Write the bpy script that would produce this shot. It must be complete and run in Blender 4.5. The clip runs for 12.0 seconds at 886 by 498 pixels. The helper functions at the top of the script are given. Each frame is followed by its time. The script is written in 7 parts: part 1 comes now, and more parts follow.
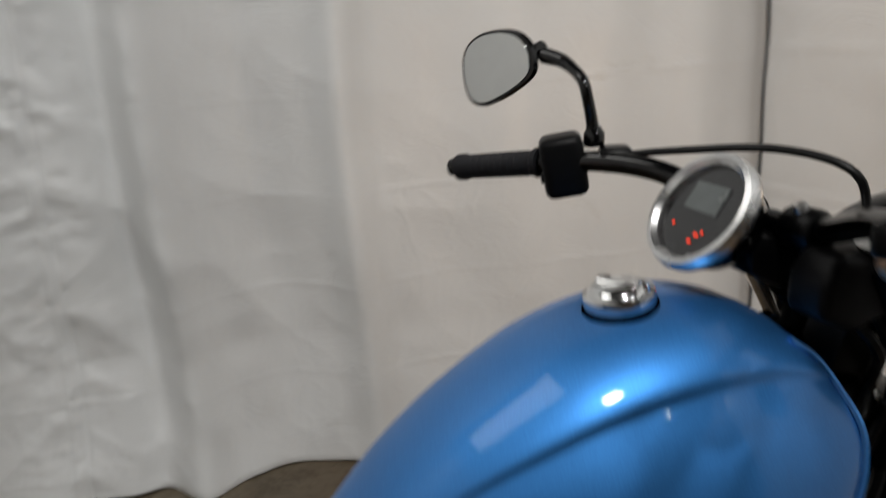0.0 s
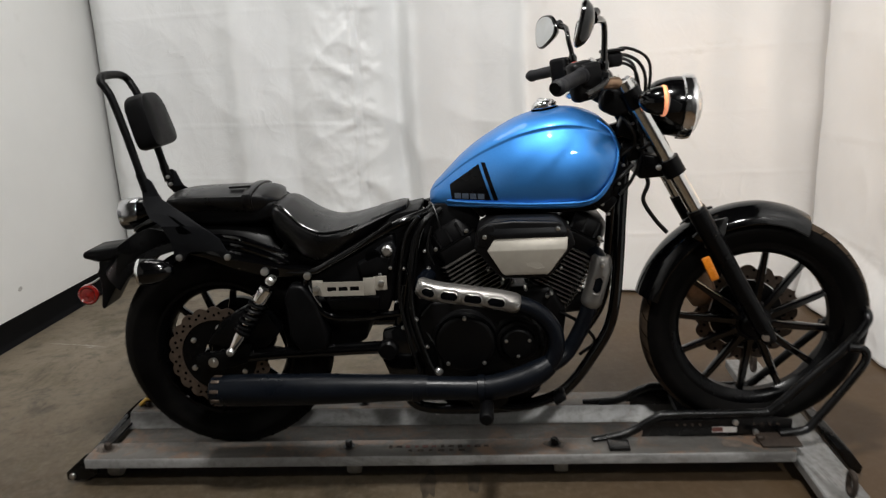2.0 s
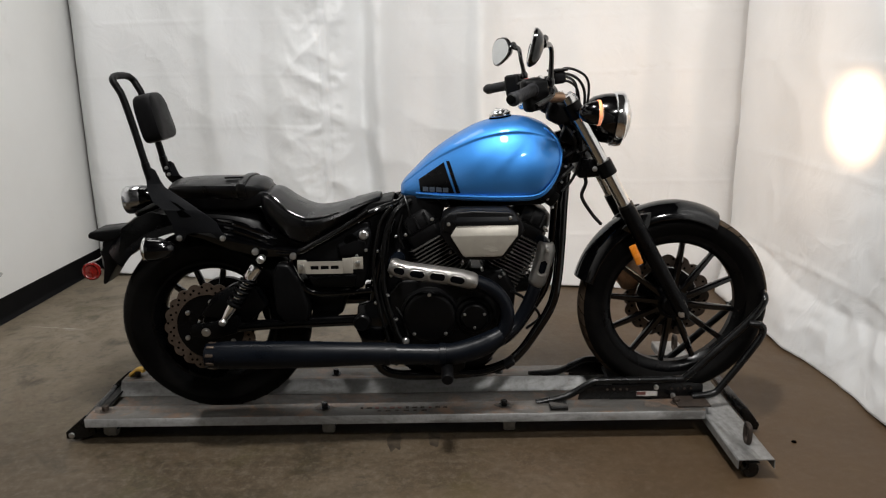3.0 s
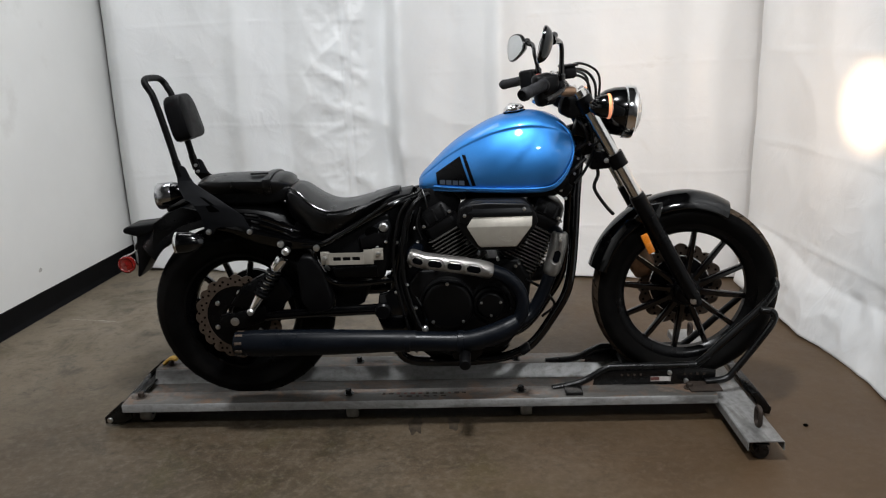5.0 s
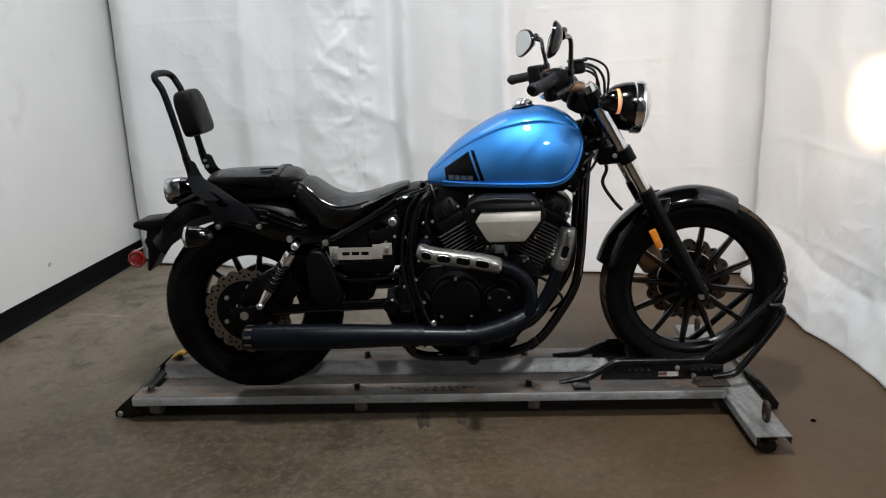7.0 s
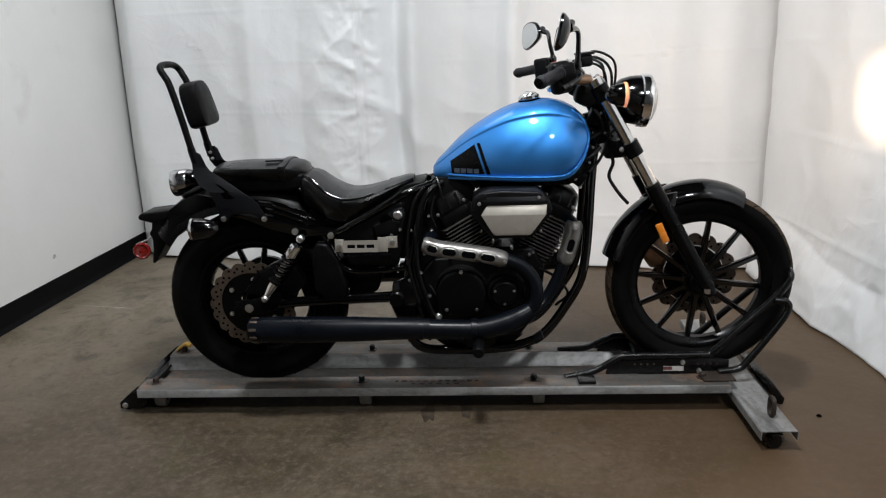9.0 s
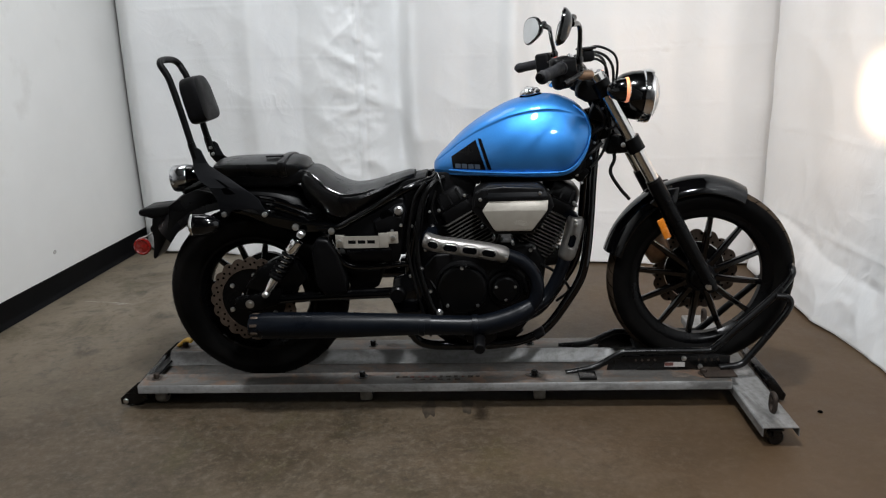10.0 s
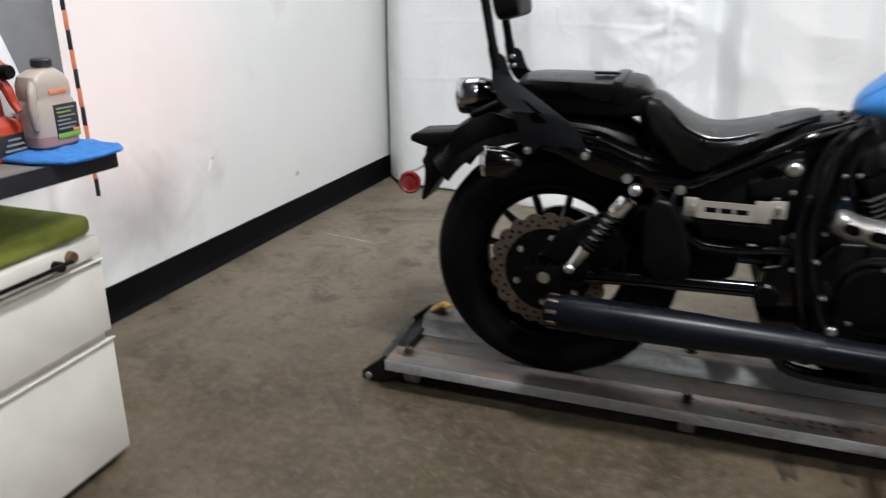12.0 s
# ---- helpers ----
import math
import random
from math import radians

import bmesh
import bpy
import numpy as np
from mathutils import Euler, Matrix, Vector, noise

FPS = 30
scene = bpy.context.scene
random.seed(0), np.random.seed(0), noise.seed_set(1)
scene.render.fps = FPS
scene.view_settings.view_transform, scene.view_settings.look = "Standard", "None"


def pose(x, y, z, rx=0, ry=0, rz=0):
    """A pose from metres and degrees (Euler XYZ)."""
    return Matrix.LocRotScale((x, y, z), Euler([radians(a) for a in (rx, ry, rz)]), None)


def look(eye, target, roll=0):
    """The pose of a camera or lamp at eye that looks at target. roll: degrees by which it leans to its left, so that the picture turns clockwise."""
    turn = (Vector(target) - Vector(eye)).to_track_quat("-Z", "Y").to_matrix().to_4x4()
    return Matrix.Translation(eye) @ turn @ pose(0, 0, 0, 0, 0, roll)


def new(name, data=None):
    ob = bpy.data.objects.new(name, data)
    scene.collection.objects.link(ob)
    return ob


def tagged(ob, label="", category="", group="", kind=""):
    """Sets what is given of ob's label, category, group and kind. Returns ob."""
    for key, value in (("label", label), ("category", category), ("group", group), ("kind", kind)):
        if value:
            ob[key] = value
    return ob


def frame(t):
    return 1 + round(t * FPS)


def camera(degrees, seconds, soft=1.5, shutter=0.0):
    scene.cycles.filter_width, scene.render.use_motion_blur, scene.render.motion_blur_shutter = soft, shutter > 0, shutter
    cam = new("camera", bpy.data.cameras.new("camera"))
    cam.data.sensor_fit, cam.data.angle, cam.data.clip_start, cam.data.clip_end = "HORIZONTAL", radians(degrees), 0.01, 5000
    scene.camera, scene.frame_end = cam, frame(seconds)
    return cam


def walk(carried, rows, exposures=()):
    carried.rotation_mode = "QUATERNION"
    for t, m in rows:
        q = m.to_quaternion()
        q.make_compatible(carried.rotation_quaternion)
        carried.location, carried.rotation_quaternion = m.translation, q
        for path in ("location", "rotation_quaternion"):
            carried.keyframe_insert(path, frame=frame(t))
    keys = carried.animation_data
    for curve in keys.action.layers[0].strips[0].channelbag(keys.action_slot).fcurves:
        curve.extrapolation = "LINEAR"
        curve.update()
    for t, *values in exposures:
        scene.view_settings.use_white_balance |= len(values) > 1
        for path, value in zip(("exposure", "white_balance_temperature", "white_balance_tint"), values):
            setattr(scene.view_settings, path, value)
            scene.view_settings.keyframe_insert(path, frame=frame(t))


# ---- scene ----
cam = camera(61.0, 12.0, soft=1.2, shutter=0.5)
PATH = [
    (0, (0.621, -0.597, 1.314), (1.177, 1.240, 0.752), -3.2),
    (0.2, (0.614, -0.745, 1.254), (1.053, 1.14, 0.748), -0.4),
    (0.3, (0.606, -0.846, 1.278), (1.001, 1.038, 0.739), 0.2),
    (0.5, (0.648, -1.026, 1.260), (0.884, 0.881, 0.709), -0.5),
    (0.7, (0.675, -1.164, 1.235), (0.747, 0.767, 0.711), -0.6),
    (1, (0.745, -1.396, 1.25), (0.637, 0.527, 0.712), -2.4),
    (1.5, (0.744, -1.787, 1.248), (0.692, 0.138, 0.71), -1.5),
    (2, (0.841, -2.117, 1.233), (0.688, -0.192, 0.712), -3.0),
    (2.5, (0.854, -2.328, 1.248), (0.747, -0.398, 0.735), -3.2),
    (3, (0.79, -2.47, 1.245), (0.783, -0.532, 0.749), -0.9),
    (3.5, (0.854, -2.522, 1.25), (0.804, -0.585, 0.753), -1.1),
    (3.7, (0.862, -2.533, 1.248), (0.764, -0.603, 0.761), -2.0),
    (5.5, (0.813, -2.563, 1.256), (0.738, -0.631, 0.744), -2.0),
    (6, (0.812, -2.566, 1.253), (0.73, -0.634, 0.741), -1.95),
    (6.5, (0.809, -2.569, 1.254), (0.723, -0.638, 0.74), -1.9),
    (7, (0.81, -2.57, 1.253), (0.719, -0.64, 0.736), -2.0),
    (9, (0.801, -2.566, 1.249), (0.702, -0.64, 0.717), -1.8),
    (9.5, (0.8, -2.564, 1.249), (0.7, -0.64, 0.712), -1.8),
    (10, (0.8, -2.561, 1.248), (0.699, -0.639, 0.705), -1.8),
    (10.5, (0.779, -2.542, 1.238), (0.671, -0.622, 0.692), -0.9),
    (11, (0.648, -2.475, 1.219), (0.407, -0.589, 0.599), -0.9),
    (11.2, (0.604, -2.396, 1.193), (0.247, -0.563, 0.482), -1.1),
    (11.5, (0.527, -2.196, 1.128), (-0.057, -0.448, 0.353), -3.0),
    (11.6, (0.496, -2.119, 1.115), (-0.093, -0.368, 0.342), -2.4),
    (11.8, (0.425, -1.987, 1.1), (-0.155, -0.196, 0.422), 0.9),
    (12, (0.334, -1.878, 1.084), (-0.282, -0.1, 0.406), 0.2),
]
EXPOSURES = [(0.0, -1.35, 6750, 10), (0.5, -1.65, 6800, 10), (1.0, -0.95, 6800, 10), (1.5, -0.6, 6750, 10), (2.5, -0.46, 6750, 11), (3.7, -0.46, 6620, 11), (5.5, -0.46, 6350, 10), (10.5, -0.46, 6320, 10), (11.0, -0.36, 6320, 10), (11.5, 0.12, 6350, 10), (11.65, 0.22, 6320, 10), (12.0, -0.04, 6300, 10)]
walk(cam, [(t, look(eye, target, roll)) for t, eye, target, roll in PATH], EXPOSURES)

# ---- world and lamps ----
world = bpy.data.worlds.new("world")
scene.world = world
world.use_nodes = True
world.node_tree.nodes["Background"].inputs["Color"].default_value = (0.9, 0.95, 1.0, 1)
world.node_tree.nodes["Background"].inputs["Strength"].default_value = 0.05


def area_lamp(name, eye, target, size, watts, colour, shape="DISK", size_y=None):
    data = bpy.data.lights.new(name, "AREA")
    data.shape, data.size, data.energy, data.color = shape, size, watts, colour
    if size_y:
        data.size_y = size_y
    ob = new(name, data)
    ob.matrix_world = look(eye, target)
    return ob


LAMPS = [(0.78, -1.1, 3.6, 144), (1.95, -3.2, 3.6, 104)]
for lx, ly, lz, watts in LAMPS:
    area_lamp("high_bay_light", (lx, ly, lz - 0.13), (lx, ly, 0), 0.36, watts, (0.972, 0.982, 0.985))
# Unseen fill panel, added to brighten the left wall and the curtain.
FILL_PANEL = (-0.50, 0.85, 3.6)
area_lamp("panel_light", (FILL_PANEL[0], FILL_PANEL[1], FILL_PANEL[2] - 0.05), (FILL_PANEL[0], FILL_PANEL[1], 0), 1.19, 36, (0.972, 0.982, 0.985), "SQUARE")
beam = bpy.data.lights.new("headlight_beam", "SPOT")
beam.energy, beam.color, beam.spot_size, beam.spot_blend, beam.shadow_soft_size = 185, (1.0, 0.66, 0.40), radians(23), 1.0, 0.04
beam_ob = new("headlight_beam", beam)
beam_ob.matrix_world = look((1.410, 0.0, 1.035), (2.30, 0.345, 1.00))
spill = bpy.data.lights.new("headlight_spill", "SPOT")
spill.energy, spill.color, spill.spot_size, spill.spot_blend, spill.shadow_soft_size = 36, (1.0, 0.70, 0.46), radians(130), 1.0, 0.04
spill_ob = new("headlight_spill", spill)
spill_ob.matrix_world = look((1.410, 0.0, 1.035), (1.85, 1.30, 1.05))
tail_glow = bpy.data.lights.new("tail_lamp_glow", "SPOT")
tail_glow.energy, tail_glow.color, tail_glow.spot_size, tail_glow.spot_blend, tail_glow.shadow_soft_size = 10.0, (1.0, 0.14, 0.08), radians(58), 1.0, 0.02
tail_ob = new("tail_lamp_glow", tail_glow)
tail_ob.matrix_world = look((-0.292, 0.0, 0.795), (-1.46, 0.14, 0.80))

# ---- mesh helpers ----
PLACED = {}


def finish(name, bm, mat, smooth=True, angle=35):
    """Links a bmesh given in world coordinates, with its origin in its middle."""
    bmesh.ops.recalc_face_normals(bm, faces=bm.faces)
    co = np.array([v.co for v in bm.verts])
    mid = Vector((co.min(0) + co.max(0)) / 2)
    bmesh.ops.translate(bm, verts=bm.verts, vec=-mid)
    limit = radians(angle)
    for f in bm.faces:
        f.smooth = smooth
    for e in bm.edges:
        e.smooth = not (len(e.link_faces) == 2 and e.calc_face_angle(0.0) > limit)
    me = bpy.data.meshes.new(name)
    bm.to_mesh(me)
    bm.free()
    for m in (mat if isinstance(mat, (list, tuple)) else [mat]):
        me.materials.append(m)
    ob = new(name, me)
    ob.location = mid
    PLACED[ob] = Matrix.Translation(mid)
    return ob


def under(ob, parent):
    ob.parent = parent
    ob.matrix_parent_inverse = PLACED[parent].inverted()
    return ob


def part(name, bm, mat, parent, label="", angle=35):
    ob = under(finish(name, bm, mat, angle=angle), parent)
    return tagged(ob, label)


def again(ob, m, parent=None):
    """Another object on the same mesh, moved by the world transform m."""
    twin = ob.copy()
    scene.collection.objects.link(twin)
    w = m @ PLACED[ob]
    twin.matrix_basis = w
    PLACED[twin] = w
    twin.parent = parent or ob.parent
    twin.matrix_parent_inverse = PLACED[twin.parent].inverted()
    return twin


def thing(name, at, label, category, group="", kind=""):
    ob = new(name)
    ob.empty_display_size = 0.05
    ob.location = at
    PLACED[ob] = Matrix.Translation(at)
    return tagged(ob, label, category, group, kind)


FLIP = Matrix.Diagonal((1, -1, 1, 1))


def curve_points(pts, n=8, closed=False):
    """Points of a smooth line through pts."""
    pts = [Vector(p) for p in pts]
    if len(pts) < 3 or n <= 1:
        return pts
    out, m = [], len(pts)
    for i in range(m if closed else m - 1):
        if closed:
            a, b, c, d = pts[i - 1], pts[i], pts[(i + 1) % m], pts[(i + 2) % m]
        else:
            b, c = pts[i], pts[i + 1]
            a = pts[i - 1] if i else b * 2 - c
            d = pts[i + 2] if i + 2 < m else c * 2 - b
        for k in range(n):
            t = k / n
            out.append(0.5 * ((2 * b) + (c - a) * t + (2 * a - 5 * b + 4 * c - d) * t * t + (3 * b - a - 3 * c + d) * t ** 3))
    if not closed:
        out.append(pts[-1])
    return out


def add_loft(bm, rings, cap=True, closed=False):
    rows = [[bm.verts.new(p) for p in ring] for ring in rings]
    n = len(rows[0])
    pairs = list(zip(rows, rows[1:] + rows[:1])) if closed else list(zip(rows, rows[1:]))
    for a, b in pairs:
        for i in range(n):
            bm.faces.new((a[i], a[(i + 1) % n], b[(i + 1) % n], b[i]))
    if cap and not closed:
        bm.faces.new(rows[0][::-1])
        bm.faces.new(rows[-1])
    return bm


def add_tube(bm, pts, r, seg=12, n=8, closed=False, flat=1.0):
    """A round bar along a smooth line; r is one radius or one for each of pts."""
    line = curve_points(pts, n, closed)
    if isinstance(r, (int, float)):
        radii = [r] * len(line)
    else:
        radii = list(np.interp(np.linspace(0, len(pts) - 1, len(line)), range(len(pts)), r))
    rings, side = [], None
    for i, p in enumerate(line):
        if closed:
            way = line[(i + 1) % len(line)] - line[i - 1]
        else:
            way = line[min(i + 1, len(line) - 1)] - line[max(i - 1, 0)]
        way.normalize()
        if side is None:
            side = way.orthogonal().normalized() if abs(way.y) > 0.9 else Vector((0, 1, 0))
        side = (side - way * side.dot(way)).normalized()
        up = way.cross(side)
        rings.append([p + (side * math.cos(a) * flat + up * math.sin(a)) * radii[i] for a in (2 * math.pi * k / seg for k in range(seg))])
    return add_loft(bm, rings, closed=closed)


def tube(pts, r, seg=12, n=8, closed=False, flat=1.0):
    return add_tube(bmesh.new(), pts, r, seg, n, closed, flat)


def add_lathe(bm, profile, centre, axis="y", seg=48, closed=False):
    """Turns a profile of (radius, height along the axis); axis may be a vector."""
    w = Vector({"x": (1, 0, 0), "y": (0, 1, 0), "z": (0, 0, 1)}[axis] if isinstance(axis, str) else axis).normalized()
    u = w.orthogonal().normalized()
    v = w.cross(u)
    c = Vector(centre)
    rings = []
    for k in range(seg):
        a = 2 * math.pi * k / seg
        d = u * math.cos(a) + v * math.sin(a)
        rings.append([bm.verts.new(c + d * r + w * h) for r, h in profile])
    m = len(profile)
    for k in range(seg):
        a, b = rings[k], rings[(k + 1) % seg]
        for i in range(m if closed else m - 1):
            j = (i + 1) % m
            bm.faces.new((a[i], b[i], b[j], a[j]))
    bmesh.ops.remove_doubles(bm, verts=bm.verts, dist=1e-6)
    return bm


def lathe(profile, centre, axis="y", seg=48, closed=False):
    return add_lathe(bmesh.new(), profile, centre, axis, seg, closed)


def bevelled(bm, width, seg=2, angle=30):
    if width > 0:
        edges = [e for e in bm.edges if len(e.link_faces) == 2 and e.calc_face_angle(0) > radians(angle)]
        bmesh.ops.bevel(bm, geom=edges, offset=width, segments=seg, affect="EDGES", profile=0.5, clamp_overlap=True)
    return bm


def slab(outline, y0, y1, bevel=0.003, seg=2):
    """An outline in the xz plane, from y0 to y1."""
    bm = bmesh.new()
    add_loft(bm, [[Vector((x, y, z)) for x, z in outline] for y in (y0, y1)])
    bmesh.ops.recalc_face_normals(bm, faces=bm.faces)
    return bevelled(bm, bevel, seg)


def box(cx, cy, cz, sx, sy, sz, bevel=0.004, seg=2, turn=None):
    bm = bmesh.new()
    bmesh.ops.create_cube(bm, size=1, matrix=Matrix.Diagonal((sx, sy, sz, 1)))
    bevelled(bm, bevel, seg)
    m = Matrix.Translation((cx, cy, cz))
    if turn:
        m = m @ Euler([radians(a) for a in turn]).to_matrix().to_4x4()
    bmesh.ops.transform(bm, matrix=m, verts=bm.verts)
    return bm


def bolt_head(at, r, way, depth=0.006):
    return lathe([(0, depth), (r * 0.55, depth), (r * 0.9, depth * 0.75), (r, depth * 0.35), (r, -depth), (0, -depth)], at, way, seg=12)


def joined(*bms):
    out = bmesh.new()
    for bm in bms:
        me = bpy.data.meshes.new("piece")
        bm.to_mesh(me)
        out.from_mesh(me)
        bm.free()
        bpy.data.meshes.remove(me)
    return out


# ---- materials ----
def pbr(name, colour, rough=0.5, metal=0.0, var=0.12, scale=30.0, bump=0.05, coat=0.0, rough_var=0.1, glow=None, power=0.0, bump_scale=None, fine=0.0, spec=0.5):
    m = bpy.data.materials.new(name)
    m.use_nodes = True
    t = m.node_tree
    b = t.nodes["Principled BSDF"]
    b.inputs["Metallic"].default_value = metal
    b.inputs["Coat Weight"].default_value = coat
    b.inputs["Specular IOR Level"].default_value = spec
    b.inputs["Coat Roughness"].default_value = 0.04
    co = t.nodes.new("ShaderNodeTexCoord")
    nz = t.nodes.new("ShaderNodeTexNoise")
    nz.inputs["Scale"].default_value, nz.inputs["Detail"].default_value = scale, 6
    t.links.new(co.outputs["Object"], nz.inputs["Vector"])
    ramp = t.nodes.new("ShaderNodeMapRange")
    ramp.inputs["From Min"].default_value, ramp.inputs["From Max"].default_value = 0.3, 0.7
    ramp.inputs["To Min"].default_value, ramp.inputs["To Max"].default_value = 1 - var, 1 + var
    t.links.new(nz.outputs["Fac"], ramp.inputs["Value"])
    mix = t.nodes.new("ShaderNodeVectorMath")
    mix.operation = "SCALE"
    mix.inputs[0].default_value = colour
    t.links.new(ramp.outputs["Result"], mix.inputs["Scale"])
    t.links.new(mix.outputs["Vector"], b.inputs["Base Color"])
    rr = t.nodes.new("ShaderNodeMapRange")
    rr.inputs["From Min"].default_value, rr.inputs["From Max"].default_value = 0.3, 0.7
    rr.inputs["To Min"].default_value, rr.inputs["To Max"].default_value = max(0.02, rough - rough_var), min(1, rough + rough_var)
    n2 = t.nodes.new("ShaderNodeTexNoise")
    n2.inputs["Scale"].default_value, n2.inputs["Detail"].default_value = scale * 0.23, 4
    t.links.new(co.outputs["Object"], n2.inputs["Vector"])
    t.links.new(n2.outputs["Fac"], rr.inputs["Value"])
    t.links.new(rr.outputs["Result"], b.inputs["Roughness"])
    if bump:
        n3 = t.nodes.new("ShaderNodeTexNoise")
        n3.inputs["Scale"].default_value, n3.inputs["Detail"].default_value = bump_scale or scale * 6, 5
        t.links.new(co.outputs["Object"], n3.inputs["Vector"])
        bp = t.nodes.new("ShaderNodeBump")
        bp.inputs["Strength"].default_value, bp.inputs["Distance"].default_value = bump, 0.002
        t.links.new(n3.outputs["Fac"], bp.inputs["Height"])
        t.links.new(bp.outputs["Normal"], b.inputs["Normal"])
    if glow:
        b.inputs["Emission Color"].default_value = (*glow, 1)
        b.inputs["Emission Strength"].default_value = power
    return m


def math_node(t, op, a, b=None, c=None):
    n = t.nodes.new("ShaderNodeMath")
    n.operation = op
    for i, v in enumerate((a, b, c)):
        if v is None:
            continue
        if isinstance(v, (int, float)):
            n.inputs[i].default_value = v
        else:
            t.links.new(v, n.inputs[i])
    return n.outputs[0]


def blend(t, fac, a, b):
    n = t.nodes.new("ShaderNodeMix")
    n.data_type = "RGBA"
    t.links.new(fac, n.inputs["Factor"])
    for slot, v in ((6, a), (7, b)):
        if isinstance(v, tuple):
            n.inputs[slot].default_value = (*v, 1)
        else:
            t.links.new(v, n.inputs[slot])
    return n.outputs[2]


def noise_node(t, scale, detail=5, rough=0.55, stretch=None, distort=0.0):
    co = t.nodes.new("ShaderNodeTexCoord")
    src = co.outputs["Object"]
    if stretch:
        mp = t.nodes.new("ShaderNodeMapping")
        mp.inputs["Scale"].default_value = stretch
        t.links.new(src, mp.inputs["Vector"])
        src = mp.outputs["Vector"]
    n = t.nodes.new("ShaderNodeTexNoise")
    n.inputs["Scale"].default_value, n.inputs["Detail"].default_value, n.inputs["Roughness"].default_value = scale, detail, rough
    n.inputs["Distortion"].default_value = distort
    t.links.new(src, n.inputs["Vector"])
    return n.outputs["Fac"]


def ranged(t, v, a, b, lo=0.0, hi=1.0):
    n = t.nodes.new("ShaderNodeMapRange")
    n.inputs["From Min"].default_value, n.inputs["From Max"].default_value = a, b
    n.inputs["To Min"].default_value, n.inputs["To Max"].default_value = lo, hi
    t.links.new(v, n.inputs["Value"])
    return n.outputs["Result"]


def bump_node(t, height, strength, distance, chain=None):
    n = t.nodes.new("ShaderNodeBump")
    n.inputs["Strength"].default_value, n.inputs["Distance"].default_value = strength, distance
    t.links.new(height, n.inputs["Height"])
    if chain:
        t.links.new(chain, n.inputs["Normal"])
    return n.outputs["Normal"]


def concrete():
    m = bpy.data.materials.new("sealed_concrete")
    m.use_nodes = True
    t = m.node_tree
    b = t.nodes["Principled BSDF"]
    big = noise_node(t, 0.9, 7, 0.62, distort=0.5)
    mid = noise_node(t, 4.2, 12, 0.72, distort=0.25)
    patch = noise_node(t, 2.1, 12, 0.74, distort=0.9)
    fine = noise_node(t, 34, 10, 0.74)
    grit = noise_node(t, 170, 4, 0.7)
    streak = noise_node(t, 5.0, 9, 0.7, stretch=(0.35, 2.2, 1), distort=0.5)
    c = blend(t, ranged(t, big, 0.36, 0.66), (0.045, 0.0335, 0.0215), (0.101, 0.0760, 0.0500))
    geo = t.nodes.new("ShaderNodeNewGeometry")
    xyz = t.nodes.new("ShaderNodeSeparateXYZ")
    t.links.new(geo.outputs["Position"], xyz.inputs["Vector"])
    # worn: paler to the back left, brighter light there put into the colour
    back_left = math_node(t, "SUBTRACT", math_node(t, "MULTIPLY", xyz.outputs["X"], 0.85), math_node(t, "MULTIPLY", xyz.outputs["Y"], 1.2))
    worn = math_node(t, "ADD", back_left, math_node(t, "MULTIPLY", math_node(t, "SUBTRACT", patch, 0.5), 2.4))
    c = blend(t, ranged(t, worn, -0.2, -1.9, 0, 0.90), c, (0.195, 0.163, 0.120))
    c = blend(t, ranged(t, mid, 0.51, 0.66, 0, 0.55), c, (0.122, 0.098, 0.069))
    c = blend(t, ranged(t, mid, 0.46, 0.36, 0, 0.75), c, (0.036, 0.029, 0.019))
    c = blend(t, ranged(t, patch, 0.52, 0.64, 0, 0.6), c, (0.047, 0.038, 0.025))
    olive = noise_node(t, 3.0, 10, 0.7, stretch=(1, 1, 3), distort=0.6)
    c = blend(t, ranged(t, olive, 0.54, 0.66, 0, 0.55), c, (0.062, 0.052, 0.024))
    c = blend(t, ranged(t, olive, 0.42, 0.30, 0, 0.55), c, (0.085, 0.056, 0.032))
    c = blend(t, ranged(t, streak, 0.62, 0.74, 0, 0.28), c, (0.175, 0.157, 0.130))
    speck = noise_node(t, 13, 12, 0.78, distort=0.4)
    c = blend(t, ranged(t, speck, 0.53, 0.68, 0, 0.32), c, (0.112, 0.095, 0.071))
    c = blend(t, ranged(t, speck, 0.46, 0.36, 0, 0.50), c, (0.032, 0.026, 0.018))
    c = blend(t, ranged(t, fine, 0.50, 0.66, 0, 0.42), c, (0.150, 0.128, 0.098))
    c = blend(t, ranged(t, fine, 0.47, 0.33, 0, 0.40), c, (0.026, 0.021, 0.015))
    # browner towards the front wheel, with a drifting edge
    drift = math_node(t, "MULTIPLY", math_node(t, "SUBTRACT", big, 0.5), 1.6)
    brown = math_node(t, "ADD", xyz.outputs["X"], drift)
    c = blend(t, ranged(t, brown, 0.6, 1.6, 0, 0.72), c, (0.074, 0.0430, 0.0215))
    c = blend(t, ranged(t, grit, 0.62, 0.74, 0, 0.45), c, (0.20, 0.175, 0.14))
    c = blend(t, ranged(t, grit, 0.38, 0.28, 0, 0.4), c, (0.016, 0.012, 0.008))
    t.links.new(c, b.inputs["Base Color"])
    t.links.new(ranged(t, mid, 0.3, 0.7, 0.34, 0.54), b.inputs["Roughness"])
    b.inputs["Specular IOR Level"].default_value = 0.20
    n = bump_node(t, fine, 0.16, 0.003)
    n = bump_node(t, mid, 0.14, 0.01, n)
    t.links.new(n, b.inputs["Normal"])
    return m


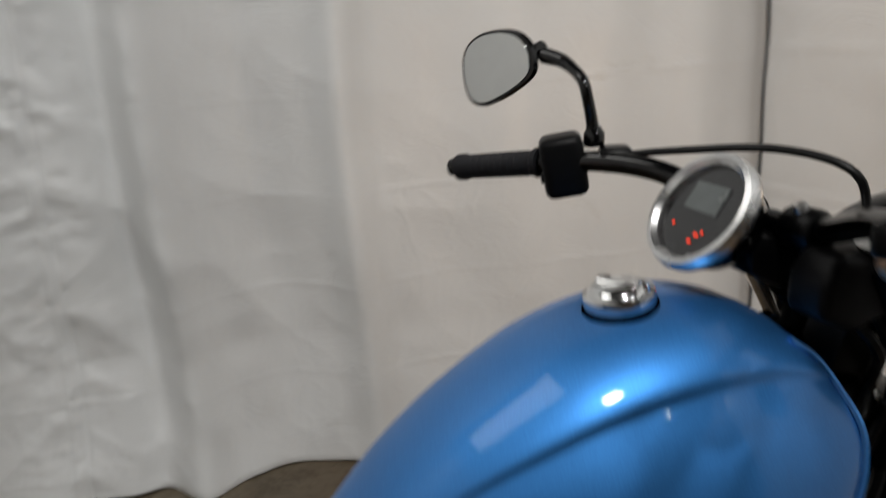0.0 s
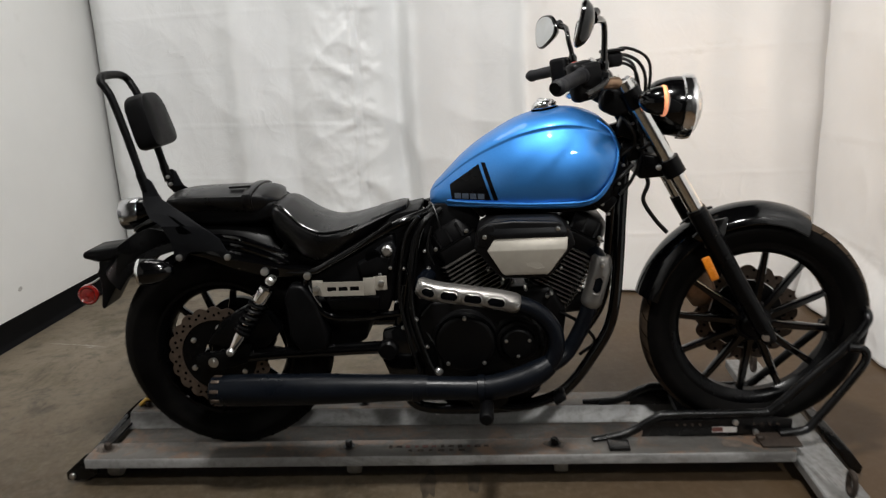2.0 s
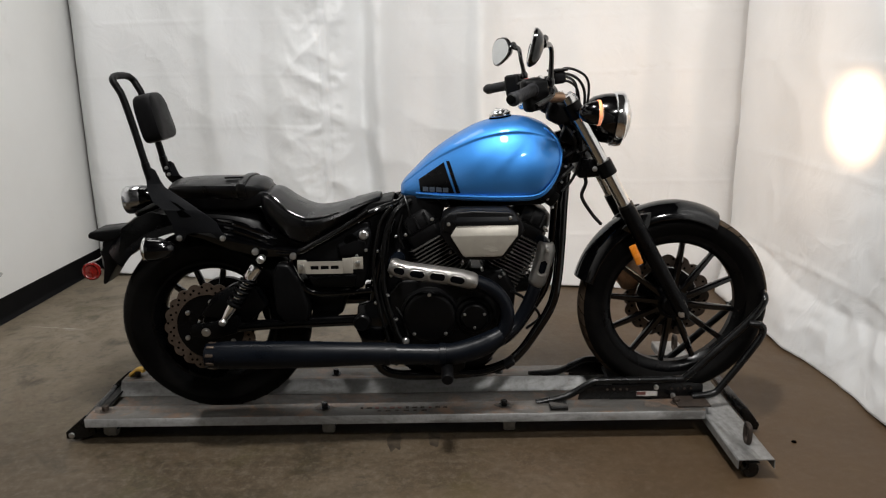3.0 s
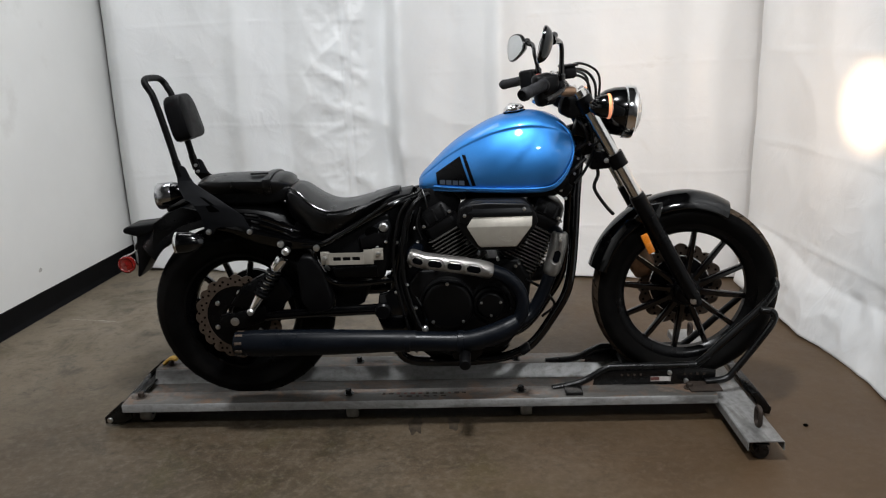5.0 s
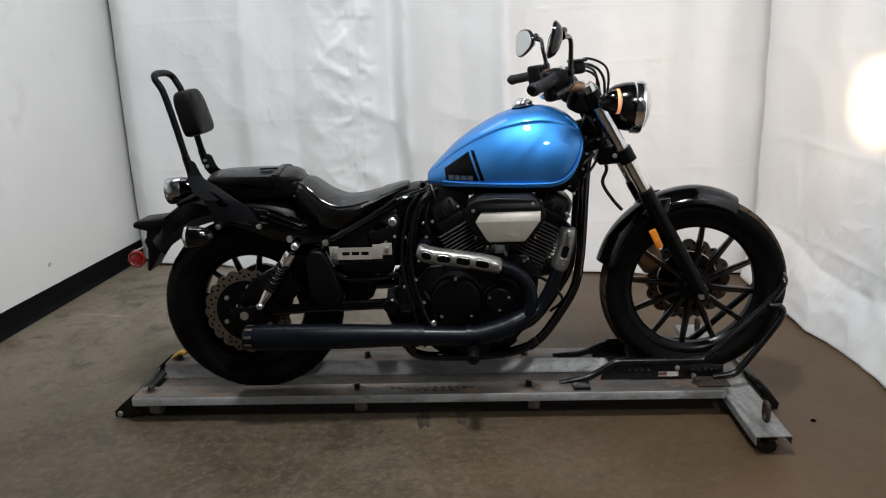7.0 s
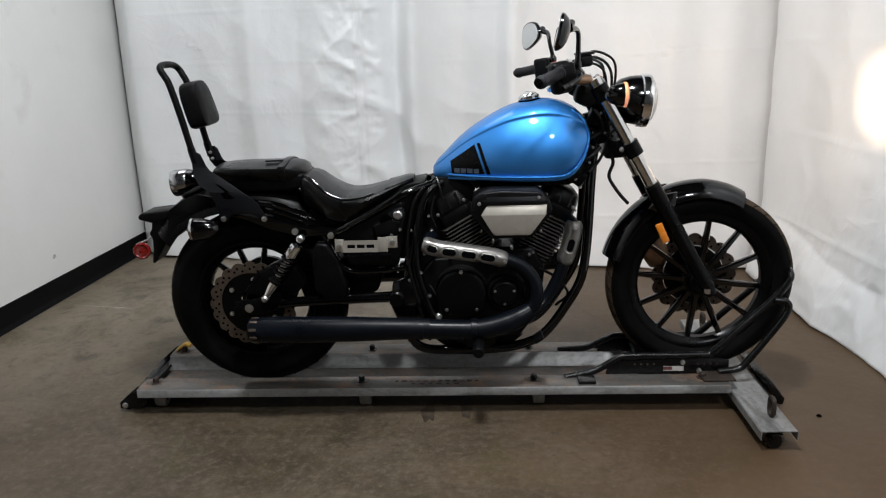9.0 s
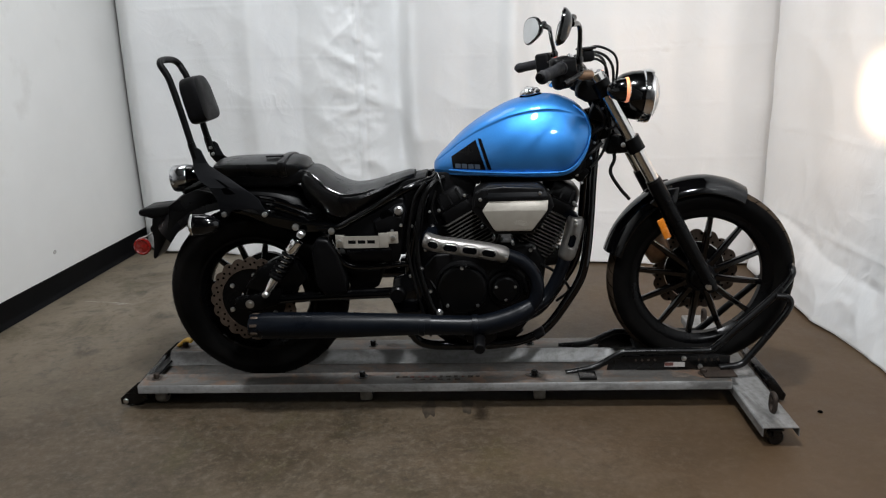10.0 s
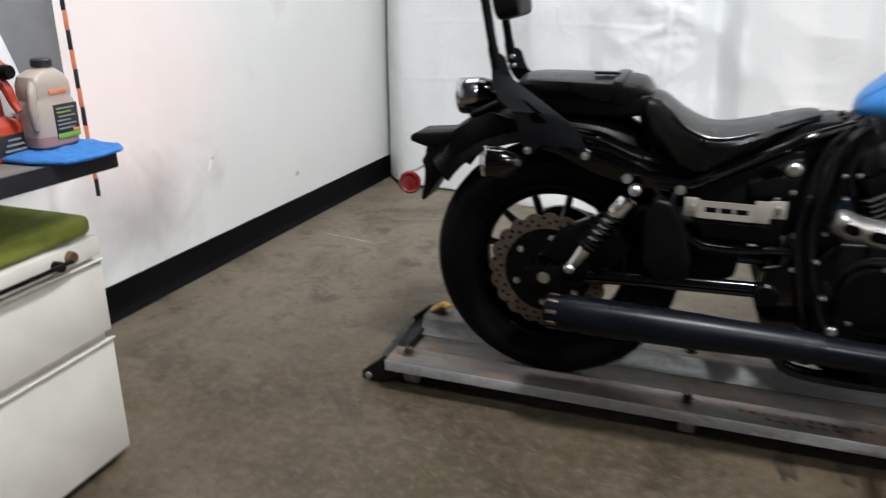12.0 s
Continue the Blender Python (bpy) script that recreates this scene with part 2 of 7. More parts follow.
def wall_paint():
    m = bpy.data.materials.new("white_wall_paint")
    m.use_nodes = True
    t = m.node_tree
    b = t.nodes["Principled BSDF"]
    big = noise_node(t, 1.6, 5)
    scuff = noise_node(t, 7.0, 8, 0.75, distort=1.5)
    grime = noise_node(t, 2.2, 6, 0.6)
    c = blend(t, ranged(t, big, 0.35, 0.7), (0.74, 0.74, 0.725), (0.80, 0.80, 0.785))
    c = blend(t, ranged(t, scuff, 0.68, 0.78, 0, 0.35), c, (0.42, 0.40, 0.37))
    c = blend(t, ranged(t, grime, 0.60, 0.78, 0, 0.5), c, (0.50, 0.48, 0.45))
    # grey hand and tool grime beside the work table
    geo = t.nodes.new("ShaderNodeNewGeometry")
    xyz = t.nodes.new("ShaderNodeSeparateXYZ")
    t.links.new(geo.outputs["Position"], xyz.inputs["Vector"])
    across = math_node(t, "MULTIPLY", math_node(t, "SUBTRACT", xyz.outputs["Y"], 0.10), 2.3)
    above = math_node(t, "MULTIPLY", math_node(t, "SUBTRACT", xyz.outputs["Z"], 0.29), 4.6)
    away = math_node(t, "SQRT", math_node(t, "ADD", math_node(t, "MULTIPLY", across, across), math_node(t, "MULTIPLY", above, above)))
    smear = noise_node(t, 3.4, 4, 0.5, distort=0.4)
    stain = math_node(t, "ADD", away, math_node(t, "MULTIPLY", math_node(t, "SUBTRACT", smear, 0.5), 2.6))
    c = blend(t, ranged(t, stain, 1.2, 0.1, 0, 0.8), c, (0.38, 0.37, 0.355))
    t.links.new(c, b.inputs["Base Color"])
    t.links.new(ranged(t, scuff, 0.3, 0.7, 0.4, 0.6), b.inputs["Roughness"])
    t.links.new(bump_node(t, noise_node(t, 160, 3), 0.12, 0.002), b.inputs["Normal"])
    return m


def cloth():
    m = bpy.data.materials.new("white_vinyl_cloth")
    m.use_nodes = True
    t = m.node_tree
    b = t.nodes["Principled BSDF"]
    soft = noise_node(t, 1.3, 5)
    c = blend(t, ranged(t, soft, 0.35, 0.7), (0.73, 0.74, 0.745), (0.81, 0.818, 0.82))
    dirt = noise_node(t, 5.0, 8, 0.7, distort=0.8)
    c = blend(t, ranged(t, dirt, 0.62, 0.8, 0, 0.3), c, (0.52, 0.49, 0.44))
    t.links.new(c, b.inputs["Base Color"])
    b.inputs["Roughness"].default_value = 0.40
    # sharp creases where a slow noise crosses its middle
    line = noise_node(t, 3.2, 3, 0.5, stretch=(1.0, 1.0, 0.8), distort=0.7)
    crease = math_node(t, "ABSOLUTE", math_node(t, "SUBTRACT", line, 0.5))
    ridge = ranged(t, crease, 0.0, 0.05, 1.0, 0.0)
    where = ranged(t, noise_node(t, 2.0, 3), 0.48, 0.62)
    crumple = noise_node(t, 7.0, 7, 0.6, distort=1.0)
    n = bump_node(t, crumple, 0.32, 0.012)
    n = bump_node(t, math_node(t, "MULTIPLY", ridge, where), 0.26, 0.005, n)
    n = bump_node(t, noise_node(t, 420, 2), 0.06, 0.001, n)
    t.links.new(n, b.inputs["Normal"])
    return m


def galvanised(name, dark, light, rust_from, rust_most):
    m = bpy.data.materials.new(name)
    m.use_nodes = True
    t = m.node_tree
    b = t.nodes["Principled BSDF"]
    big = noise_node(t, 6, 8, 0.65, stretch=(0.5, 2, 2), distort=0.5)
    fine = noise_node(t, 55, 6, 0.7)
    rust = noise_node(t, 9, 9, 0.72, distort=0.8)
    c = blend(t, ranged(t, big, 0.35, 0.65), dark, light)
    c = blend(t, ranged(t, fine, 0.45, 0.7, 0, 0.4), c, (0.11, 0.10, 0.092))
    film = noise_node(t, 2.6, 9, 0.68, stretch=(0.6, 2.5, 2.5), distort=0.9)
    c = blend(t, ranged(t, film, 0.50, 0.62, 0, 0.7), c, (0.070, 0.066, 0.060))
    c = blend(t, ranged(t, film, 0.44, 0.34, 0, 0.22), c, (0.40, 0.41, 0.43))
    rf = ranged(t, rust, rust_from, rust_from + 0.12, 0, rust_most)
    c = blend(t, rf, c, (0.13, 0.075, 0.045))
    t.links.new(c, b.inputs["Base Color"])
    t.links.new(math_node(t, "MULTIPLY", math_node(t, "SUBTRACT", 0.85, rf), 0.5), b.inputs["Metallic"])
    t.links.new(ranged(t, fine, 0.3, 0.7, 0.38, 0.62), b.inputs["Roughness"])
    t.links.new(bump_node(t, fine, 0.15, 0.002), b.inputs["Normal"])
    return m


def blue_paint():
    m = bpy.data.materials.new("metallic_blue_paint")
    m.use_nodes = True
    t = m.node_tree
    b = t.nodes["Principled BSDF"]
    flake = t.nodes.new("ShaderNodeTexVoronoi")
    co = t.nodes.new("ShaderNodeTexCoord")
    flake.inputs["Scale"].default_value = 900
    t.links.new(co.outputs["Object"], flake.inputs["Vector"])
    c = blend(t, ranged(t, flake.outputs["Color"], 0.2, 0.8), (0.036, 0.195, 0.53), (0.046, 0.236, 0.60))
    t.links.new(c, b.inputs["Base Color"])
    b.inputs["Metallic"].default_value = 0.90
    b.inputs["Roughness"].default_value = 0.50
    b.inputs["Coat Weight"].default_value = 0.5
    b.inputs["Coat Roughness"].default_value = 0.03
    return m


def leather():
    m = bpy.data.materials.new("black_vinyl_leather")
    m.use_nodes = True
    t = m.node_tree
    b = t.nodes["Principled BSDF"]
    vor = t.nodes.new("ShaderNodeTexVoronoi")
    co = t.nodes.new("ShaderNodeTexCoord")
    vor.inputs["Scale"].default_value = 380
    t.links.new(co.outputs["Object"], vor.inputs["Vector"])
    wear = noise_node(t, 14, 6)
    c = blend(t, ranged(t, wear, 0.4, 0.7), (0.0012, 0.0012, 0.0014), (0.0035, 0.0035, 0.004))
    t.links.new(c, b.inputs["Base Color"])
    b.inputs["Specular IOR Level"].default_value = 0.29
    t.links.new(ranged(t, wear, 0.35, 0.7, 0.26, 0.40), b.inputs["Roughness"])
    t.links.new(bump_node(t, vor.outputs["Distance"], 0.07, 0.001), b.inputs["Normal"])
    return m


def rubber(name, tread=0.0):
    m = bpy.data.materials.new(name)
    m.use_nodes = True
    t = m.node_tree
    b = t.nodes["Principled BSDF"]
    dust = noise_node(t, 12, 7, 0.65)
    c = blend(t, ranged(t, dust, 0.4, 0.75), (0.0014, 0.0013, 0.0013), (0.0045, 0.004, 0.0035))
    t.links.new(c, b.inputs["Base Color"])
    b.inputs["Roughness"].default_value = 0.62
    b.inputs["Specular IOR Level"].default_value = 0.06
    t.links.new(bump_node(t, noise_node(t, 150, 4), 0.15, 0.001), b.inputs["Normal"])
    return m


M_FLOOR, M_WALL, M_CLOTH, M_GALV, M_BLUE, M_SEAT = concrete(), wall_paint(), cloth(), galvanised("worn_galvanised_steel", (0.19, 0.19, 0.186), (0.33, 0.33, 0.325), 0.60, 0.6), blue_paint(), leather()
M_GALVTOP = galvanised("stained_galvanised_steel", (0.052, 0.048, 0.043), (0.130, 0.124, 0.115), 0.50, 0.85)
M_TYRE = rubber("tyre_rubber")
M_GLOSS = pbr("gloss_black_paint", (0.0008, 0.0008, 0.001), 0.10, 0, 0.2, 40, 0.01, coat=0.0, rough_var=0.05)
M_SATIN = pbr("satin_black_paint", (0.0012, 0.0012, 0.0014), 0.30, 0, 0.2, 40, 0.04, spec=0.14)
M_MATTE = pbr("matte_black_plastic", (0.0016, 0.0016, 0.0019), 0.45, 0, 0.2, 60, 0.12, spec=0.13)
M_ENGINE = pbr("engine_black_finish", (0.0024, 0.0023, 0.0026), 0.42, 0.0, 0.2, 60, 0.15, spec=0.16)
M_PIPE = pbr("matte_black_exhaust", (0.0021, 0.0031, 0.0052), 0.33, 0.0, 0.2, 25, 0.05, spec=0.17)
M_PLATE = pbr("matte_black_powder_coat", (0.0030, 0.0033, 0.0042), 0.55, 0, 0.2, 60, 0.12, spec=0.14)
M_LID = pbr("dark_grey_plastic", (0.0038, 0.0041, 0.0050), 0.45, 0, 0.2, 60, 0.12, spec=0.18)
M_PIPING = pbr("glossy_black_welt", (0.002, 0.002, 0.0022), 0.20, 0, 0.2, 60, 0.02, spec=0.4, rough_var=0.04)
M_CHROME = pbr("chrome", (0.82, 0.82, 0.82), 0.09, 1.0, 0.04, 40, 0.01, rough_var=0.05)
M_DCHROME = pbr("dulled_chrome", (0.42, 0.42, 0.43), 0.14, 1.0, 0.08, 40, 0.01, rough_var=0.05)
M_STEEL = pbr("zinc_steel", (0.55, 0.55, 0.54), 0.32, 1.0, 0.12, 60, 0.05)
M_ALU = pbr("brushed_aluminium", (0.37, 0.345, 0.30), 0.42, 0.4, 0.06, 45, 0.06)
M_SHIELD = pbr("satin_nickel_shield", (0.40, 0.385, 0.365), 0.35, 0.75, 0.10, 35, 0.06)
M_DISC = pbr("worn_brake_disc", (0.092, 0.068, 0.052), 0.45, 0.6, 0.22, 70, 0.06)
# Black for shade in grooves, holes and slots, put in as colour; crumb too.
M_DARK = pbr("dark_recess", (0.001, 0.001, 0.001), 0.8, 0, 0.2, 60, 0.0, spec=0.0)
M_FORK = pbr("polished_fork_tube", (0.72, 0.71, 0.69), 0.14, 1.0, 0.06, 60, 0.01, rough_var=0.06)
M_AMBER = pbr("amber_reflector", (0.58, 0.175, 0.013), 0.25, 0, 0.15, 200, 0.1, coat=0.5)
M_TAILLIT = pbr("lit_red_tail_lens", (0.55, 0.03, 0.012), 0.22, 0, 0.1, 120, 0.0, glow=(1.0, 0.05, 0.02), power=2.0)
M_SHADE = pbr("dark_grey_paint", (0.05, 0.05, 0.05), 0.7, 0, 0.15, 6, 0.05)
M_RED = pbr("red_reflector", (0.17, 0.006, 0.004), 0.22, 0, 0.25, 120, 0.1, coat=0.6)
M_AMBERLIT = pbr("lit_amber_ring", (0.9, 0.35, 0.12), 0.4, 0, 0.05, 60, 0.0, glow=(1.0, 0.36, 0.22), power=0.85)
M_CLEAR = pbr("smoked_clear_lens", (0.55, 0.54, 0.52), 0.12, 0.3, 0.08, 60, 0.02, coat=0.6)
M_SMOKED = pbr("dark_smoked_lens", (0.035, 0.022, 0.015), 0.10, 0, 0.15, 60, 0.02, coat=0.4)
M_MIRROR = pbr("mirror_glass", (0.86, 0.87, 0.87), 0.03, 1.0, 0.02, 40, 0.0, rough_var=0.01)
M_LCD = pbr("grey_lcd", (0.10, 0.11, 0.11), 0.2, 0, 0.05, 60, 0.0)
M_FACE = pbr("dark_gauge_face", (0.012, 0.012, 0.013), 0.18, 0, 0.1, 60, 0.0, coat=0.5)
M_REDLED = pbr("lit_red_indicator", (0.6, 0.02, 0.01), 0.3, 0, 0.05, 60, 0.0, glow=(1.0, 0.06, 0.02), power=2.0)
M_REDSW = pbr("red_switch_plastic", (0.6, 0.06, 0.035), 0.45, 0, 0.1, 60, 0.04)
M_DECAL = pbr("black_decal", (0.0012, 0.0012, 0.0015), 0.28, 0, 0.15, 90, 0.0, spec=0.10)
M_DECALGREY = pbr("grey_decal", (0.048, 0.064, 0.090), 0.40, 0, 0.1, 90, 0.0)
M_HOSE = pbr("black_hose_rubber", (0.0018, 0.0018, 0.0019), 0.36, 0, 0.15, 60, 0.03, spec=0.25)
M_COPPER = pbr("brown_stained_metal", (0.30, 0.19, 0.12), 0.35, 0.8, 0.2, 50, 0.05)
M_BASE = pbr("black_cove_base", (0.003, 0.003, 0.0034), 0.45, 0, 0.25, 10, 0.05, spec=0.07)
M_GRIP = pbr("grey_black_grip_rubber", (0.010, 0.010, 0.012), 0.6, 0, 0.15, 80, 0.1, spec=0.25)
M_DUST = pbr("dusty_tread_rubber", (0.045, 0.031, 0.020), 0.8, 0, 0.35, 50, 0.15, spec=0.15)

# ---- the room ----
def prism(corners, z0, z1):
    """An upright block over a plan of corners."""
    bm = bmesh.new()
    add_loft(bm, [[Vector((x, y, z)) for x, y in corners] for z in (z0, z1)])
    return bm


ROOM_TOP = 3.7
floor_bm = bmesh.new()
bmesh.ops.create_grid(floor_bm, x_segments=8, y_segments=8, size=1, matrix=Matrix.Translation((0.4, -1.6, 0)) @ Matrix.Diagonal((2.9, 4.6, 1, 1)))
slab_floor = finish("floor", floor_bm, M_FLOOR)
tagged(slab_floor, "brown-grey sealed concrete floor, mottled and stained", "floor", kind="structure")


def left_x(y):
    return -1.455 + 0.043 * y


def back_y(x):
    return 1.714 - 0.137 * x


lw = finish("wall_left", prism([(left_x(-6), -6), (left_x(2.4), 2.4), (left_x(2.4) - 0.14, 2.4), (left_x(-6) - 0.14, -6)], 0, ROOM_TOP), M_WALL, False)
tagged(lw, "white painted wall with grey scuffs and grime", "wall", kind="structure")
bw = finish("wall_back", prism([(-1.33, back_y(-1.33) + 0.26), (2.62, back_y(2.62) + 0.26), (2.62, back_y(2.62) + 0.40), (-1.33, back_y(-1.33) + 0.40)], 0, ROOM_TOP), M_WALL, False)
tagged(bw, "plain painted wall behind the white curtain", "wall", kind="structure")
# Right wall, front wall and ceiling are unseen, made dark to limit bounce light.
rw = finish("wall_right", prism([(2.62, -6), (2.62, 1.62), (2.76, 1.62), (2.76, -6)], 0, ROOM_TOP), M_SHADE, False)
tagged(rw, "unseen dark grey wall behind the side curtain", "wall", kind="structure")
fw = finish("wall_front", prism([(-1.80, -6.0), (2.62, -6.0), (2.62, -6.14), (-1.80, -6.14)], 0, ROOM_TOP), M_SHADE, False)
tagged(fw, "unseen dark grey wall, added to close the room and hold back light", "wall", kind="structure")
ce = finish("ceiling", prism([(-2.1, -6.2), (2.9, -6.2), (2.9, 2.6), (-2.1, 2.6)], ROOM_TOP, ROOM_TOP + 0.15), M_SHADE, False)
tagged(ce, "unseen dark grey ceiling, added to close the room and hold back light", "ceiling", kind="structure")

base_rows = []
for y in np.linspace(-5.9, 2.12, 24):
    x = left_x(y)
    base_rows.append([Vector((x + dx, y, z)) for dx, z in ((0.001, 0.0), (0.022, 0.002), (0.010, 0.018), (0.006, 0.030), (0.006, 0.118), (0.003, 0.122), (0.001, 0.122))])
bb = finish("baseboard", add_loft(bmesh.new(), base_rows), M_BASE)
tagged(bb, "black rubber cove baseboard along the white wall", "baseboard", kind="structure")


# ---- curtains ----
def curtain(name, p0, p1, z0, z1, nu, nv, shape, hem, label):
    a, b = Vector(p0).to_2d(), Vector(p1).to_2d()
    way = (b - a)
    length = way.length
    way.normalize()
    out = Vector((way.y, -way.x))
    bm = bmesh.new()
    rows = []
    for j in range(nv + 1):
        v = (j / nv) ** 1.15
        row = []
        for i in range(nu + 1):
            s = length * i / nu
            low = z0 + hem(s)
            z = low + (z1 - low) * v
            d = shape(s, z)
            p = a + way * s + out * d
            row.append(bm.verts.new((p.x, p.y, z)))
        rows.append(row)
    for lower, upper in zip(rows, rows[1:]):
        for i in range(nu):
            bm.faces.new((lower[i], lower[i + 1], upper[i + 1], upper[i]))
    ob = finish(name, bm, M_CLOTH, angle=80)
    sol = ob.modifiers.new("thickness", "SOLIDIFY")
    sol.thickness = 0.003
    # a rolled hem along the lower edge
    line = []
    for i in range(0, nu + 1, 2):
        s = length * i / nu
        p = a + way * s + out * shape(s, z0 + hem(s))
        line.append((p.x, p.y, z0 + hem(s)))
    hem_ob = part("hem", tube(line, 0.0032, 6, 1), M_CLOTH, ob, "rolled stitched hem")
    tagged(ob, label, "curtain")
    return ob


def crumple(s, z, seed, size):
    """Sharp-crested wrinkles of stiff cloth."""
    v = noise.noise(Vector((s * size, z * size, seed)))
    w = noise.noise(Vector((s * size * 2.3 + 7, z * size * 2.1, seed + 3)))
    return (1 - abs(v) * 2.2) * 0.6 + (1 - abs(w) * 2.2) * 0.25


def bell(x, w):
    return math.exp(-(x / w) ** 2)


SEAM = 1.435
FOLDS = [(0.13, 0.10, 0.030), (0.45, 0.15, -0.030), (0.85, 0.09, 0.050), (1.08, 0.08, -0.035), (1.30, 0.12, 0.020), (1.67, 0.06, -0.055), (1.80, 0.070, 0.094), (2.07, 0.13, -0.075), (2.33, 0.065, 0.074), (2.60, 0.12, -0.020), (2.85, 0.12, 0.020), (3.15, 0.11, 0.035), (3.42, 0.09, 0.022), (3.67, 0.05, -0.003)]


random.seed(31)
FANS = [((-1) ** k, 0.16 + 0.105 * k + random.uniform(-0.04, 0.04), random.uniform(-0.9, 0.55), random.uniform(0.004, 0.013) * (1.0 if k % 2 else 0.7)) for k in range(24)]


def back_shape(s, z):
    back = max(0.0, 1 - s / 0.17)
    s -= 0.077
    drift = 0.05 * noise.noise(Vector((z * 0.8, 3.1, s * 0.2)))
    d = sum(h * bell(s + drift - c, w) for c, w, h in FOLDS) * (1.42 - 0.15 * z) * (0.45 + 0.55 * min(max(z / 0.7, 0.0), 1.0))
    d += 0.004 * math.sin(15 * s + 2 * math.sin(2 * z))
    calm = 0.35 + 0.65 * bell(s - 1.55, 0.7)
    d += 0.019 * calm * crumple(s, z + 0.25 * s, 1.7, 2.7)
    # gathered cloth beside the stitched seam
    pucker = bell(s - SEAM + 0.02, 0.20)
    d += 0.015 * pucker * crumple(s * 1.1 + 0.5 * z, z * 0.9 - 0.35 * s, 9.2, 4.2) + 0.004 * pucker * crumple(s, z * 1.3, 2.2, 17.0)
    d += 0.007 * bell(s - SEAM, 0.010) * (1 + 0.8 * noise.noise(Vector((0, 0, z * 14)))) - 0.008 * bell(s - SEAM - 0.028, 0.012)
    # sharp creases fanning out from the stitches
    u = abs(s - SEAM)
    if u < 0.42:
        fade = math.exp(-u / 0.15) * (1 - math.exp(-u / 0.018))
        for g, z0, rise, high in FANS:
            if g * (s - SEAM) > 0:
                v = (z - z0 - u * rise) / (0.030 + 0.16 * u)
                if abs(v) < 1:
                    d += high * fade * (1 - abs(v))
    # pressed fold lines
    for level in (0.30, 0.585, 0.87, 1.155, 1.44, 1.73):
        d += 0.0020 * bell(z - level - 0.012 * math.sin(2.2 * s), 0.007) * (0.4 + 0.6 * abs(math.sin(1.9 * s + 7 * level)))
    # the foot of the cloth kicks out in the middle
    d += 0.11 * bell(s - 1.62, 0.95) * min(max((0.42 - z) / 0.40, 0.0), 1.0) ** 1.3
    # the end turns back towards the wall
    return d - 0.02 - 0.125 * back ** 1.6


def back_hem(s):
    return 0.012 + 0.009 * math.sin(5.1 * s + 0.7) + 0.004 * math.sin(13 * s)


curtain("curtain", (-1.362, back_y(-1.362), 0), (2.372, back_y(2.372), 0), 0.0, 3.3, 560, 330, back_shape, back_hem, "white vinyl curtain with soft folds, creases and a puckered seam")


def side_shape(s, z):
    d = 0.018 * math.sin(3.3 * s + 0.4 * math.sin(1.7 * z)) + 0.010 * math.sin(9.1 * s + 1.0)
    d += 0.012 * crumple(s, z, 4.4, 2.4)
    d += 0.012 * bell(z - 0.2, 0.25) * crumple(s, z, 6.1, 5.0)
    # the lower edge is kicked out into the room below a slanting break
    kick = min(max((0.33 - 0.05 * s + 0.03 * math.sin(5 * s) - z) / 0.30, 0.0), 1.0)
    d += 0.062 * kick ** 0.8
    for level in (0.36, 0.78, 1.2, 1.62):
        d += 0.003 * bell(z - level - 0.01 * math.sin(3 * s), 0.009)
    return d


def side_hem(s):
    return 0.012 + 0.006 * math.sin(4.2 * s)


curtain("curtain", (2.300, 1.352, 0), (2.375, -1.9, 0), 0.0, 3.3, 330, 220, side_shape, side_hem, "white vinyl side curtain, nearly flat with faint crumples")


# ---- ceiling lamps and the added fill panel ----
def high_bay(x, y, z):
    lamp = thing("high_bay_lamp", (x, y, z), "round white high bay lamp under the ceiling", "ceiling lamp", "ceiling lamps")
    part("housing", lathe([(0.0, 0.14), (0.09, 0.14), (0.11, 0.10), (0.22, -0.05), (0.23, -0.10), (0.205, -0.10), (0.20, -0.06), (0.0, -0.03)], (x, y, z), "z", 40), M_ALU, lamp)
    part("stem", tube([(x, y, z + 0.13), (x, y, ROOM_TOP)], 0.012, 10, 1), M_ALU, lamp)
    return lamp


for lx, ly, lz, watts in LAMPS:
    high_bay(lx, ly, lz)

# body of the added fill panel, which no visible fixture calls for
px, py, pz = FILL_PANEL
panel = thing("ceiling_panel", (px, py, pz), "unseen square fill panel added under the ceiling", "ceiling lamp")
part("panel_frame", joined(box(px - 0.61, py, pz, 0.02, 1.24, 0.07, 0.003), box(px + 0.61, py, pz, 0.02, 1.24, 0.07, 0.003), box(px, py - 0.61, pz, 1.20, 0.02, 0.07, 0.003), box(px, py + 0.61, pz, 1.20, 0.02, 0.07, 0.003)), M_ALU, panel)
part("back_tray", box(px, py, pz + 0.02, 1.20, 1.20, 0.02, 0.002), M_ALU, panel)
for dx in (-0.5, 0.5):
    part("stem", tube([(px + dx, py, pz + 0.03), (px + dx, py, ROOM_TOP)], 0.006, 8, 1), M_ALU, panel)

# ---- the motorcycle ----
bike = thing("motorcycle", (0.78, 0, 0.057), "blue and black cruiser motorcycle standing upright on a steel dolly", "motorcycle")
RA, FA = Vector((0.0, 0, 0.380)), Vector((1.566, 0, 0.412))


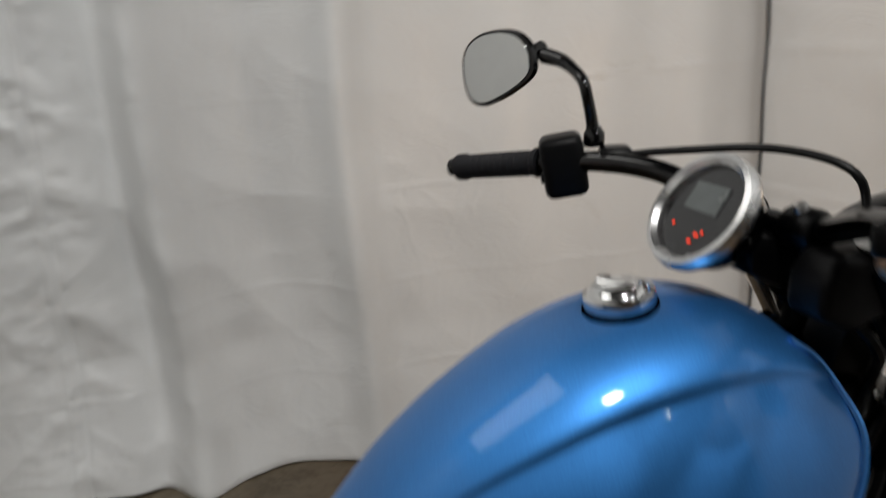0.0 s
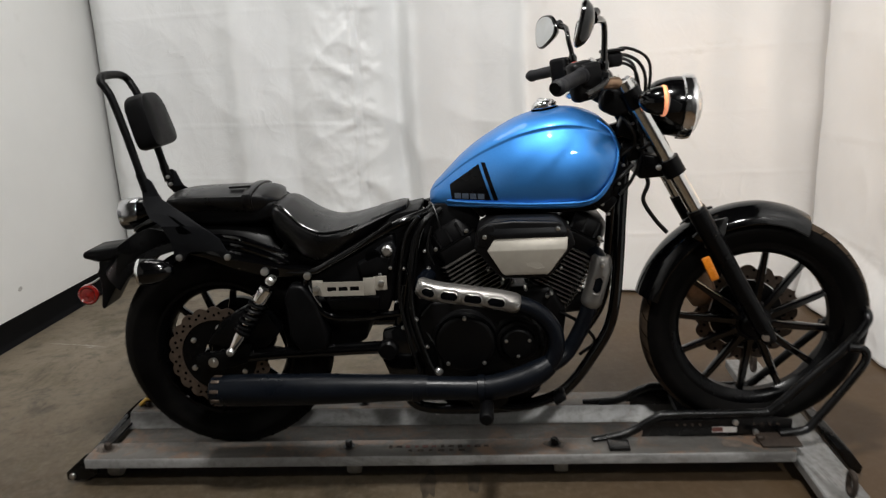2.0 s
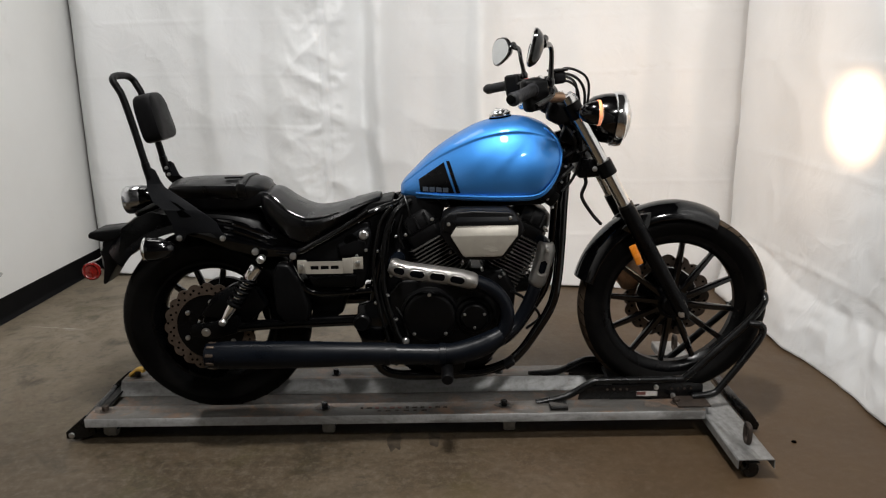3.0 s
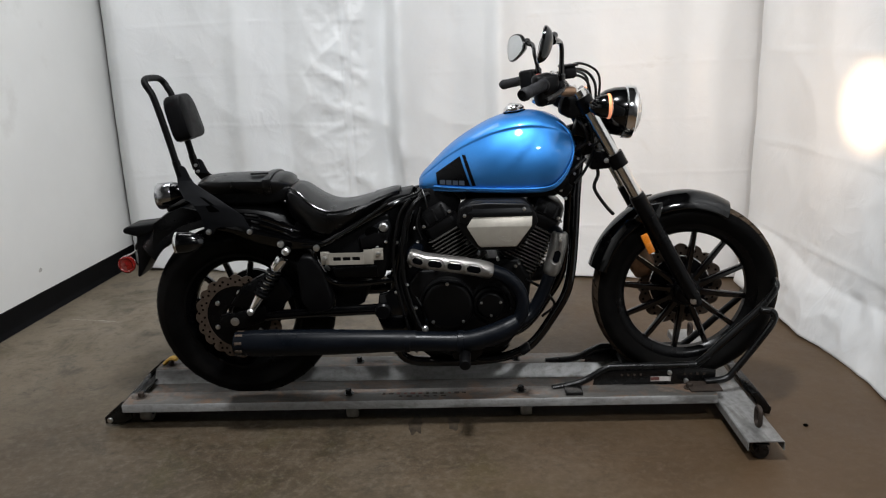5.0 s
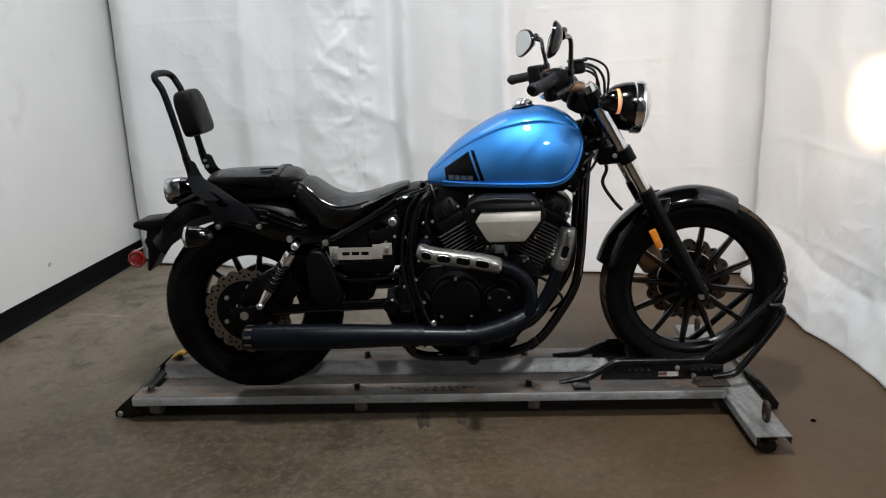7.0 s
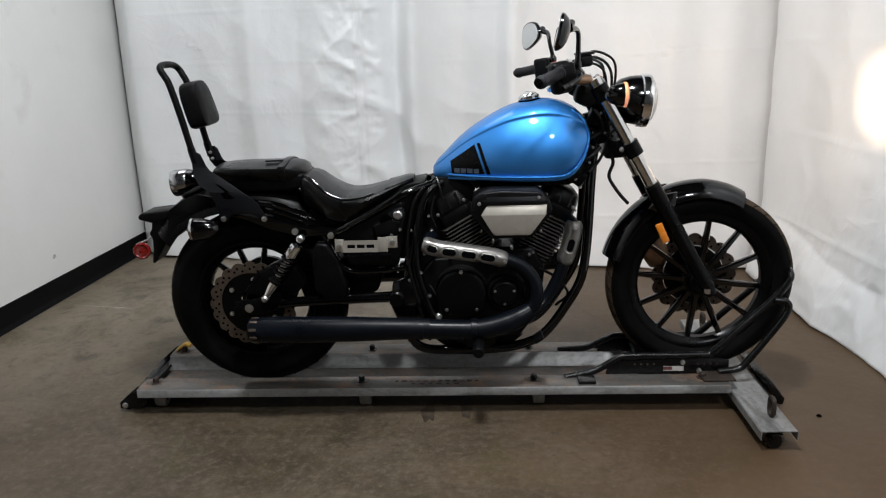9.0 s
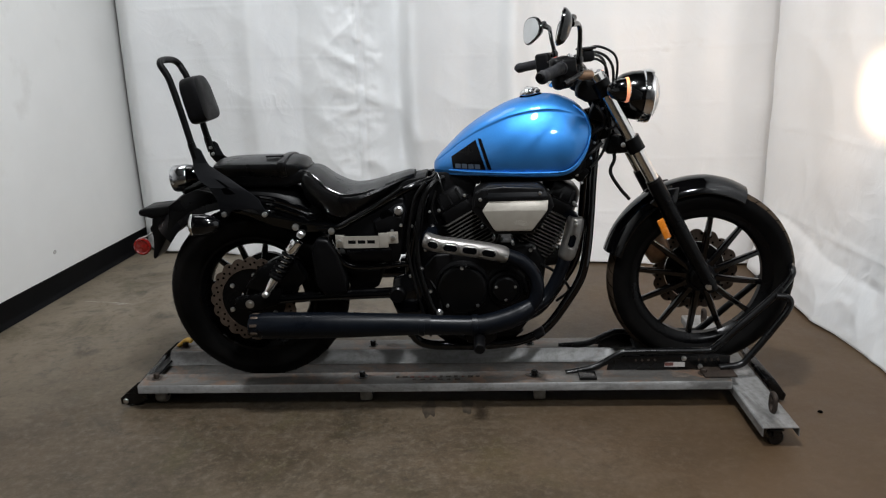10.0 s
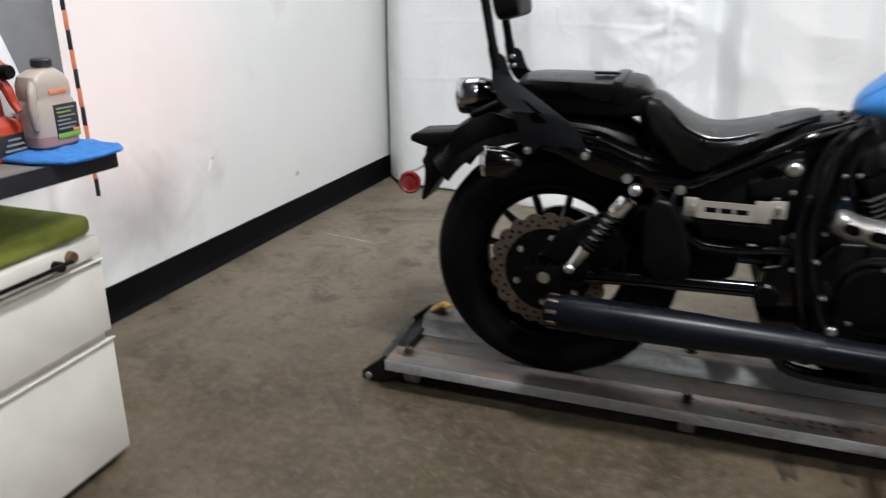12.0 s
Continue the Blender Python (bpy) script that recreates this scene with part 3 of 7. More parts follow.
def tyre_bm(c, r, half, bead):
    prof = [(bead, -half * 0.62), (bead + 0.018, -half * 0.85), (bead + (r - bead) * 0.48, -half), (r - half * 0.55, -half * 0.93), (r - half * 0.24, -half * 0.70), (r - half * 0.06, -half * 0.38), (r, 0)]
    prof += [(a, -h) for a, h in prof[-2::-1]]
    fine = [tuple(p) for p in curve_points([(a, h, 0) for a, h in prof], 3)]
    return lathe([(a, h) for a, h, _ in fine], c, "y", 96)


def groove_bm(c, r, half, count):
    """Dark slanting strips a hair proud of the tread: shade of its cuts, as colour."""
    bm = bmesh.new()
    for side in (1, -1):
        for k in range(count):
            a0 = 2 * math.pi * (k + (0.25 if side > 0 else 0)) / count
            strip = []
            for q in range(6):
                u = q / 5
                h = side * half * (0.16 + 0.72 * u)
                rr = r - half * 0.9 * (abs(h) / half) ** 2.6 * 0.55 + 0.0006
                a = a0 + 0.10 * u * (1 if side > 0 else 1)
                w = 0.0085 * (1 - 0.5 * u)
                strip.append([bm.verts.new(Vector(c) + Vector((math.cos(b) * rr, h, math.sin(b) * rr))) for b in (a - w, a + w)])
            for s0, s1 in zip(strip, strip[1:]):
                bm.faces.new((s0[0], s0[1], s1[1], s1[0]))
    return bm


def rim_bm(c, bead, half):
    k = half * 0.66
    prof = [(bead - 0.006, -k), (bead + 0.008, -k), (bead + 0.010, -k + 0.006), (bead, -k + 0.012), (bead - 0.016, -k * 0.5), (bead - 0.020, 0), (bead - 0.016, k * 0.5), (bead, k - 0.012), (bead + 0.010, k - 0.006), (bead + 0.008, k), (bead - 0.006, k), (bead - 0.020, k * 0.75), (bead - 0.030, k * 0.35), (bead - 0.030, -k * 0.35), (bead - 0.020, -k * 0.75)]
    return lathe(prof, c, "y", 96, closed=True)


def spoke_bm(c, r0, r1, w0, w1, d0, d1, dish=0.0):
    bm = bmesh.new()
    rings = []
    for u in (0, 0.08, 0.5, 0.92, 1.0):
        r = r0 + (r1 - r0) * u
        w, d = w0 + (w1 - w0) * u, d0 + (d1 - d0) * u
        if u in (0, 1.0):
            w *= 1.35
        off = dish * (1 - u)
        ring = []
        for sx, sy in ((-1, -0.5), (-0.55, -1), (0.55, -1), (1, -0.5), (1, 0.5), (0.55, 1), (-0.55, 1), (-1, 0.5)):
            ring.append(Vector(c) + Vector((r, sy * d / 2 + off, sx * w / 2)))
        rings.append(ring)
    return add_loft(bm, rings)


def about_y(c, a):
    return Matrix.Translation(c) @ Matrix.Rotation(a, 4, "Y") @ Matrix.Translation(-Vector(c))


def disc_bm(c, y, r0, r1, waves, deep, seg=180):
    bm = bmesh.new()
    rings = []
    for k in range(seg):
        a = 2 * math.pi * k / seg
        ro = r1 + deep * (abs(math.cos(a * waves / 2)) ** 0.7 - 0.6)
        ca, sa = math.cos(a), math.sin(a)
        rings.append([Vector((c[0] + ca * r, y + h, c[2] + sa * r)) for r, h in ((r0, -0.0025), (ro, -0.0025), (ro, 0.0025), (r0, 0.0025))])
    return add_loft(bm, rings, closed=True)


def disc_holes(c, y, r0, r1, n):
    # raised dark dots: the shade inside each drilled hole, put on as colour
    bm = bmesh.new()
    for k in range(n):
        a = 2 * math.pi * k / n
        r = r0 + (r1 - r0) * (0.25, 0.62, 0.42, 0.78)[k % 4]
        add_lathe(bm, [(0.0, 0.0), (0.0042, 0.0), (0.0042, 0.0009), (0.0, 0.0009)], (c[0] + math.cos(a) * r, y, c[2] + math.sin(a) * r), "y", 8)
    return bm


def wheel(name, c, r, half, bead, phase, label):
    top = part(name, rim_bm(c, bead, half), M_SATIN, bike, label)
    part("tyre", tyre_bm(c, r, half, bead), M_TYRE, top, "black rubber tyre")
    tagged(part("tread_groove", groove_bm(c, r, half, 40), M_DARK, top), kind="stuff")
    part("hub", lathe([(0.0, -half * 0.8), (0.034, -half * 0.8), (0.040, -half * 0.7), (0.044, -half * 0.35), (0.062, -half * 0.25), (0.066, 0), (0.062, half * 0.25), (0.044, half * 0.35), (0.040, half * 0.7), (0.034, half * 0.8), (0, half * 0.8)], c, "y", 40), M_SATIN, top)
    one = part("spoke", spoke_bm(c, 0.052, bead - 0.022, 0.026, 0.017, 0.034, 0.024), M_GLOSS, top)
    for k in range(1, 12):
        again(one, about_y(c, -2 * math.pi * k / 12))
    for o in top.children:
        if o.name.startswith("spoke"):
            w = about_y(c, -phase) @ PLACED[o]
            o.matrix_basis = w
            PLACED[o] = w
    return top


rear_wheel = wheel("wheel", RA, 0.323, 0.076, 0.212, radians(80), "gloss black cast rear wheel")
front_wheel = wheel("wheel", FA, 0.323, 0.050, 0.243, radians(83), "gloss black cast front wheel")
part("brake_disc", disc_bm(RA, -0.095, 0.113, 0.149, 20, 0.012), M_DISC, rear_wheel, "brown worn wave brake disc")
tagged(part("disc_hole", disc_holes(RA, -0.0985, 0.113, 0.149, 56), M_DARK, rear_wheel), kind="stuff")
part("disc_carrier", lathe([(0.05, -0.093), (0.114, -0.093), (0.114, -0.085), (0.05, -0.075)], RA, "y", 40, closed=True), M_SATIN, rear_wheel)
for k in range(6):
    a = radians(25 + 60 * k)
    part("disc_bolt", bolt_head((math.cos(a) * 0.088, -0.096, 0.38 + math.sin(a) * 0.088), 0.0085, (0, -1, 0), 0.005), M_STEEL, rear_wheel)
part("brake_disc", disc_bm(FA, 0.066, 0.108, 0.146, 16, 0.016), M_DISC, front_wheel, "brown-grey wave brake disc")
tagged(part("disc_hole", disc_holes(FA, 0.0630, 0.108, 0.146, 48), M_DARK, front_wheel), kind="stuff")
part("tread_band", lathe([(0.3050, -0.0395), (0.3128, -0.0345), (0.3180, -0.0255), (0.3216, -0.0180), (0.3237, -0.008), (0.3241, 0.0), (0.3237, 0.008), (0.3216, 0.0180), (0.3180, 0.0255), (0.3128, 0.0345), (0.3050, 0.0395)], FA, "y", 96), M_DUST, front_wheel, "dusty brown worn tread")
part("disc_carrier", lathe([(0.04, 0.060), (0.106, 0.062), (0.106, 0.068), (0.04, 0.068)], FA, "y", 40, closed=True), M_SATIN, front_wheel)
for k in range(10):
    a = 2 * math.pi * k / 10
    part("disc_button", lathe([(0, -0.006), (0.009, -0.006), (0.012, -0.002), (0.012, 0.004), (0, 0.004)], (FA.x + math.cos(a) * 0.108, 0.062, FA.z + math.sin(a) * 0.108), "y", 12), M_SATIN, front_wheel)
for c, half, rr, mat in ((RA, 0.152, 0.0150, M_STEEL), (FA, 0.128, 0.013, M_STEEL)):
    part("axle", lathe([(0, -half), (rr * 0.5, -half), (rr * 0.5, -half + 0.003), (rr, -half + 0.004), (rr, -half + 0.014), (rr * 1.2, -half + 0.015), (rr * 1.2, -half + 0.019), (0.008, -half + 0.02), (0.008, half), (0, half)], c, "y", 24), mat, bike, "steel axle with a round nut")

# ---- fuel tank ----
TX = [0.646, 0.657, 0.677, 0.705, 0.738, 0.780, 0.816, 0.855, 0.894, 0.942, 0.980, 1.020, 1.062, 1.094, 1.119, 1.142, 1.156, 1.166]
TT = [0.838, 0.856, 0.876, 0.904, 0.936, 0.969, 0.992, 1.014, 1.033, 1.048, 1.055, 1.058, 1.053, 1.042, 1.028, 1.008, 0.990, 0.962]
TB = [0.811, 0.807, 0.806, 0.806, 0.806, 0.806, 0.807, 0.806, 0.806, 0.805, 0.805, 0.805, 0.807, 0.816, 0.835, 0.868, 0.903, 0.945]
TW = [0.034, 0.056, 0.075, 0.093, 0.108, 0.124, 0.136, 0.148, 0.157, 0.164, 0.167, 0.167, 0.164, 0.158, 0.150, 0.138, 0.124, 0.092]
RING = [(0.0, 1.0), (0.2, 0.992), (0.38, 0.966), (0.52, 0.924), (0.60, 0.886), (0.645, 0.858), (0.668, 0.838), (0.673, 0.829), (0.667, 0.810), (0.688, 0.788), (0.748, 0.738), (0.830, 0.655), (0.907, 0.552), (0.966, 0.437), (0.995, 0.33), (1.0, 0.24), (0.985, 0.14), (0.957, 0.065), (0.949, 0.038), (0.957, 0.022), (0.955, 0.004), (0.91, -0.012), (0.70, -0.015), (0.30, -0.012)]


def smooth_table(xs, vs, q):
    """Cubic interpolation through a table."""
    i = min(max(int(np.searchsorted(xs, q)) - 1, 0), len(xs) - 2)

    def slope(k):
        a, b = max(k - 1, 0), min(k + 1, len(xs) - 1)
        return (vs[b] - vs[a]) / (xs[b] - xs[a])
    h = xs[i + 1] - xs[i]
    t = (q - xs[i]) / h
    return (2 * t ** 3 - 3 * t * t + 1) * vs[i] + (t ** 3 - 2 * t * t + t) * h * slope(i) + (-2 * t ** 3 + 3 * t * t) * vs[i + 1] + (t ** 3 - t * t) * h * slope(i + 1)


def tank_ring(x):
    zt, zb, w = (smooth_table(TX, tab, x) for tab in (TT, TB, TW))
    h = zt - zb
    right = [Vector((x, -y * w, zb + z * h)) for y, z in RING]
    left = [Vector((x, y * w, zb + z * h)) for y, z in RING[:0:-1]]
    return right + left


def tank_side(x, z):
    """y of the tank's right flank at x and height z."""
    zt, zb, w = (smooth_table(TX, tab, x) for tab in (TT, TB, TW))
    f = (z - zb) / (zt - zb)
    side = RING[:17]
    return -w * float(np.interp(f, [p[1] for p in side][::-1], [p[0] for p in side][::-1]))


tank_bm = add_loft(bmesh.new(), [tank_ring(x) for x in np.concatenate([np.linspace(0.646, 0.70, 9), np.linspace(0.71, 1.09, 40), np.linspace(1.098, 1.166, 16)])])
tank = part("fuel_tank", tank_bm, M_BLUE, bike, "metallic blue teardrop fuel tank", angle=70)


def tank_patch(corners, n=14, lift=0.0012):
    """A patch of film on the tank's flank between four (x, z) corners."""
    bm = bmesh.new()
    a, b, c, d = (Vector((p[0], p[1], 0)) for p in corners)
    rows = []
    for j in range(n + 1):
        v = j / n
        row = []
        for i in range(n + 1):
            u = i / n
            p = a * (1 - u) * (1 - v) + b * u * (1 - v) + c * u * v + d * (1 - u) * v
            row.append(bm.verts.new((p.x, tank_side(p.x, p.y) - lift, p.y)))
        rows.append(row)
    for lo, up in zip(rows, rows[1:]):
        for i in range(n):
            bm.faces.new((lo[i], lo[i + 1], up[i + 1], up[i]))
    return bm


seam_line = [(x, tank_side(x, z) - 0.0030, z) for x, z in ((0.70, 0.822), (0.78, 0.820), (0.90, 0.819), (1.02, 0.819), (1.075, 0.823), (1.106, 0.840), (1.134, 0.874), (1.150, 0.910), (1.155, 0.945), (1.148, 0.978), (1.131, 1.003), (1.106, 1.022))]
part("tank_seam", tube(seam_line, 0.0040, 8, 6), M_BLUE, tank, "raised seam along the flank")
part("decal", tank_patch([(0.712, 0.8270), (0.820, 0.8275), (0.788, 0.922), (0.707, 0.866)]), M_DECAL, tank, "black side graphic")
part("stripe", tank_patch([(0.827, 0.8275), (0.839, 0.8280), (0.806, 0.926), (0.795, 0.926)], 10), M_DECAL, tank, "black side graphic")
for k in range(4):
    x0 = 0.7205 + 0.0212 * k
    part("letter_bar", tank_patch([(x0, 0.8300), (x0 + 0.0175, 0.8300), (x0 + 0.0170, 0.8450), (x0 - 0.0005, 0.8450)], 4, 0.0022), M_DECALGREY, tank, "grey lettering bar")
CAP = Vector((0.973, -0.004, 1.0545))
CAPW = Vector((-0.14, 0, 1)).normalized()
cap = part("fuel_cap", lathe([(0, 0.023), (0.014, 0.0225), (0.024, 0.0200), (0.0285, 0.0165), (0.0300, 0.0135), (0.0345, 0.012), (0.0350, 0.003), (0.032, -0.004), (0.030, -0.012), (0, -0.012)], CAP, CAPW, 48), M_CHROME, bike, "round chrome fuel cap")
part("cap_grip", box(CAP.x - 0.003, CAP.y, CAP.z + 0.0200, 0.018, 0.044, 0.010, 0.0045, 4, turn=(0, -8, 35)), M_CHROME, cap)
part("cap_seat", lathe([(0.030, 0.003), (0.0362, 0.001), (0.0372, -0.004), (0.036, -0.010)], CAP, CAPW, 48), M_DARK, cap)

# ---- seats ----
def seat_loft(rows, ring, n=30):
    xs = [r[0] for r in rows]
    rings = []
    for x in np.linspace(xs[0], xs[-1], n):
        zc, ze, w, zb = (smooth_table(xs, [r[k] for r in rows], x) for k in (1, 2, 3, 4))
        pts = []
        for y, f in ring:
            z = zc + (ze - zc) * f if f <= 1 else ze + (zb - ze) * (f - 1)
            pts.append((y * w, z))
        rings.append([Vector((x, -y, z)) for y, z in pts] + [Vector((x, y, z)) for y, z in pts[-2:0:-1]])
    return add_loft(bmesh.new(), rings)


SRING = [(0, 0), (0.3, 0.10), (0.6, 0.40), (0.82, 0.75), (0.93, 0.96), (1.0, 1.05), (1.03, 1.2), (1.0, 1.5), (0.9, 1.85), (0.7, 2.0), (0, 2.0)]
rider = part("rider_seat", seat_loft([
    (0.190, 0.822, 0.802, 0.060, 0.770), (0.205, 0.833, 0.822, 0.100, 0.738), (0.235, 0.831, 0.818, 0.118, 0.706), (0.265, 0.810, 0.795, 0.130, 0.685), (0.295, 0.791, 0.773, 0.138, 0.672), (0.345, 0.768, 0.752, 0.145, 0.663),
    (0.395, 0.765, 0.753, 0.142, 0.686), (0.450, 0.774, 0.767, 0.124, 0.715), (0.505, 0.790, 0.784, 0.098, 0.752), (0.548, 0.802, 0.797, 0.074, 0.774), (0.574, 0.806, 0.801, 0.048, 0.780)], SRING, 36), M_SEAT, bike, "black grained vinyl solo saddle")
part("seat_piping", tube([(0.208, -0.090, 0.831), (0.235, -0.109, 0.826), (0.265, -0.121, 0.803), (0.295, -0.129, 0.776), (0.345, -0.135, 0.755), (0.395, -0.132, 0.756), (0.450, -0.116, 0.769)], [0.002, 0.0038, 0.0042, 0.0042, 0.0042, 0.0038, 0.002], 10), M_PIPING, rider, "glossy welted edge")
part("seat_nose_panel", seat_loft([(0.485, 0.787, 0.782, 0.098, 0.772), (0.52, 0.797, 0.792, 0.085, 0.782), (0.556, 0.808, 0.803, 0.066, 0.790), (0.578, 0.809, 0.806, 0.044, 0.786)], SRING, 14), M_SEAT, rider)
pill = part("pillion_seat", seat_loft([
    (-0.108, 0.850, 0.842, 0.050, 0.830), (-0.098, 0.862, 0.852, 0.085, 0.818), (-0.05, 0.870, 0.859, 0.100, 0.812), (0.05, 0.872, 0.860, 0.104, 0.808), (0.13, 0.872, 0.859, 0.102, 0.806), (0.185, 0.870, 0.855, 0.092, 0.808), (0.208, 0.858, 0.846, 0.07, 0.815), (0.216, 0.844, 0.838, 0.04, 0.822)], SRING, 26), M_SEAT, bike, "black vinyl pillion pad with a strap")
part("pillion_base", slab([(-0.098, 0.835), (-0.09, 0.80), (0.02, 0.775), (0.15, 0.775), (0.215, 0.79), (0.215, 0.835)], -0.088, 0.088, 0.012, 3), M_MATTE, pill)
part("strap", seat_loft([(0.128, 0.876, 0.864, 0.105, 0.806), (0.132, 0.878, 0.866, 0.107, 0.804), (0.150, 0.878, 0.866, 0.106, 0.804), (0.154, 0.876, 0.864, 0.104, 0.806)], SRING, 6), M_SEAT, pill)
part("strap_end", box(0.108, -0.05, 0.8765, 0.06, 0.022, 0.006, 0.002, turn=(0, 0, 8)), M_SEAT, pill)

# ---- sissy bar ----
BAR = [(-0.158, 0.898), (-0.165, 0.932), (-0.188, 1.042), (-0.211, 1.137), (-0.224, 1.166), (-0.234, 1.184)]
hoop = [(x, -0.078, z) for x, z in BAR] + [(-0.241, -0.062, 1.196), (-0.244, -0.030, 1.201), (-0.244, 0.030, 1.201), (-0.241, 0.062, 1.196)] + [(x, 0.078, z) for x, z in BAR[::-1]]
sissy = part("backrest_bar", tube(hoop, 0.0112, 14, 5), M_MATTE, bike, "black tubular backrest hoop")


def pad_bm():
    rings = []
    n = 28
    for h, sc in ((-0.030, 0.88), (-0.027, 0.96), (-0.020, 1.0), (0.008, 1.0), (0.021, 0.985), (0.028, 0.955), (0.032, 0.88), (0.035, 0.45)):
        ring = []
        for q in range(n):
            a = 2 * math.pi * q / n
            ca, sa = math.cos(a), math.sin(a)
            y = math.copysign(abs(ca) ** 0.42, ca) * 0.090 * sc * (1 - 0.34 * (sa + 1) / 2)
            z = math.copysign(abs(sa) ** 0.5, sa) * 0.078 * sc
            ring.append(Vector((h, y, z)))
        rings.append(ring)
    bm = add_loft(bmesh.new(), rings)
    bmesh.ops.transform(bm, matrix=Matrix.Translation((-0.150, 0, 1.068)) @ Matrix.Rotation(radians(-14), 4, "Y"), verts=bm.verts)
    return bm


part("backrest_pad", pad_bm(), M_MATTE, sissy, "black padded backrest")
PLATE = [(-0.142, 0.918), (-0.140, 0.847), (-0.125, 0.812), (-0.097, 0.793), (-0.075, 0.750), (-0.068, 0.711), (-0.070, 0.692), (-0.056, 0.684), (-0.042, 0.690), (-0.030, 0.708), (-0.016, 0.714), (0.044, 0.714), (0.058, 0.706), (0.070, 0.688), (0.084, 0.683), (0.096, 0.692), (0.081, 0.717), (0.065, 0.750), (0.041, 0.770), (-0.019, 0.815), (-0.085, 0.860), (-0.096, 0.879), (-0.109, 0.913), (-0.120, 0.921)]


def bent(bm):
    """Leans the neck of a side plate in towards the hoop."""
    for z in (0.79, 0.83, 0.87):
        bmesh.ops.bisect_plane(bm, geom=bm.verts[:] + bm.edges[:] + bm.faces[:], plane_co=(0, 0, z), plane_no=(0, 0, 1))
    for v in bm.verts:
        u = min(max((v.co.z - 0.79) / 0.08, 0.0), 1.0)
        v.co += Vector((-0.023, 0.062, -0.006)) * u
    return bm


plate = part("backrest_plate", bent(slab(PLATE, -0.150, -0.143, 0.0015)), M_PLATE, sissy, "matte black steel side plate with two slots")
again(plate, FLIP)
# flat dark insets: slot shade as colour, nothing is cut through
for outline in ([(-0.071, 0.818), (-0.055, 0.812), (-0.024, 0.789), (-0.040, 0.791)], [(-0.054, 0.786), (-0.037, 0.791), (-0.009, 0.769), (-0.028, 0.766), (-0.045, 0.768)]):
    part("plate_slot", bent(slab(outline, -0.1508, -0.1495, 0.0)), M_DARK, plate)
for x, z in ((-0.053, 0.700), (0.084, 0.697)):
    part("plate_bolt", bolt_head((x, -0.152, z), 0.0095, (0, -1, 0), 0.006), M_STEEL, plate)
    part("plate_spacer", tube([(x, -0.143, z), (x, -0.10, z)], 0.010, 12, 1), M_SATIN, plate)
for y in (-0.078, 0.078):
    part("clamp_sleeve", tube([(-0.154, y, 0.880), (-0.165, y, 0.930)], 0.0132, 14, 1), M_SATIN, sissy)
for x, z in ((-0.152, 0.894), (-0.146, 0.872)):
    part("clamp_bolt", bolt_head((x, 0.066, z), 0.0062, (0.2, -1, 0), 0.004), M_STEEL, sissy)

# ---- rear fender, lamp and plate bracket ----
def fender_bm(c, line, half, drop, thick=0.004, n=6, lip=0.9):
    """line: (angle in degrees, radius) along the arc."""
    angs = [a for a, _ in line]
    rings = []
    flip = angs[0] > angs[-1]
    for a in np.linspace(angs[0], angs[-1], 34):
        r = float(np.interp(a, angs[::-1] if flip else angs, [q for _, q in (line[::-1] if flip else line)]))
        prof = []
        for k in range(n * 2 + 1):
            u = (k - n) / n
            prof.append((half * math.sin(u * math.pi / 2 * lip) / math.sin(math.pi / 2 * lip), r - drop * (1 - math.cos(u * math.pi / 2))))
        inner = [(y * 0.97, q - thick) for y, q in prof[::-1]]
        ca, sa = math.cos(radians(a)), math.sin(radians(a))
        rings.append([Vector((c[0] + ca * q, y, c[2] + sa * q)) for y, q in prof + inner])
    return add_loft(bmesh.new(), rings)


rear_fender = part("rear_fender", fender_bm(RA, [(48, 0.410), (70, 0.425), (90, 0.424), (102, 0.427), (112, 0.4315), (118, 0.4355), (126, 0.4380), (134, 0.4375), (142, 0.434)], 0.098, 0.088), M_SATIN, bike, "satin black rear fender")
skirt = part("fender_skirt", slab([(-0.262, 0.722), (-0.280, 0.640), (-0.275, 0.608), (-0.242, 0.631), (-0.205, 0.655), (-0.15, 0.690), (-0.09, 0.715), (-0.10, 0.76), (-0.16, 0.775), (-0.215, 0.752)], -0.092, -0.080, 0.004), M_SATIN, rear_fender)
again(skirt, FLIP)
fender_rail = part("fender_rail", slab([(0.300, 0.632), (0.312, 0.655), (0.23, 0.664), (0.12, 0.690), (0.03, 0.730), (-0.06, 0.745), (-0.07, 0.715), (0.02, 0.690), (0.10, 0.655), (0.20, 0.628)], -0.140, -0.105, 0.006), M_GLOSS, bike, "gloss black fender strut")
again(fender_rail, Matrix.Translation((0, 0.245, 0)))
for k in range(3):
    part("fender_rib", tube([(0.02, -0.108, 0.752 - 0.02 * k), (0.11, -0.122, 0.742 - 0.022 * k), (0.19, -0.127, 0.715 - 0.022 * k), (0.25, -0.128, 0.690 - 0.02 * k)], [0.004, 0.009, 0.009, 0.005], 8), M_GLOSS, rear_fender)
tail = part("tail_lamp", lathe([(0.0395, 0.030), (0.0405, 0.044), (0.0440, 0.045), (0.0462, 0.040), (0.0465, 0.030), (0.0465, -0.008), (0.043, -0.013)], (-0.224, 0, 0.801), (-1, 0, -0.1), 40), M_DCHROME, bike, "round chrome tail lamp")
part("tail_lamp_shell", lathe([(0.044, -0.010), (0.043, -0.020), (0.037, -0.038), (0.024, -0.056), (0, -0.062)], (-0.224, 0, 0.801), (-1, 0, -0.1), 40), M_GLOSS, tail)
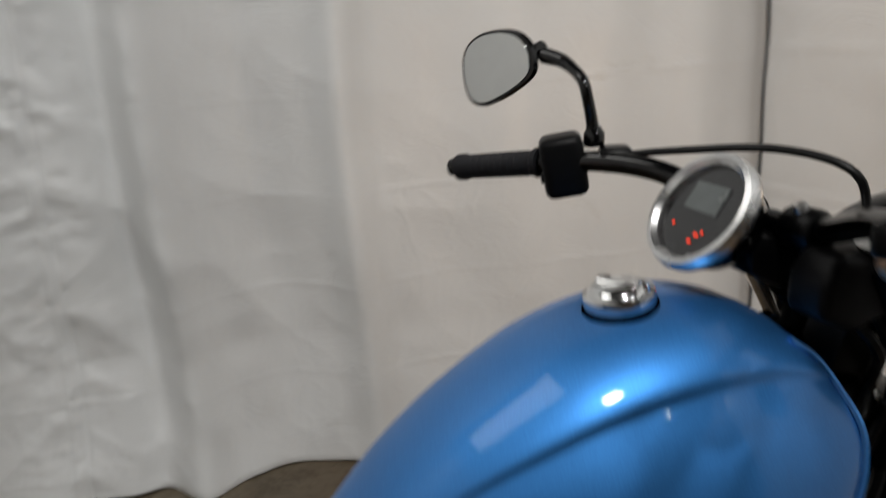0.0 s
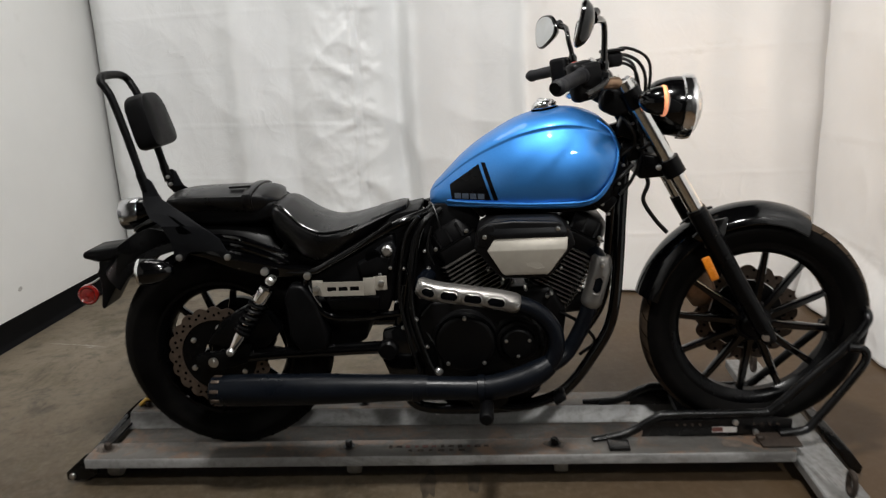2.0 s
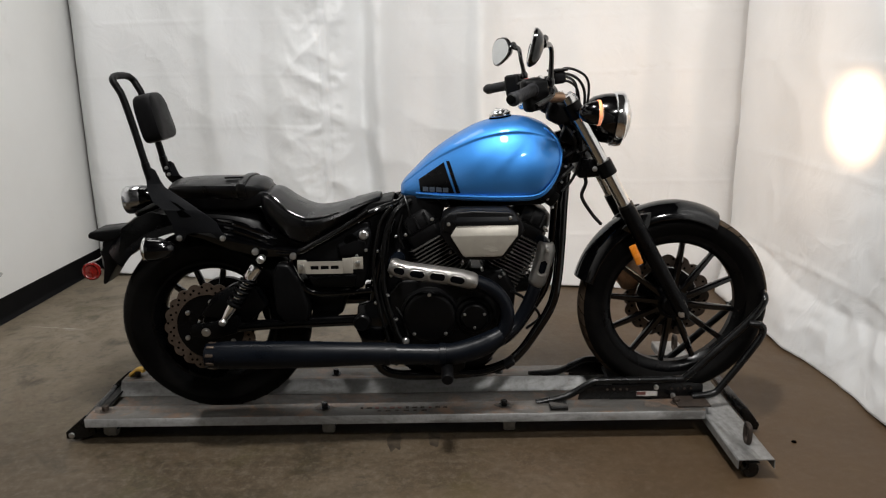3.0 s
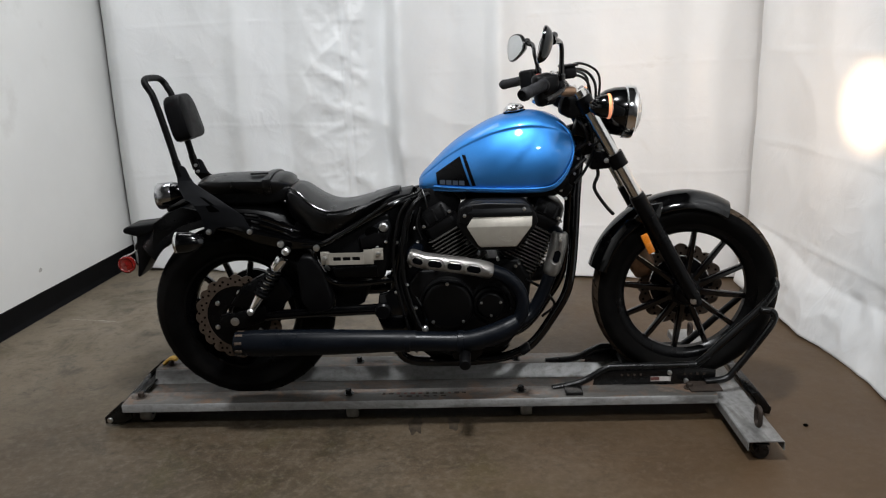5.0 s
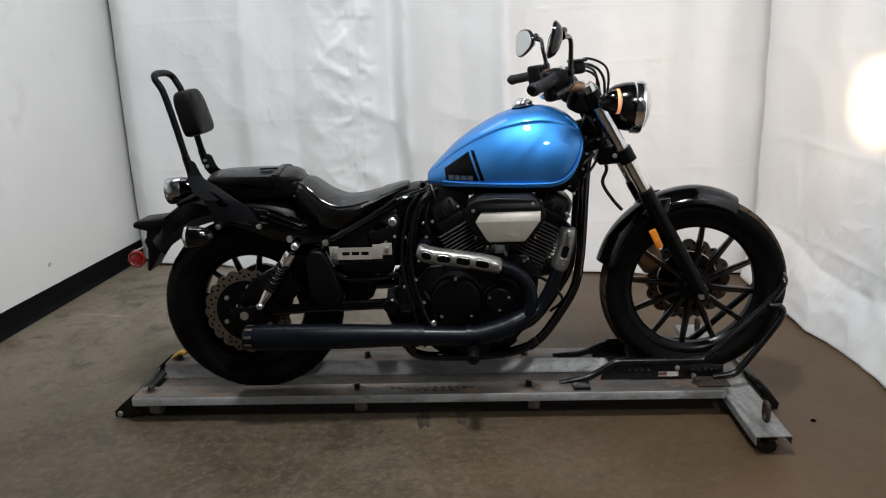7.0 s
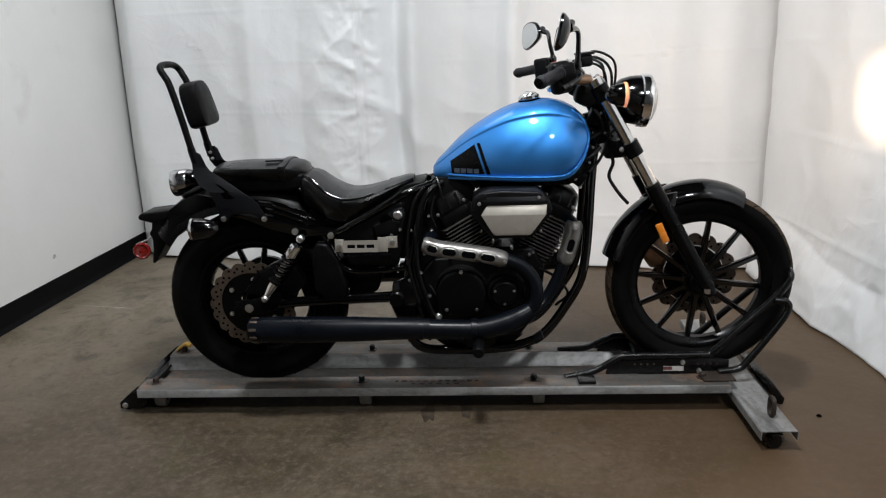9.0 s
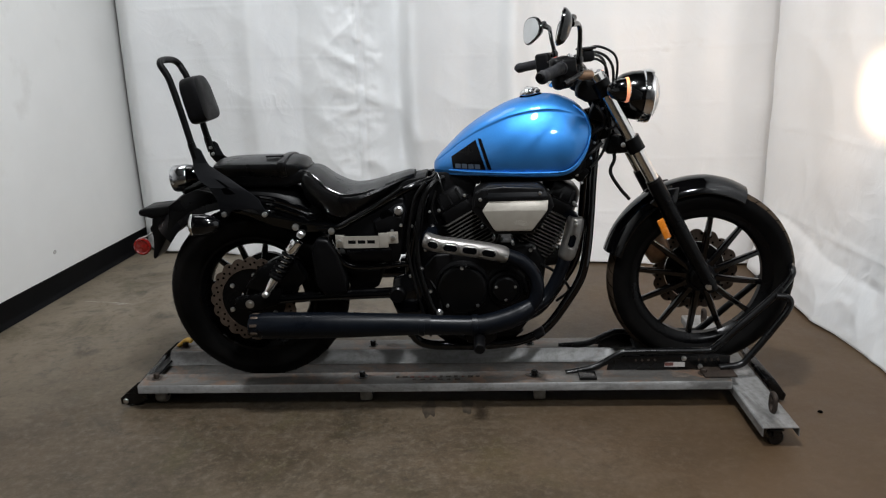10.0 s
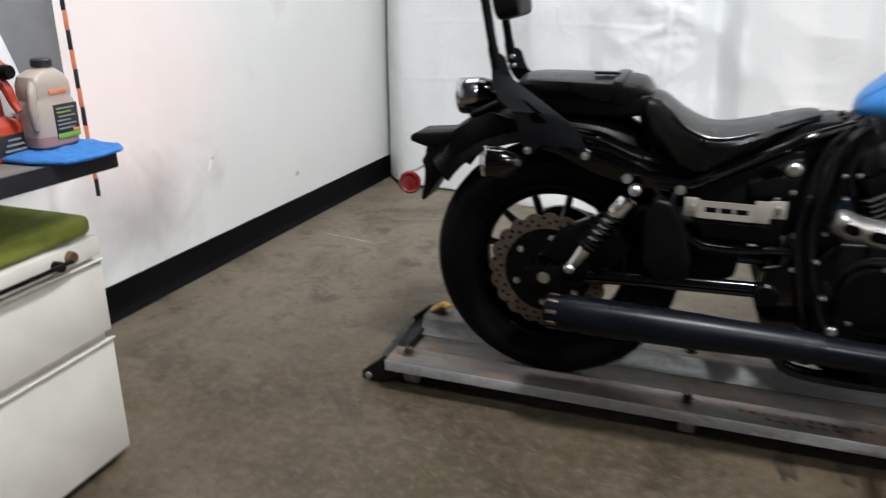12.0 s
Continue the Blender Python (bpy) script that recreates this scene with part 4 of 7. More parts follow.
part("tail_lamp_mount", slab([(-0.225, 0.775), (-0.160, 0.800), (-0.135, 0.790), (-0.150, 0.770), (-0.225, 0.745), (-0.240, 0.752)], -0.035, 0.035, 0.008, 3), M_GLOSS, tail)
part("tail_lens", lathe([(0, 0.043), (0.028, 0.041), (0.0395, 0.035)], (-0.224, 0, 0.801), (-1, 0, -0.1), 32), M_TAILLIT, tail, "lit red lens")
bracket = part("plate_bracket", slab([(-0.225, 0.745), (-0.262, 0.722), (-0.300, 0.698), (-0.347, 0.671), (-0.351, 0.644), (-0.361, 0.630), (-0.352, 0.603), (-0.354, 0.572), (-0.363, 0.525), (-0.357, 0.518), (-0.349, 0.526), (-0.326, 0.561), (-0.295, 0.606), (-0.275, 0.608), (-0.242, 0.631), (-0.209, 0.655), (-0.19, 0.70)], -0.050, 0.050, 0.009, 3), M_MATTE, bike, "black plastic plate bracket")
part("plate_lamp", slab([(-0.268, 0.715), (-0.300, 0.710), (-0.375, 0.703), (-0.388, 0.697), (-0.392, 0.684), (-0.384, 0.679), (-0.347, 0.668), (-0.30, 0.675), (-0.27, 0.690)], -0.058, 0.058, 0.010, 3), M_MATTE, bracket)
part("reflector_stay", tube([(-0.352, -0.048, 0.618), (-0.372, -0.056, 0.606), (-0.400, -0.056, 0.596)], 0.0030, 8, 3), M_STEEL, bracket)
reflector = part("side_reflector", lathe([(0.021, -0.006), (0.025, -0.0095), (0.030, -0.007), (0.031, 0), (0.029, 0.006), (0, 0.006)], (-0.389, -0.060, 0.570), "y", 36), M_RED, bracket, "round red reflector")
part("reflector_lens", lathe([(0, -0.0105), (0.010, -0.0075), (0.0215, -0.0065)], (-0.389, -0.060, 0.570), "y", 8), M_RED, reflector, "faceted red lens", angle=2)


def signal(x, y, z, r, forward, long=0.085):
    """A bullet turn lamp; forward is +1 or -1 along x."""
    body = part("turn_signal", lathe([(0, -long), (r * 0.35, -0.94 * long), (r * 0.72, -0.70 * long), (r * 0.95, -0.35 * long), (r, -0.008), (r, 0.0)], (x, y, z), (forward, 0, 0), 36), M_GLOSS, bike, "gloss black bullet turn signal")
    part("signal_stalk", tube([(x - forward * 0.045, y, z), (x - forward * 0.045, y * 0.4, z + 0.0)], 0.010, 10, 1), M_GLOSS, body)
    return body


for side in (-1, 1):
    rs = signal(-0.130, 0.215 * side, 0.681, 0.0375, -1)
    part("signal_ring", lathe([(0.0365, -0.002), (0.0388, 0.0), (0.0385, 0.006), (0.0345, 0.007)], (-0.132, 0.215 * side, 0.681), (-1, 0, 0), 32), M_CHROME, rs, "chrome lens ring")
    part("signal_lens", lathe([(0.0350, 0.004), (0.026, 0.013), (0, 0.017)], (-0.132, 0.215 * side, 0.681), (-1, 0, 0), 32), M_SMOKED, rs)
    fs = signal(1.243, 0.235 * side, 1.078, 0.0350, 1, 0.058)
    part("signal_ring", lathe([(0.0365, -0.007), (0.0375, -0.005), (0.0375, 0.0), (0.0365, 0.002)], (1.247, 0.235 * side, 1.078), (1, 0, 0), 36), M_AMBERLIT, fs, "lit amber running light ring")
    part("signal_lens", lathe([(0.036, 0.002), (0.026, 0.008), (0, 0.012)], (1.247, 0.235 * side, 1.078), (1, 0, 0), 32), M_AMBER, fs, "amber lens")

# ---- frame ----
fr = part("frame", tube([(1.21, -0.035, 0.975), (1.185, -0.055, 0.90), (1.172, -0.075, 0.78), (1.166, -0.085, 0.66), (1.157, -0.09, 0.53), (1.138, -0.095, 0.44), (1.090, -0.10, 0.355), (1.035, -0.10, 0.275), (0.98, -0.10, 0.232), (0.88, -0.10, 0.205), (0.70, -0.10, 0.198), (0.58, -0.10, 0.215), (0.545, -0.10, 0.30), (0.545, -0.10, 0.45), (0.575, -0.10, 0.60), (0.612, -0.082, 0.72), (0.655, -0.030, 0.792), (0.80, -0.03, 0.890), (1.0, -0.035, 0.955), (1.18, -0.03, 0.985)], 0.0165, 12, 5), M_GLOSS, bike, "gloss black steel tube frame")
again(fr, FLIP)
part("head_stock", tube([(1.185, 0, 1.045), (1.265, 0, 0.885)], 0.030, 20, 1), M_GLOSS, fr)
part("backbone", tube([(1.2, 0, 0.985), (1.0, 0, 0.93), (0.8, 0, 0.88), (0.66, 0, 0.80)], 0.03, 14, 4), M_GLOSS, fr)
rail_tube = part("seat_rail", tube([(0.640, -0.070, 0.788), (0.56, -0.112, 0.766), (0.47, -0.125, 0.722), (0.38, -0.13, 0.675), (0.31, -0.132, 0.642), (0.20, -0.125, 0.650), (0.08, -0.118, 0.70)], 0.0125, 12, 4), M_GLOSS, fr)
again(rail_tube, FLIP)
lower_rail = part("frame_brace", tube([(0.30, -0.125, 0.635), (0.29, -0.13, 0.60), (0.315, -0.135, 0.545), (0.35, -0.135, 0.510), (0.42, -0.135, 0.503), (0.55, -0.12, 0.508)], 0.0095, 10, 4), M_GLOSS, fr)
again(lower_rail, FLIP)
part("pivot_cap", lathe([(0, -0.012), (0.022, -0.012), (0.028, -0.006), (0.030, 0.02), (0, 0.03)], (0.513, -0.142, 0.405), "y", 28), M_SATIN, fr)
pivot_plate = part("pivot_plate", slab([(0.50, 0.46), (0.575, 0.48), (0.60, 0.40), (0.59, 0.28), (0.545, 0.24), (0.52, 0.30), (0.49, 0.38)], -0.135, -0.105, 0.006), M_GLOSS, fr)
again(pivot_plate, Matrix.Translation((0, 0.24, 0)))
for x, z in ((0.302, 0.634), (0.182, 0.650)):
    part("frame_bolt", bolt_head((x, -0.146, z), 0.0115, (0, -1, 0), 0.006), M_STEEL, fr)

# ---- swing arm, shocks ----
arm = part("swing_arm", tube([(0.52, -0.115, 0.405), (0.40, -0.118, 0.402), (0.20, -0.124, 0.396), (0.09, -0.126, 0.390), (-0.03, -0.126, 0.382)], [0.020, 0.019, 0.018, 0.020, 0.022], 12, 4, flat=0.75), M_GLOSS, bike, "gloss black swing arm")
again(arm, FLIP)
part("axle_plate", slab([(-0.055, 0.365), (-0.050, 0.400), (0.03, 0.412), (0.10, 0.438), (0.115, 0.425), (0.10, 0.375), (0.02, 0.352)], -0.146, -0.122, 0.004), M_SATIN, arm)
part("brake_caliper", slab([(-0.02, 0.43), (0.03, 0.50), (0.10, 0.535), (0.17, 0.52), (0.20, 0.46), (0.15, 0.41), (0.06, 0.41)], -0.128, -0.075, 0.008), M_SATIN, bike, "black rear brake caliper")
part("drive_pulley", lathe([(0.03, 0.100), (0.108, 0.100), (0.114, 0.104), (0.114, 0.124), (0.108, 0.128), (0.03, 0.128)], RA, "y", 48, closed=True), M_SATIN, bike, "black belt drive pulley")
part("belt_guard", slab([(0.05, 0.545), (0.13, 0.575), (0.30, 0.560), (0.48, 0.490), (0.48, 0.400), (0.30, 0.360), (0.14, 0.290), (0.11, 0.40), (0.09, 0.48)], 0.112, 0.135, 0.006), M_SATIN, bike, "black belt guard")


def shock(y):
    top, bot = Vector((0.205, y, 0.632)), Vector((0.067, y, 0.424))
    d = (bot - top).normalized()
    at = lambda u: top + (bot - top) * u
    body = part("rear_shock", add_tube(bmesh.new(), [at(0.30), at(0.78)], 0.014, 14, 1), M_CHROME, bike, "chrome rear shock with a black spring")
    part("shock_cover", lathe([(0.010, -0.002), (0.021, 0.0), (0.0225, 0.006), (0.0225, 0.040), (0.020, 0.046), (0.012, 0.047)], at(0.11), d, 32), M_CHROME, body, "ribbed chrome cap")
    turns, pts = 5, []
    side = Vector((0, 1, 0))
    other = d.cross(side)
    for k in range(turns * 12 + 1):
        a = 2 * math.pi * k / 12
        pts.append(at(0.30 + 0.38 * k / (turns * 12)) + (side * math.cos(a) + other * math.sin(a)) * 0.0215)
    part("spring", tube(pts, 0.0048, 8, 1), M_SATIN, body)
    part("spring_seat", lathe([(0.012, -0.004), (0.024, -0.003), (0.027, 0.003), (0.024, 0.012), (0.014, 0.014)], at(0.68), d, 28), M_SATIN, body)
    part("lower_mount", add_tube(bmesh.new(), [at(0.74), at(0.80), at(0.97)], [0.0165, 0.0165, 0.011], 14, 1), M_CHROME, body)
    for u, r in ((0.0, 0.0125), (1.0, 0.0115)):
        part("mount_bolt", lathe([(0, -0.020), (r * 0.6, -0.019), (r, -0.014), (r, 0.012), (0, 0.012)], at(u), "y", 20), M_STEEL, body)
    return body


shock(-0.168)
shock(0.168)

# ---- engine ----
eng = part("engine", slab([(0.60, 0.30), (0.62, 0.52), (0.70, 0.575), (0.98, 0.575), (1.02, 0.50), (1.00, 0.34), (0.93, 0.25), (0.68, 0.24)], -0.118, 0.118, 0.015, 3), M_ENGINE, bike, "matte black air-cooled twin engine")
part("sump", slab([(0.63, 0.235), (0.95, 0.245), (0.90, 0.205), (0.68, 0.195)], -0.085, 0.085, 0.01), M_ENGINE, eng)


def cylinder(foot, way, y):
    w = Vector((way[0], 0, way[1])).normalized()
    across = Vector((w.z, 0, -w.x))
    f = Vector((foot[0], y, foot[1]))

    def block(s0, s1, half, depth, bevel, taper=1.0):
        bm = bmesh.new()
        rings = []
        for s, k in ((s0, 1.0), (s1, taper)):
            rings.append([f + w * s + across * (sx * half * k) + Vector((0, sy * depth * k, 0)) for sx, sy in ((-1, -0.62), (-0.72, -1), (0.72, -1), (1, -0.62), (1, 0.62), (0.72, 1), (-0.72, 1), (-1, 0.62))])
        add_loft(bm, rings)
        bmesh.ops.recalc_face_normals(bm, faces=bm.faces)
        return bevelled(bm, bevel, 2)
    barrel = part("cylinder", block(0.05, 0.245, 0.052, 0.082, 0.0), M_ENGINE, eng, "black finned cylinder")
    for k in range(15):
        s = 0.070 + 0.0122 * k
        big = 0.074 + 0.009 * math.sin(k * 0.21)
        part("fin", block(s, s + 0.0040, big, 0.118, 0.001), M_FIN, barrel)
    part("cylinder_head", block(0.244, 0.290, 0.070, 0.105, 0.008), M_ENGINE, barrel)
    part("rocker_cover", block(0.288, 0.345, 0.072, 0.100, 0.016, 0.80), M_ENGINE, barrel)
    part("cover_joint", block(0.2865, 0.2915, 0.0745, 0.1045, 0.001), M_SATIN, barrel)
    for k in (-0.5, 0.0, 0.5):
        rib = bmesh.new()
        rows = []
        for q in (0.294, 0.334):
            m, g = f + w * q + across * 0.07 * k, 1 - (q - 0.294) * 3.4
            rows.append([m + across * dx + Vector((0, dy * g, 0)) for dx, dy in ((-0.003, -0.1025), (0.003, -0.1025), (0.003, -0.080), (-0.003, -0.080))])
        part("cover_rib", bevelled(add_loft(rib, rows), 0.001), M_ENGINE, barrel)
    for k in (-1, 1):
        p = f + w * 0.30 + across * 0.05 * k + Vector((0, -0.100, 0))
        part("head_bolt", bolt_head(p, 0.006, (0, -1, 0), 0.004), M_STEEL, barrel)
    return barrel


M_FIN = pbr("machined_fin_edges", (0.105, 0.101, 0.094), 0.34, 0.6, 0.15, 60, 0.06)
cylinder((0.855, 0.455), (-0.50, 0.866), -0.012)
cylinder((0.930, 0.458), (0.46, 0.888), 0.012)

# side covers of the crankcase
cl = part("clutch_cover", lathe([(0.098, 0.03), (0.098, 0.004), (0.094, -0.004), (0.088, -0.007), (0.084, -0.018), (0.078, -0.024), (0.070, -0.026), (0, -0.028)], (0.735, -0.142, 0.428), "y", 64), M_ENGINE, eng, "round black clutch cover")
part("cover_ring", lathe([(0.086, -0.004), (0.0875, -0.011), (0.0835, -0.020), (0.081, -0.019)], (0.735, -0.142, 0.428), "y", 64), M_SATIN, cl)
for a in (90, -48, -132):
    part("cover_bolt", bolt_head((0.735 + 0.076 * math.cos(radians(a)), -0.167, 0.428 + 0.076 * math.sin(radians(a))), 0.0062, (0, -1, 0), 0.004), M_STEEL, cl)
gen = part("crank_cover", lathe([(0.078, 0.03), (0.076, 0.0), (0.070, -0.006), (0.062, -0.008), (0.058, -0.018), (0.050, -0.022), (0.046, -0.020), (0.043, -0.034), (0.038, -0.038), (0, -0.040)], (0.880, -0.140, 0.428), "y", 56), M_ENGINE, eng, "stepped round black crank cover")
for a in (20, 160, -90):
    part("cover_bolt", bolt_head((0.880 + 0.034 * math.cos(radians(a)), -0.178, 0.428 + 0.034 * math.sin(radians(a))), 0.0052, (0, -1, 0), 0.0035), M_STEEL, gen)
for k in range(9):
    a = radians(20 + 40 * k)
    part("cover_lug", lathe([(0, -0.008), (0.006, -0.008), (0.009, 0.0), (0.009, 0.02), (0, 0.02)], (0.880 + 0.074 * math.cos(a), -0.138, 0.428 + 0.074 * math.sin(a)), "y", 12), M_ENGINE, gen)
part("side_case", slab([(0.60, 0.50), (0.64, 0.545), (0.80, 0.555), (0.95, 0.52), (0.97, 0.46), (0.95, 0.36), (0.86, 0.33), (0.66, 0.31), (0.61, 0.36)], -0.142, -0.112, 0.010, 3), M_ENGINE, eng)
part("oil_filter", lathe([(0, 0.07), (0.030, 0.068), (0.034, 0.06), (0.034, 0.0), (0, 0.0)], (1.015, -0.03, 0.50), (1, 0, 0.1), 32), M_ENGINE, eng)

# air cleaner
air = part("air_cleaner", slab([(0.771, 0.712), (0.782, 0.764), (0.805, 0.779), (0.872, 0.785), (0.995, 0.780), (1.025, 0.752), (1.036, 0.718), (1.022, 0.697), (0.972, 0.634), (0.958, 0.627), (0.846, 0.628), (0.830, 0.638)], -0.206, -0.095, 0.007, 3), M_ENGINE, bike, "matte black air cleaner housing")


def folded_panel(rows, back):
    """A panel whose front is bent along level lines; rows: (z, x left, x right, y)."""
    bm = bmesh.new()
    add_loft(bm, [[Vector((xl, y, z)), Vector((xr, y, z)), Vector((xr, back, z)), Vector((xl, back, z))] for z, xl, xr, y in rows])
    bmesh.ops.recalc_face_normals(bm, faces=bm.faces)
    return bevelled(bm, 0.0022, 2, 12)


part("silver_panel", folded_panel([(0.641, 0.850, 0.962, -0.2165), (0.648, 0.842, 0.969, -0.2175), (0.708, 0.806, 1.0135, -0.2175), (0.739, 0.826, 1.0160, -0.2065)], -0.196), M_ALU, air, "satin silver cover panel with an embossed emblem")
for k in range(7):
    # feather-like strokes fanning from one root
    a = radians(12 + 17 * k)
    r0, r1 = 0.010, 0.036 - 0.0022 * k
    x0, z0, x1, z1 = 0.918 + r0 * math.cos(a), 0.655 + r0 * math.sin(a) * 0.8, 0.918 + r1 * math.cos(a), 0.655 + r1 * math.sin(a) * 0.8
    dx, dz = -math.sin(a) * 0.0016, math.cos(a) * 0.0016
    part("emblem_stroke", slab([(x0, z0), (x1 - dx, z1 - dz), (x1 + dx * 1.6, z1 + dz * 1.6), (x0 + dx, z0 + dz)], -0.2182, -0.217, 0.0), M_ALU, air)
part("upper_lid", folded_panel([(0.7405, 0.828, 1.004, -0.2120), (0.752, 0.812, 1.014, -0.2120), (0.776, 0.800, 1.004, -0.2010), (0.789, 0.832, 0.982, -0.1850)], -0.150), M_LID, air, "dark grey upper lid")
part("lid_wing", slab([(0.780, 0.722), (0.788, 0.762), (0.806, 0.776), (0.826, 0.776), (0.826, 0.741), (0.806, 0.716)], -0.2095, -0.19, 0.004), M_ENGINE, air)
for x, z in ((0.800, 0.745), (0.990, 0.762)):
    part("housing_screw", bolt_head((x, -0.210, z), 0.0060, (0, -1, 0), 0.004), M_STEEL, air)
for x, y, z, r in ((0.842, -0.16, 0.607, 0.006), (0.805, -0.15, 0.640, 0.005), (0.905, -0.16, 0.585, 0.0055), (0.975, -0.15, 0.568, 0.006), (1.000, -0.15, 0.640, 0.006)):
    part("case_bolt", bolt_head((x, y, z), r, (0, -1, 0.1), 0.02), M_STEEL, eng)

# ---- exhaust ----
muf = part("muffler", lathe([(0.030, -0.004), (0.038, 0.0), (0.0435, 0.05), (0.0445, 0.12), (0.0420, 0.34), (0.0345, 0.565), (0.0335, 0.60), (0, 0.60)], (0.030, -0.248, 0.340), (1, 0.02, -0.012), 40), M_PIPE, bike, "long matte black muffler")
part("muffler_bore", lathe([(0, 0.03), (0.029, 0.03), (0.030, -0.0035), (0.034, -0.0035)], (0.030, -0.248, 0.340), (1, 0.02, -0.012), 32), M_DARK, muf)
for k in range(9):
    a = 2 * math.pi * k / 9
    tip = part("tip_slot", box(0.048, -0.248 + 0.0405 * math.cos(a), 0.340 + 0.0405 * math.sin(a), 0.024, 0.0035, 0.009, 0.001, turn=(math.degrees(a), 0, 0)), M_DISC, muf)
part("collector", tube([(0.612, -0.236, 0.331), (0.70, -0.232, 0.327), (0.77, -0.230, 0.325), (0.82, -0.228, 0.328), (0.88, -0.222, 0.342), (0.93, -0.215, 0.362), (0.965, -0.208, 0.382)], [0.0335, 0.0325, 0.0325, 0.035, 0.036, 0.034, 0.028], 20, 6), M_PIPE, muf, "matte black collector pipe")
for x in (0.600, 0.775):
    part("pipe_clamp", lathe([(0.033, -0.010), (0.0365, -0.009), (0.0365, 0.009), (0.033, 0.010)], (x, -0.236 + (x - 0.6) * 0.03, 0.331 - (x - 0.6) * 0.03), (1, 0.02, -0.03), 32), M_PIPE, muf)
hd = part("rear_header", tube([(0.640, -0.13, 0.62), (0.628, -0.175, 0.612), (0.645, -0.20, 0.600), (0.70, -0.206, 0.592), (0.80, -0.208, 0.578), (0.88, -0.208, 0.560), (0.935, -0.207, 0.534), (0.972, -0.206, 0.490), (0.984, -0.206, 0.440), (0.972, -0.206, 0.395), (0.94, -0.210, 0.368)], 0.0225, 18, 6), M_PIPE, bike, "matte black header pipe")


def along(line, u):
    i = min(int(u), len(line) - 2)
    return line[i] + (line[i + 1] - line[i]) * (u - i)


def shield_bm(line, half, bulge, slots, seg=33, n=200):
    """A curved cover over a pipe with round-ended slots cut through it; slots: (place 0 to 1, half length, radius)."""
    c = curve_points(line, 10)
    dist = [0.0]
    for a, b in zip(c, c[1:]):
        dist.append(dist[-1] + (b - a).length)
    total = dist[-1]
    bm = bmesh.new()
    grid = []
    for i in range(n + 1):
        s = total * i / n
        k = min(int(np.searchsorted(dist, s, "right")) - 1, len(c) - 2)
        p = c[k] + (c[k + 1] - c[k]) * ((s - dist[k]) / (dist[k + 1] - dist[k]))
        w = (c[k + 1] - c[k]).normalized()
        up = w.cross(Vector((0, 1, 0))).normalized()
        if up.z < 0:
            up = -up
        near = min(s, total - s)
        e = math.sqrt(max(0.0, 1 - (1 - near / 0.022) ** 2)) if near < 0.022 else 1.0
        row = []
        for j in range(seg):
            a = (-1 + 2 * j / (seg - 1)) * radians(88)
            # a shallow pressed border round each slot
            press = 0.0
            for c0, hl, r in slots:
                d = math.hypot(max(abs(s - c0 * total) - (hl - r), 0), half * math.sin(a))
                press = max(press, bell(d - r - 0.002, 0.0028))
            row.append(bm.verts.new(p + up * math.sin(a) * half * (0.55 + 0.45 * e) + Vector((0, -1, 0)) * (math.cos(a) * bulge * (0.7 + 0.3 * e) - 0.0022 * press)))
        grid.append(row)
    for i in range(n):
        for j in range(seg - 1):
            s = total * (i + 0.5) / n
            h = half * math.sin((-1 + 2 * (j + 0.5) / (seg - 1)) * radians(88))
            if any(math.hypot(max(abs(s - c0 * total) - (hl - r), 0), h) < r for c0, hl, r in slots):
                continue
            bm.faces.new((grid[i][j], grid[i + 1][j], grid[i + 1][j + 1], grid[i][j + 1]))
    bmesh.ops.solidify(bm, geom=bm.faces, thickness=0.0022)
    return bm


sh = part("heat_shield", shield_bm([Vector(p) for p in ((0.612, -0.198, 0.616), (0.66, -0.203, 0.600), (0.74, -0.207, 0.588), (0.83, -0.208, 0.573), (0.888, -0.207, 0.557))], 0.0285, 0.034, [(0.125, 0.0165, 0.0108), (0.325, 0.0225, 0.0112), (0.550, 0.0230, 0.0112), (0.770, 0.0225, 0.0112)]), M_SHIELD, hd, "satin nickel heat shield with long slots")
part("shield_bolt", bolt_head((0.880, -0.238, 0.559), 0.006, (0, -1, 0), 0.004), M_STEEL, sh)
hf = part("front_header", tube([(1.075, -0.05, 0.66), (1.105, -0.10, 0.655), (1.108, -0.135, 0.63), (1.095, -0.142, 0.58), (1.075, -0.148, 0.515), (1.05, -0.155, 0.455), (1.015, -0.17, 0.40), (0.975, -0.19, 0.375), (0.93, -0.205, 0.362)], 0.0215, 18, 6), M_PIPE, bike, "matte black front header pipe")
sf = part("heat_shield", shield_bm([Vector(p) for p in ((1.112, -0.132, 0.668), (1.108, -0.138, 0.63), (1.095, -0.142, 0.58), (1.078, -0.146, 0.525))], 0.029, 0.033, [(0.53, 0.021, 0.0115)], n=140), M_SHIELD, hf, "satin nickel heat shield with one slot")
for z, x in ((0.648, 1.110), (0.545, 1.085)):
    part("shield_bolt", bolt_head((x, -0.173, z), 0.006, (0, -1, 0), 0.004), M_STEEL, sf)

# ---- side cover, frame bracket, foot pegs ----
sc = part("side_cover", slab([(0.300, 0.625), (0.335, 0.648), (0.44, 0.690), (0.520, 0.738), (0.548, 0.742), (0.552, 0.68), (0.535, 0.56), (0.52, 0.515), (0.36, 0.515), (0.335, 0.56)], -0.126, -0.085, 0.010, 3), M_MATTE, bike, "matte black side cover")
part("cover_bulge", slab([(0.44, 0.665), (0.50, 0.690), (0.54, 0.680), (0.53, 0.625), (0.45, 0.622)], -0.140, -0.12, 0.010, 3), M_MATTE, sc)
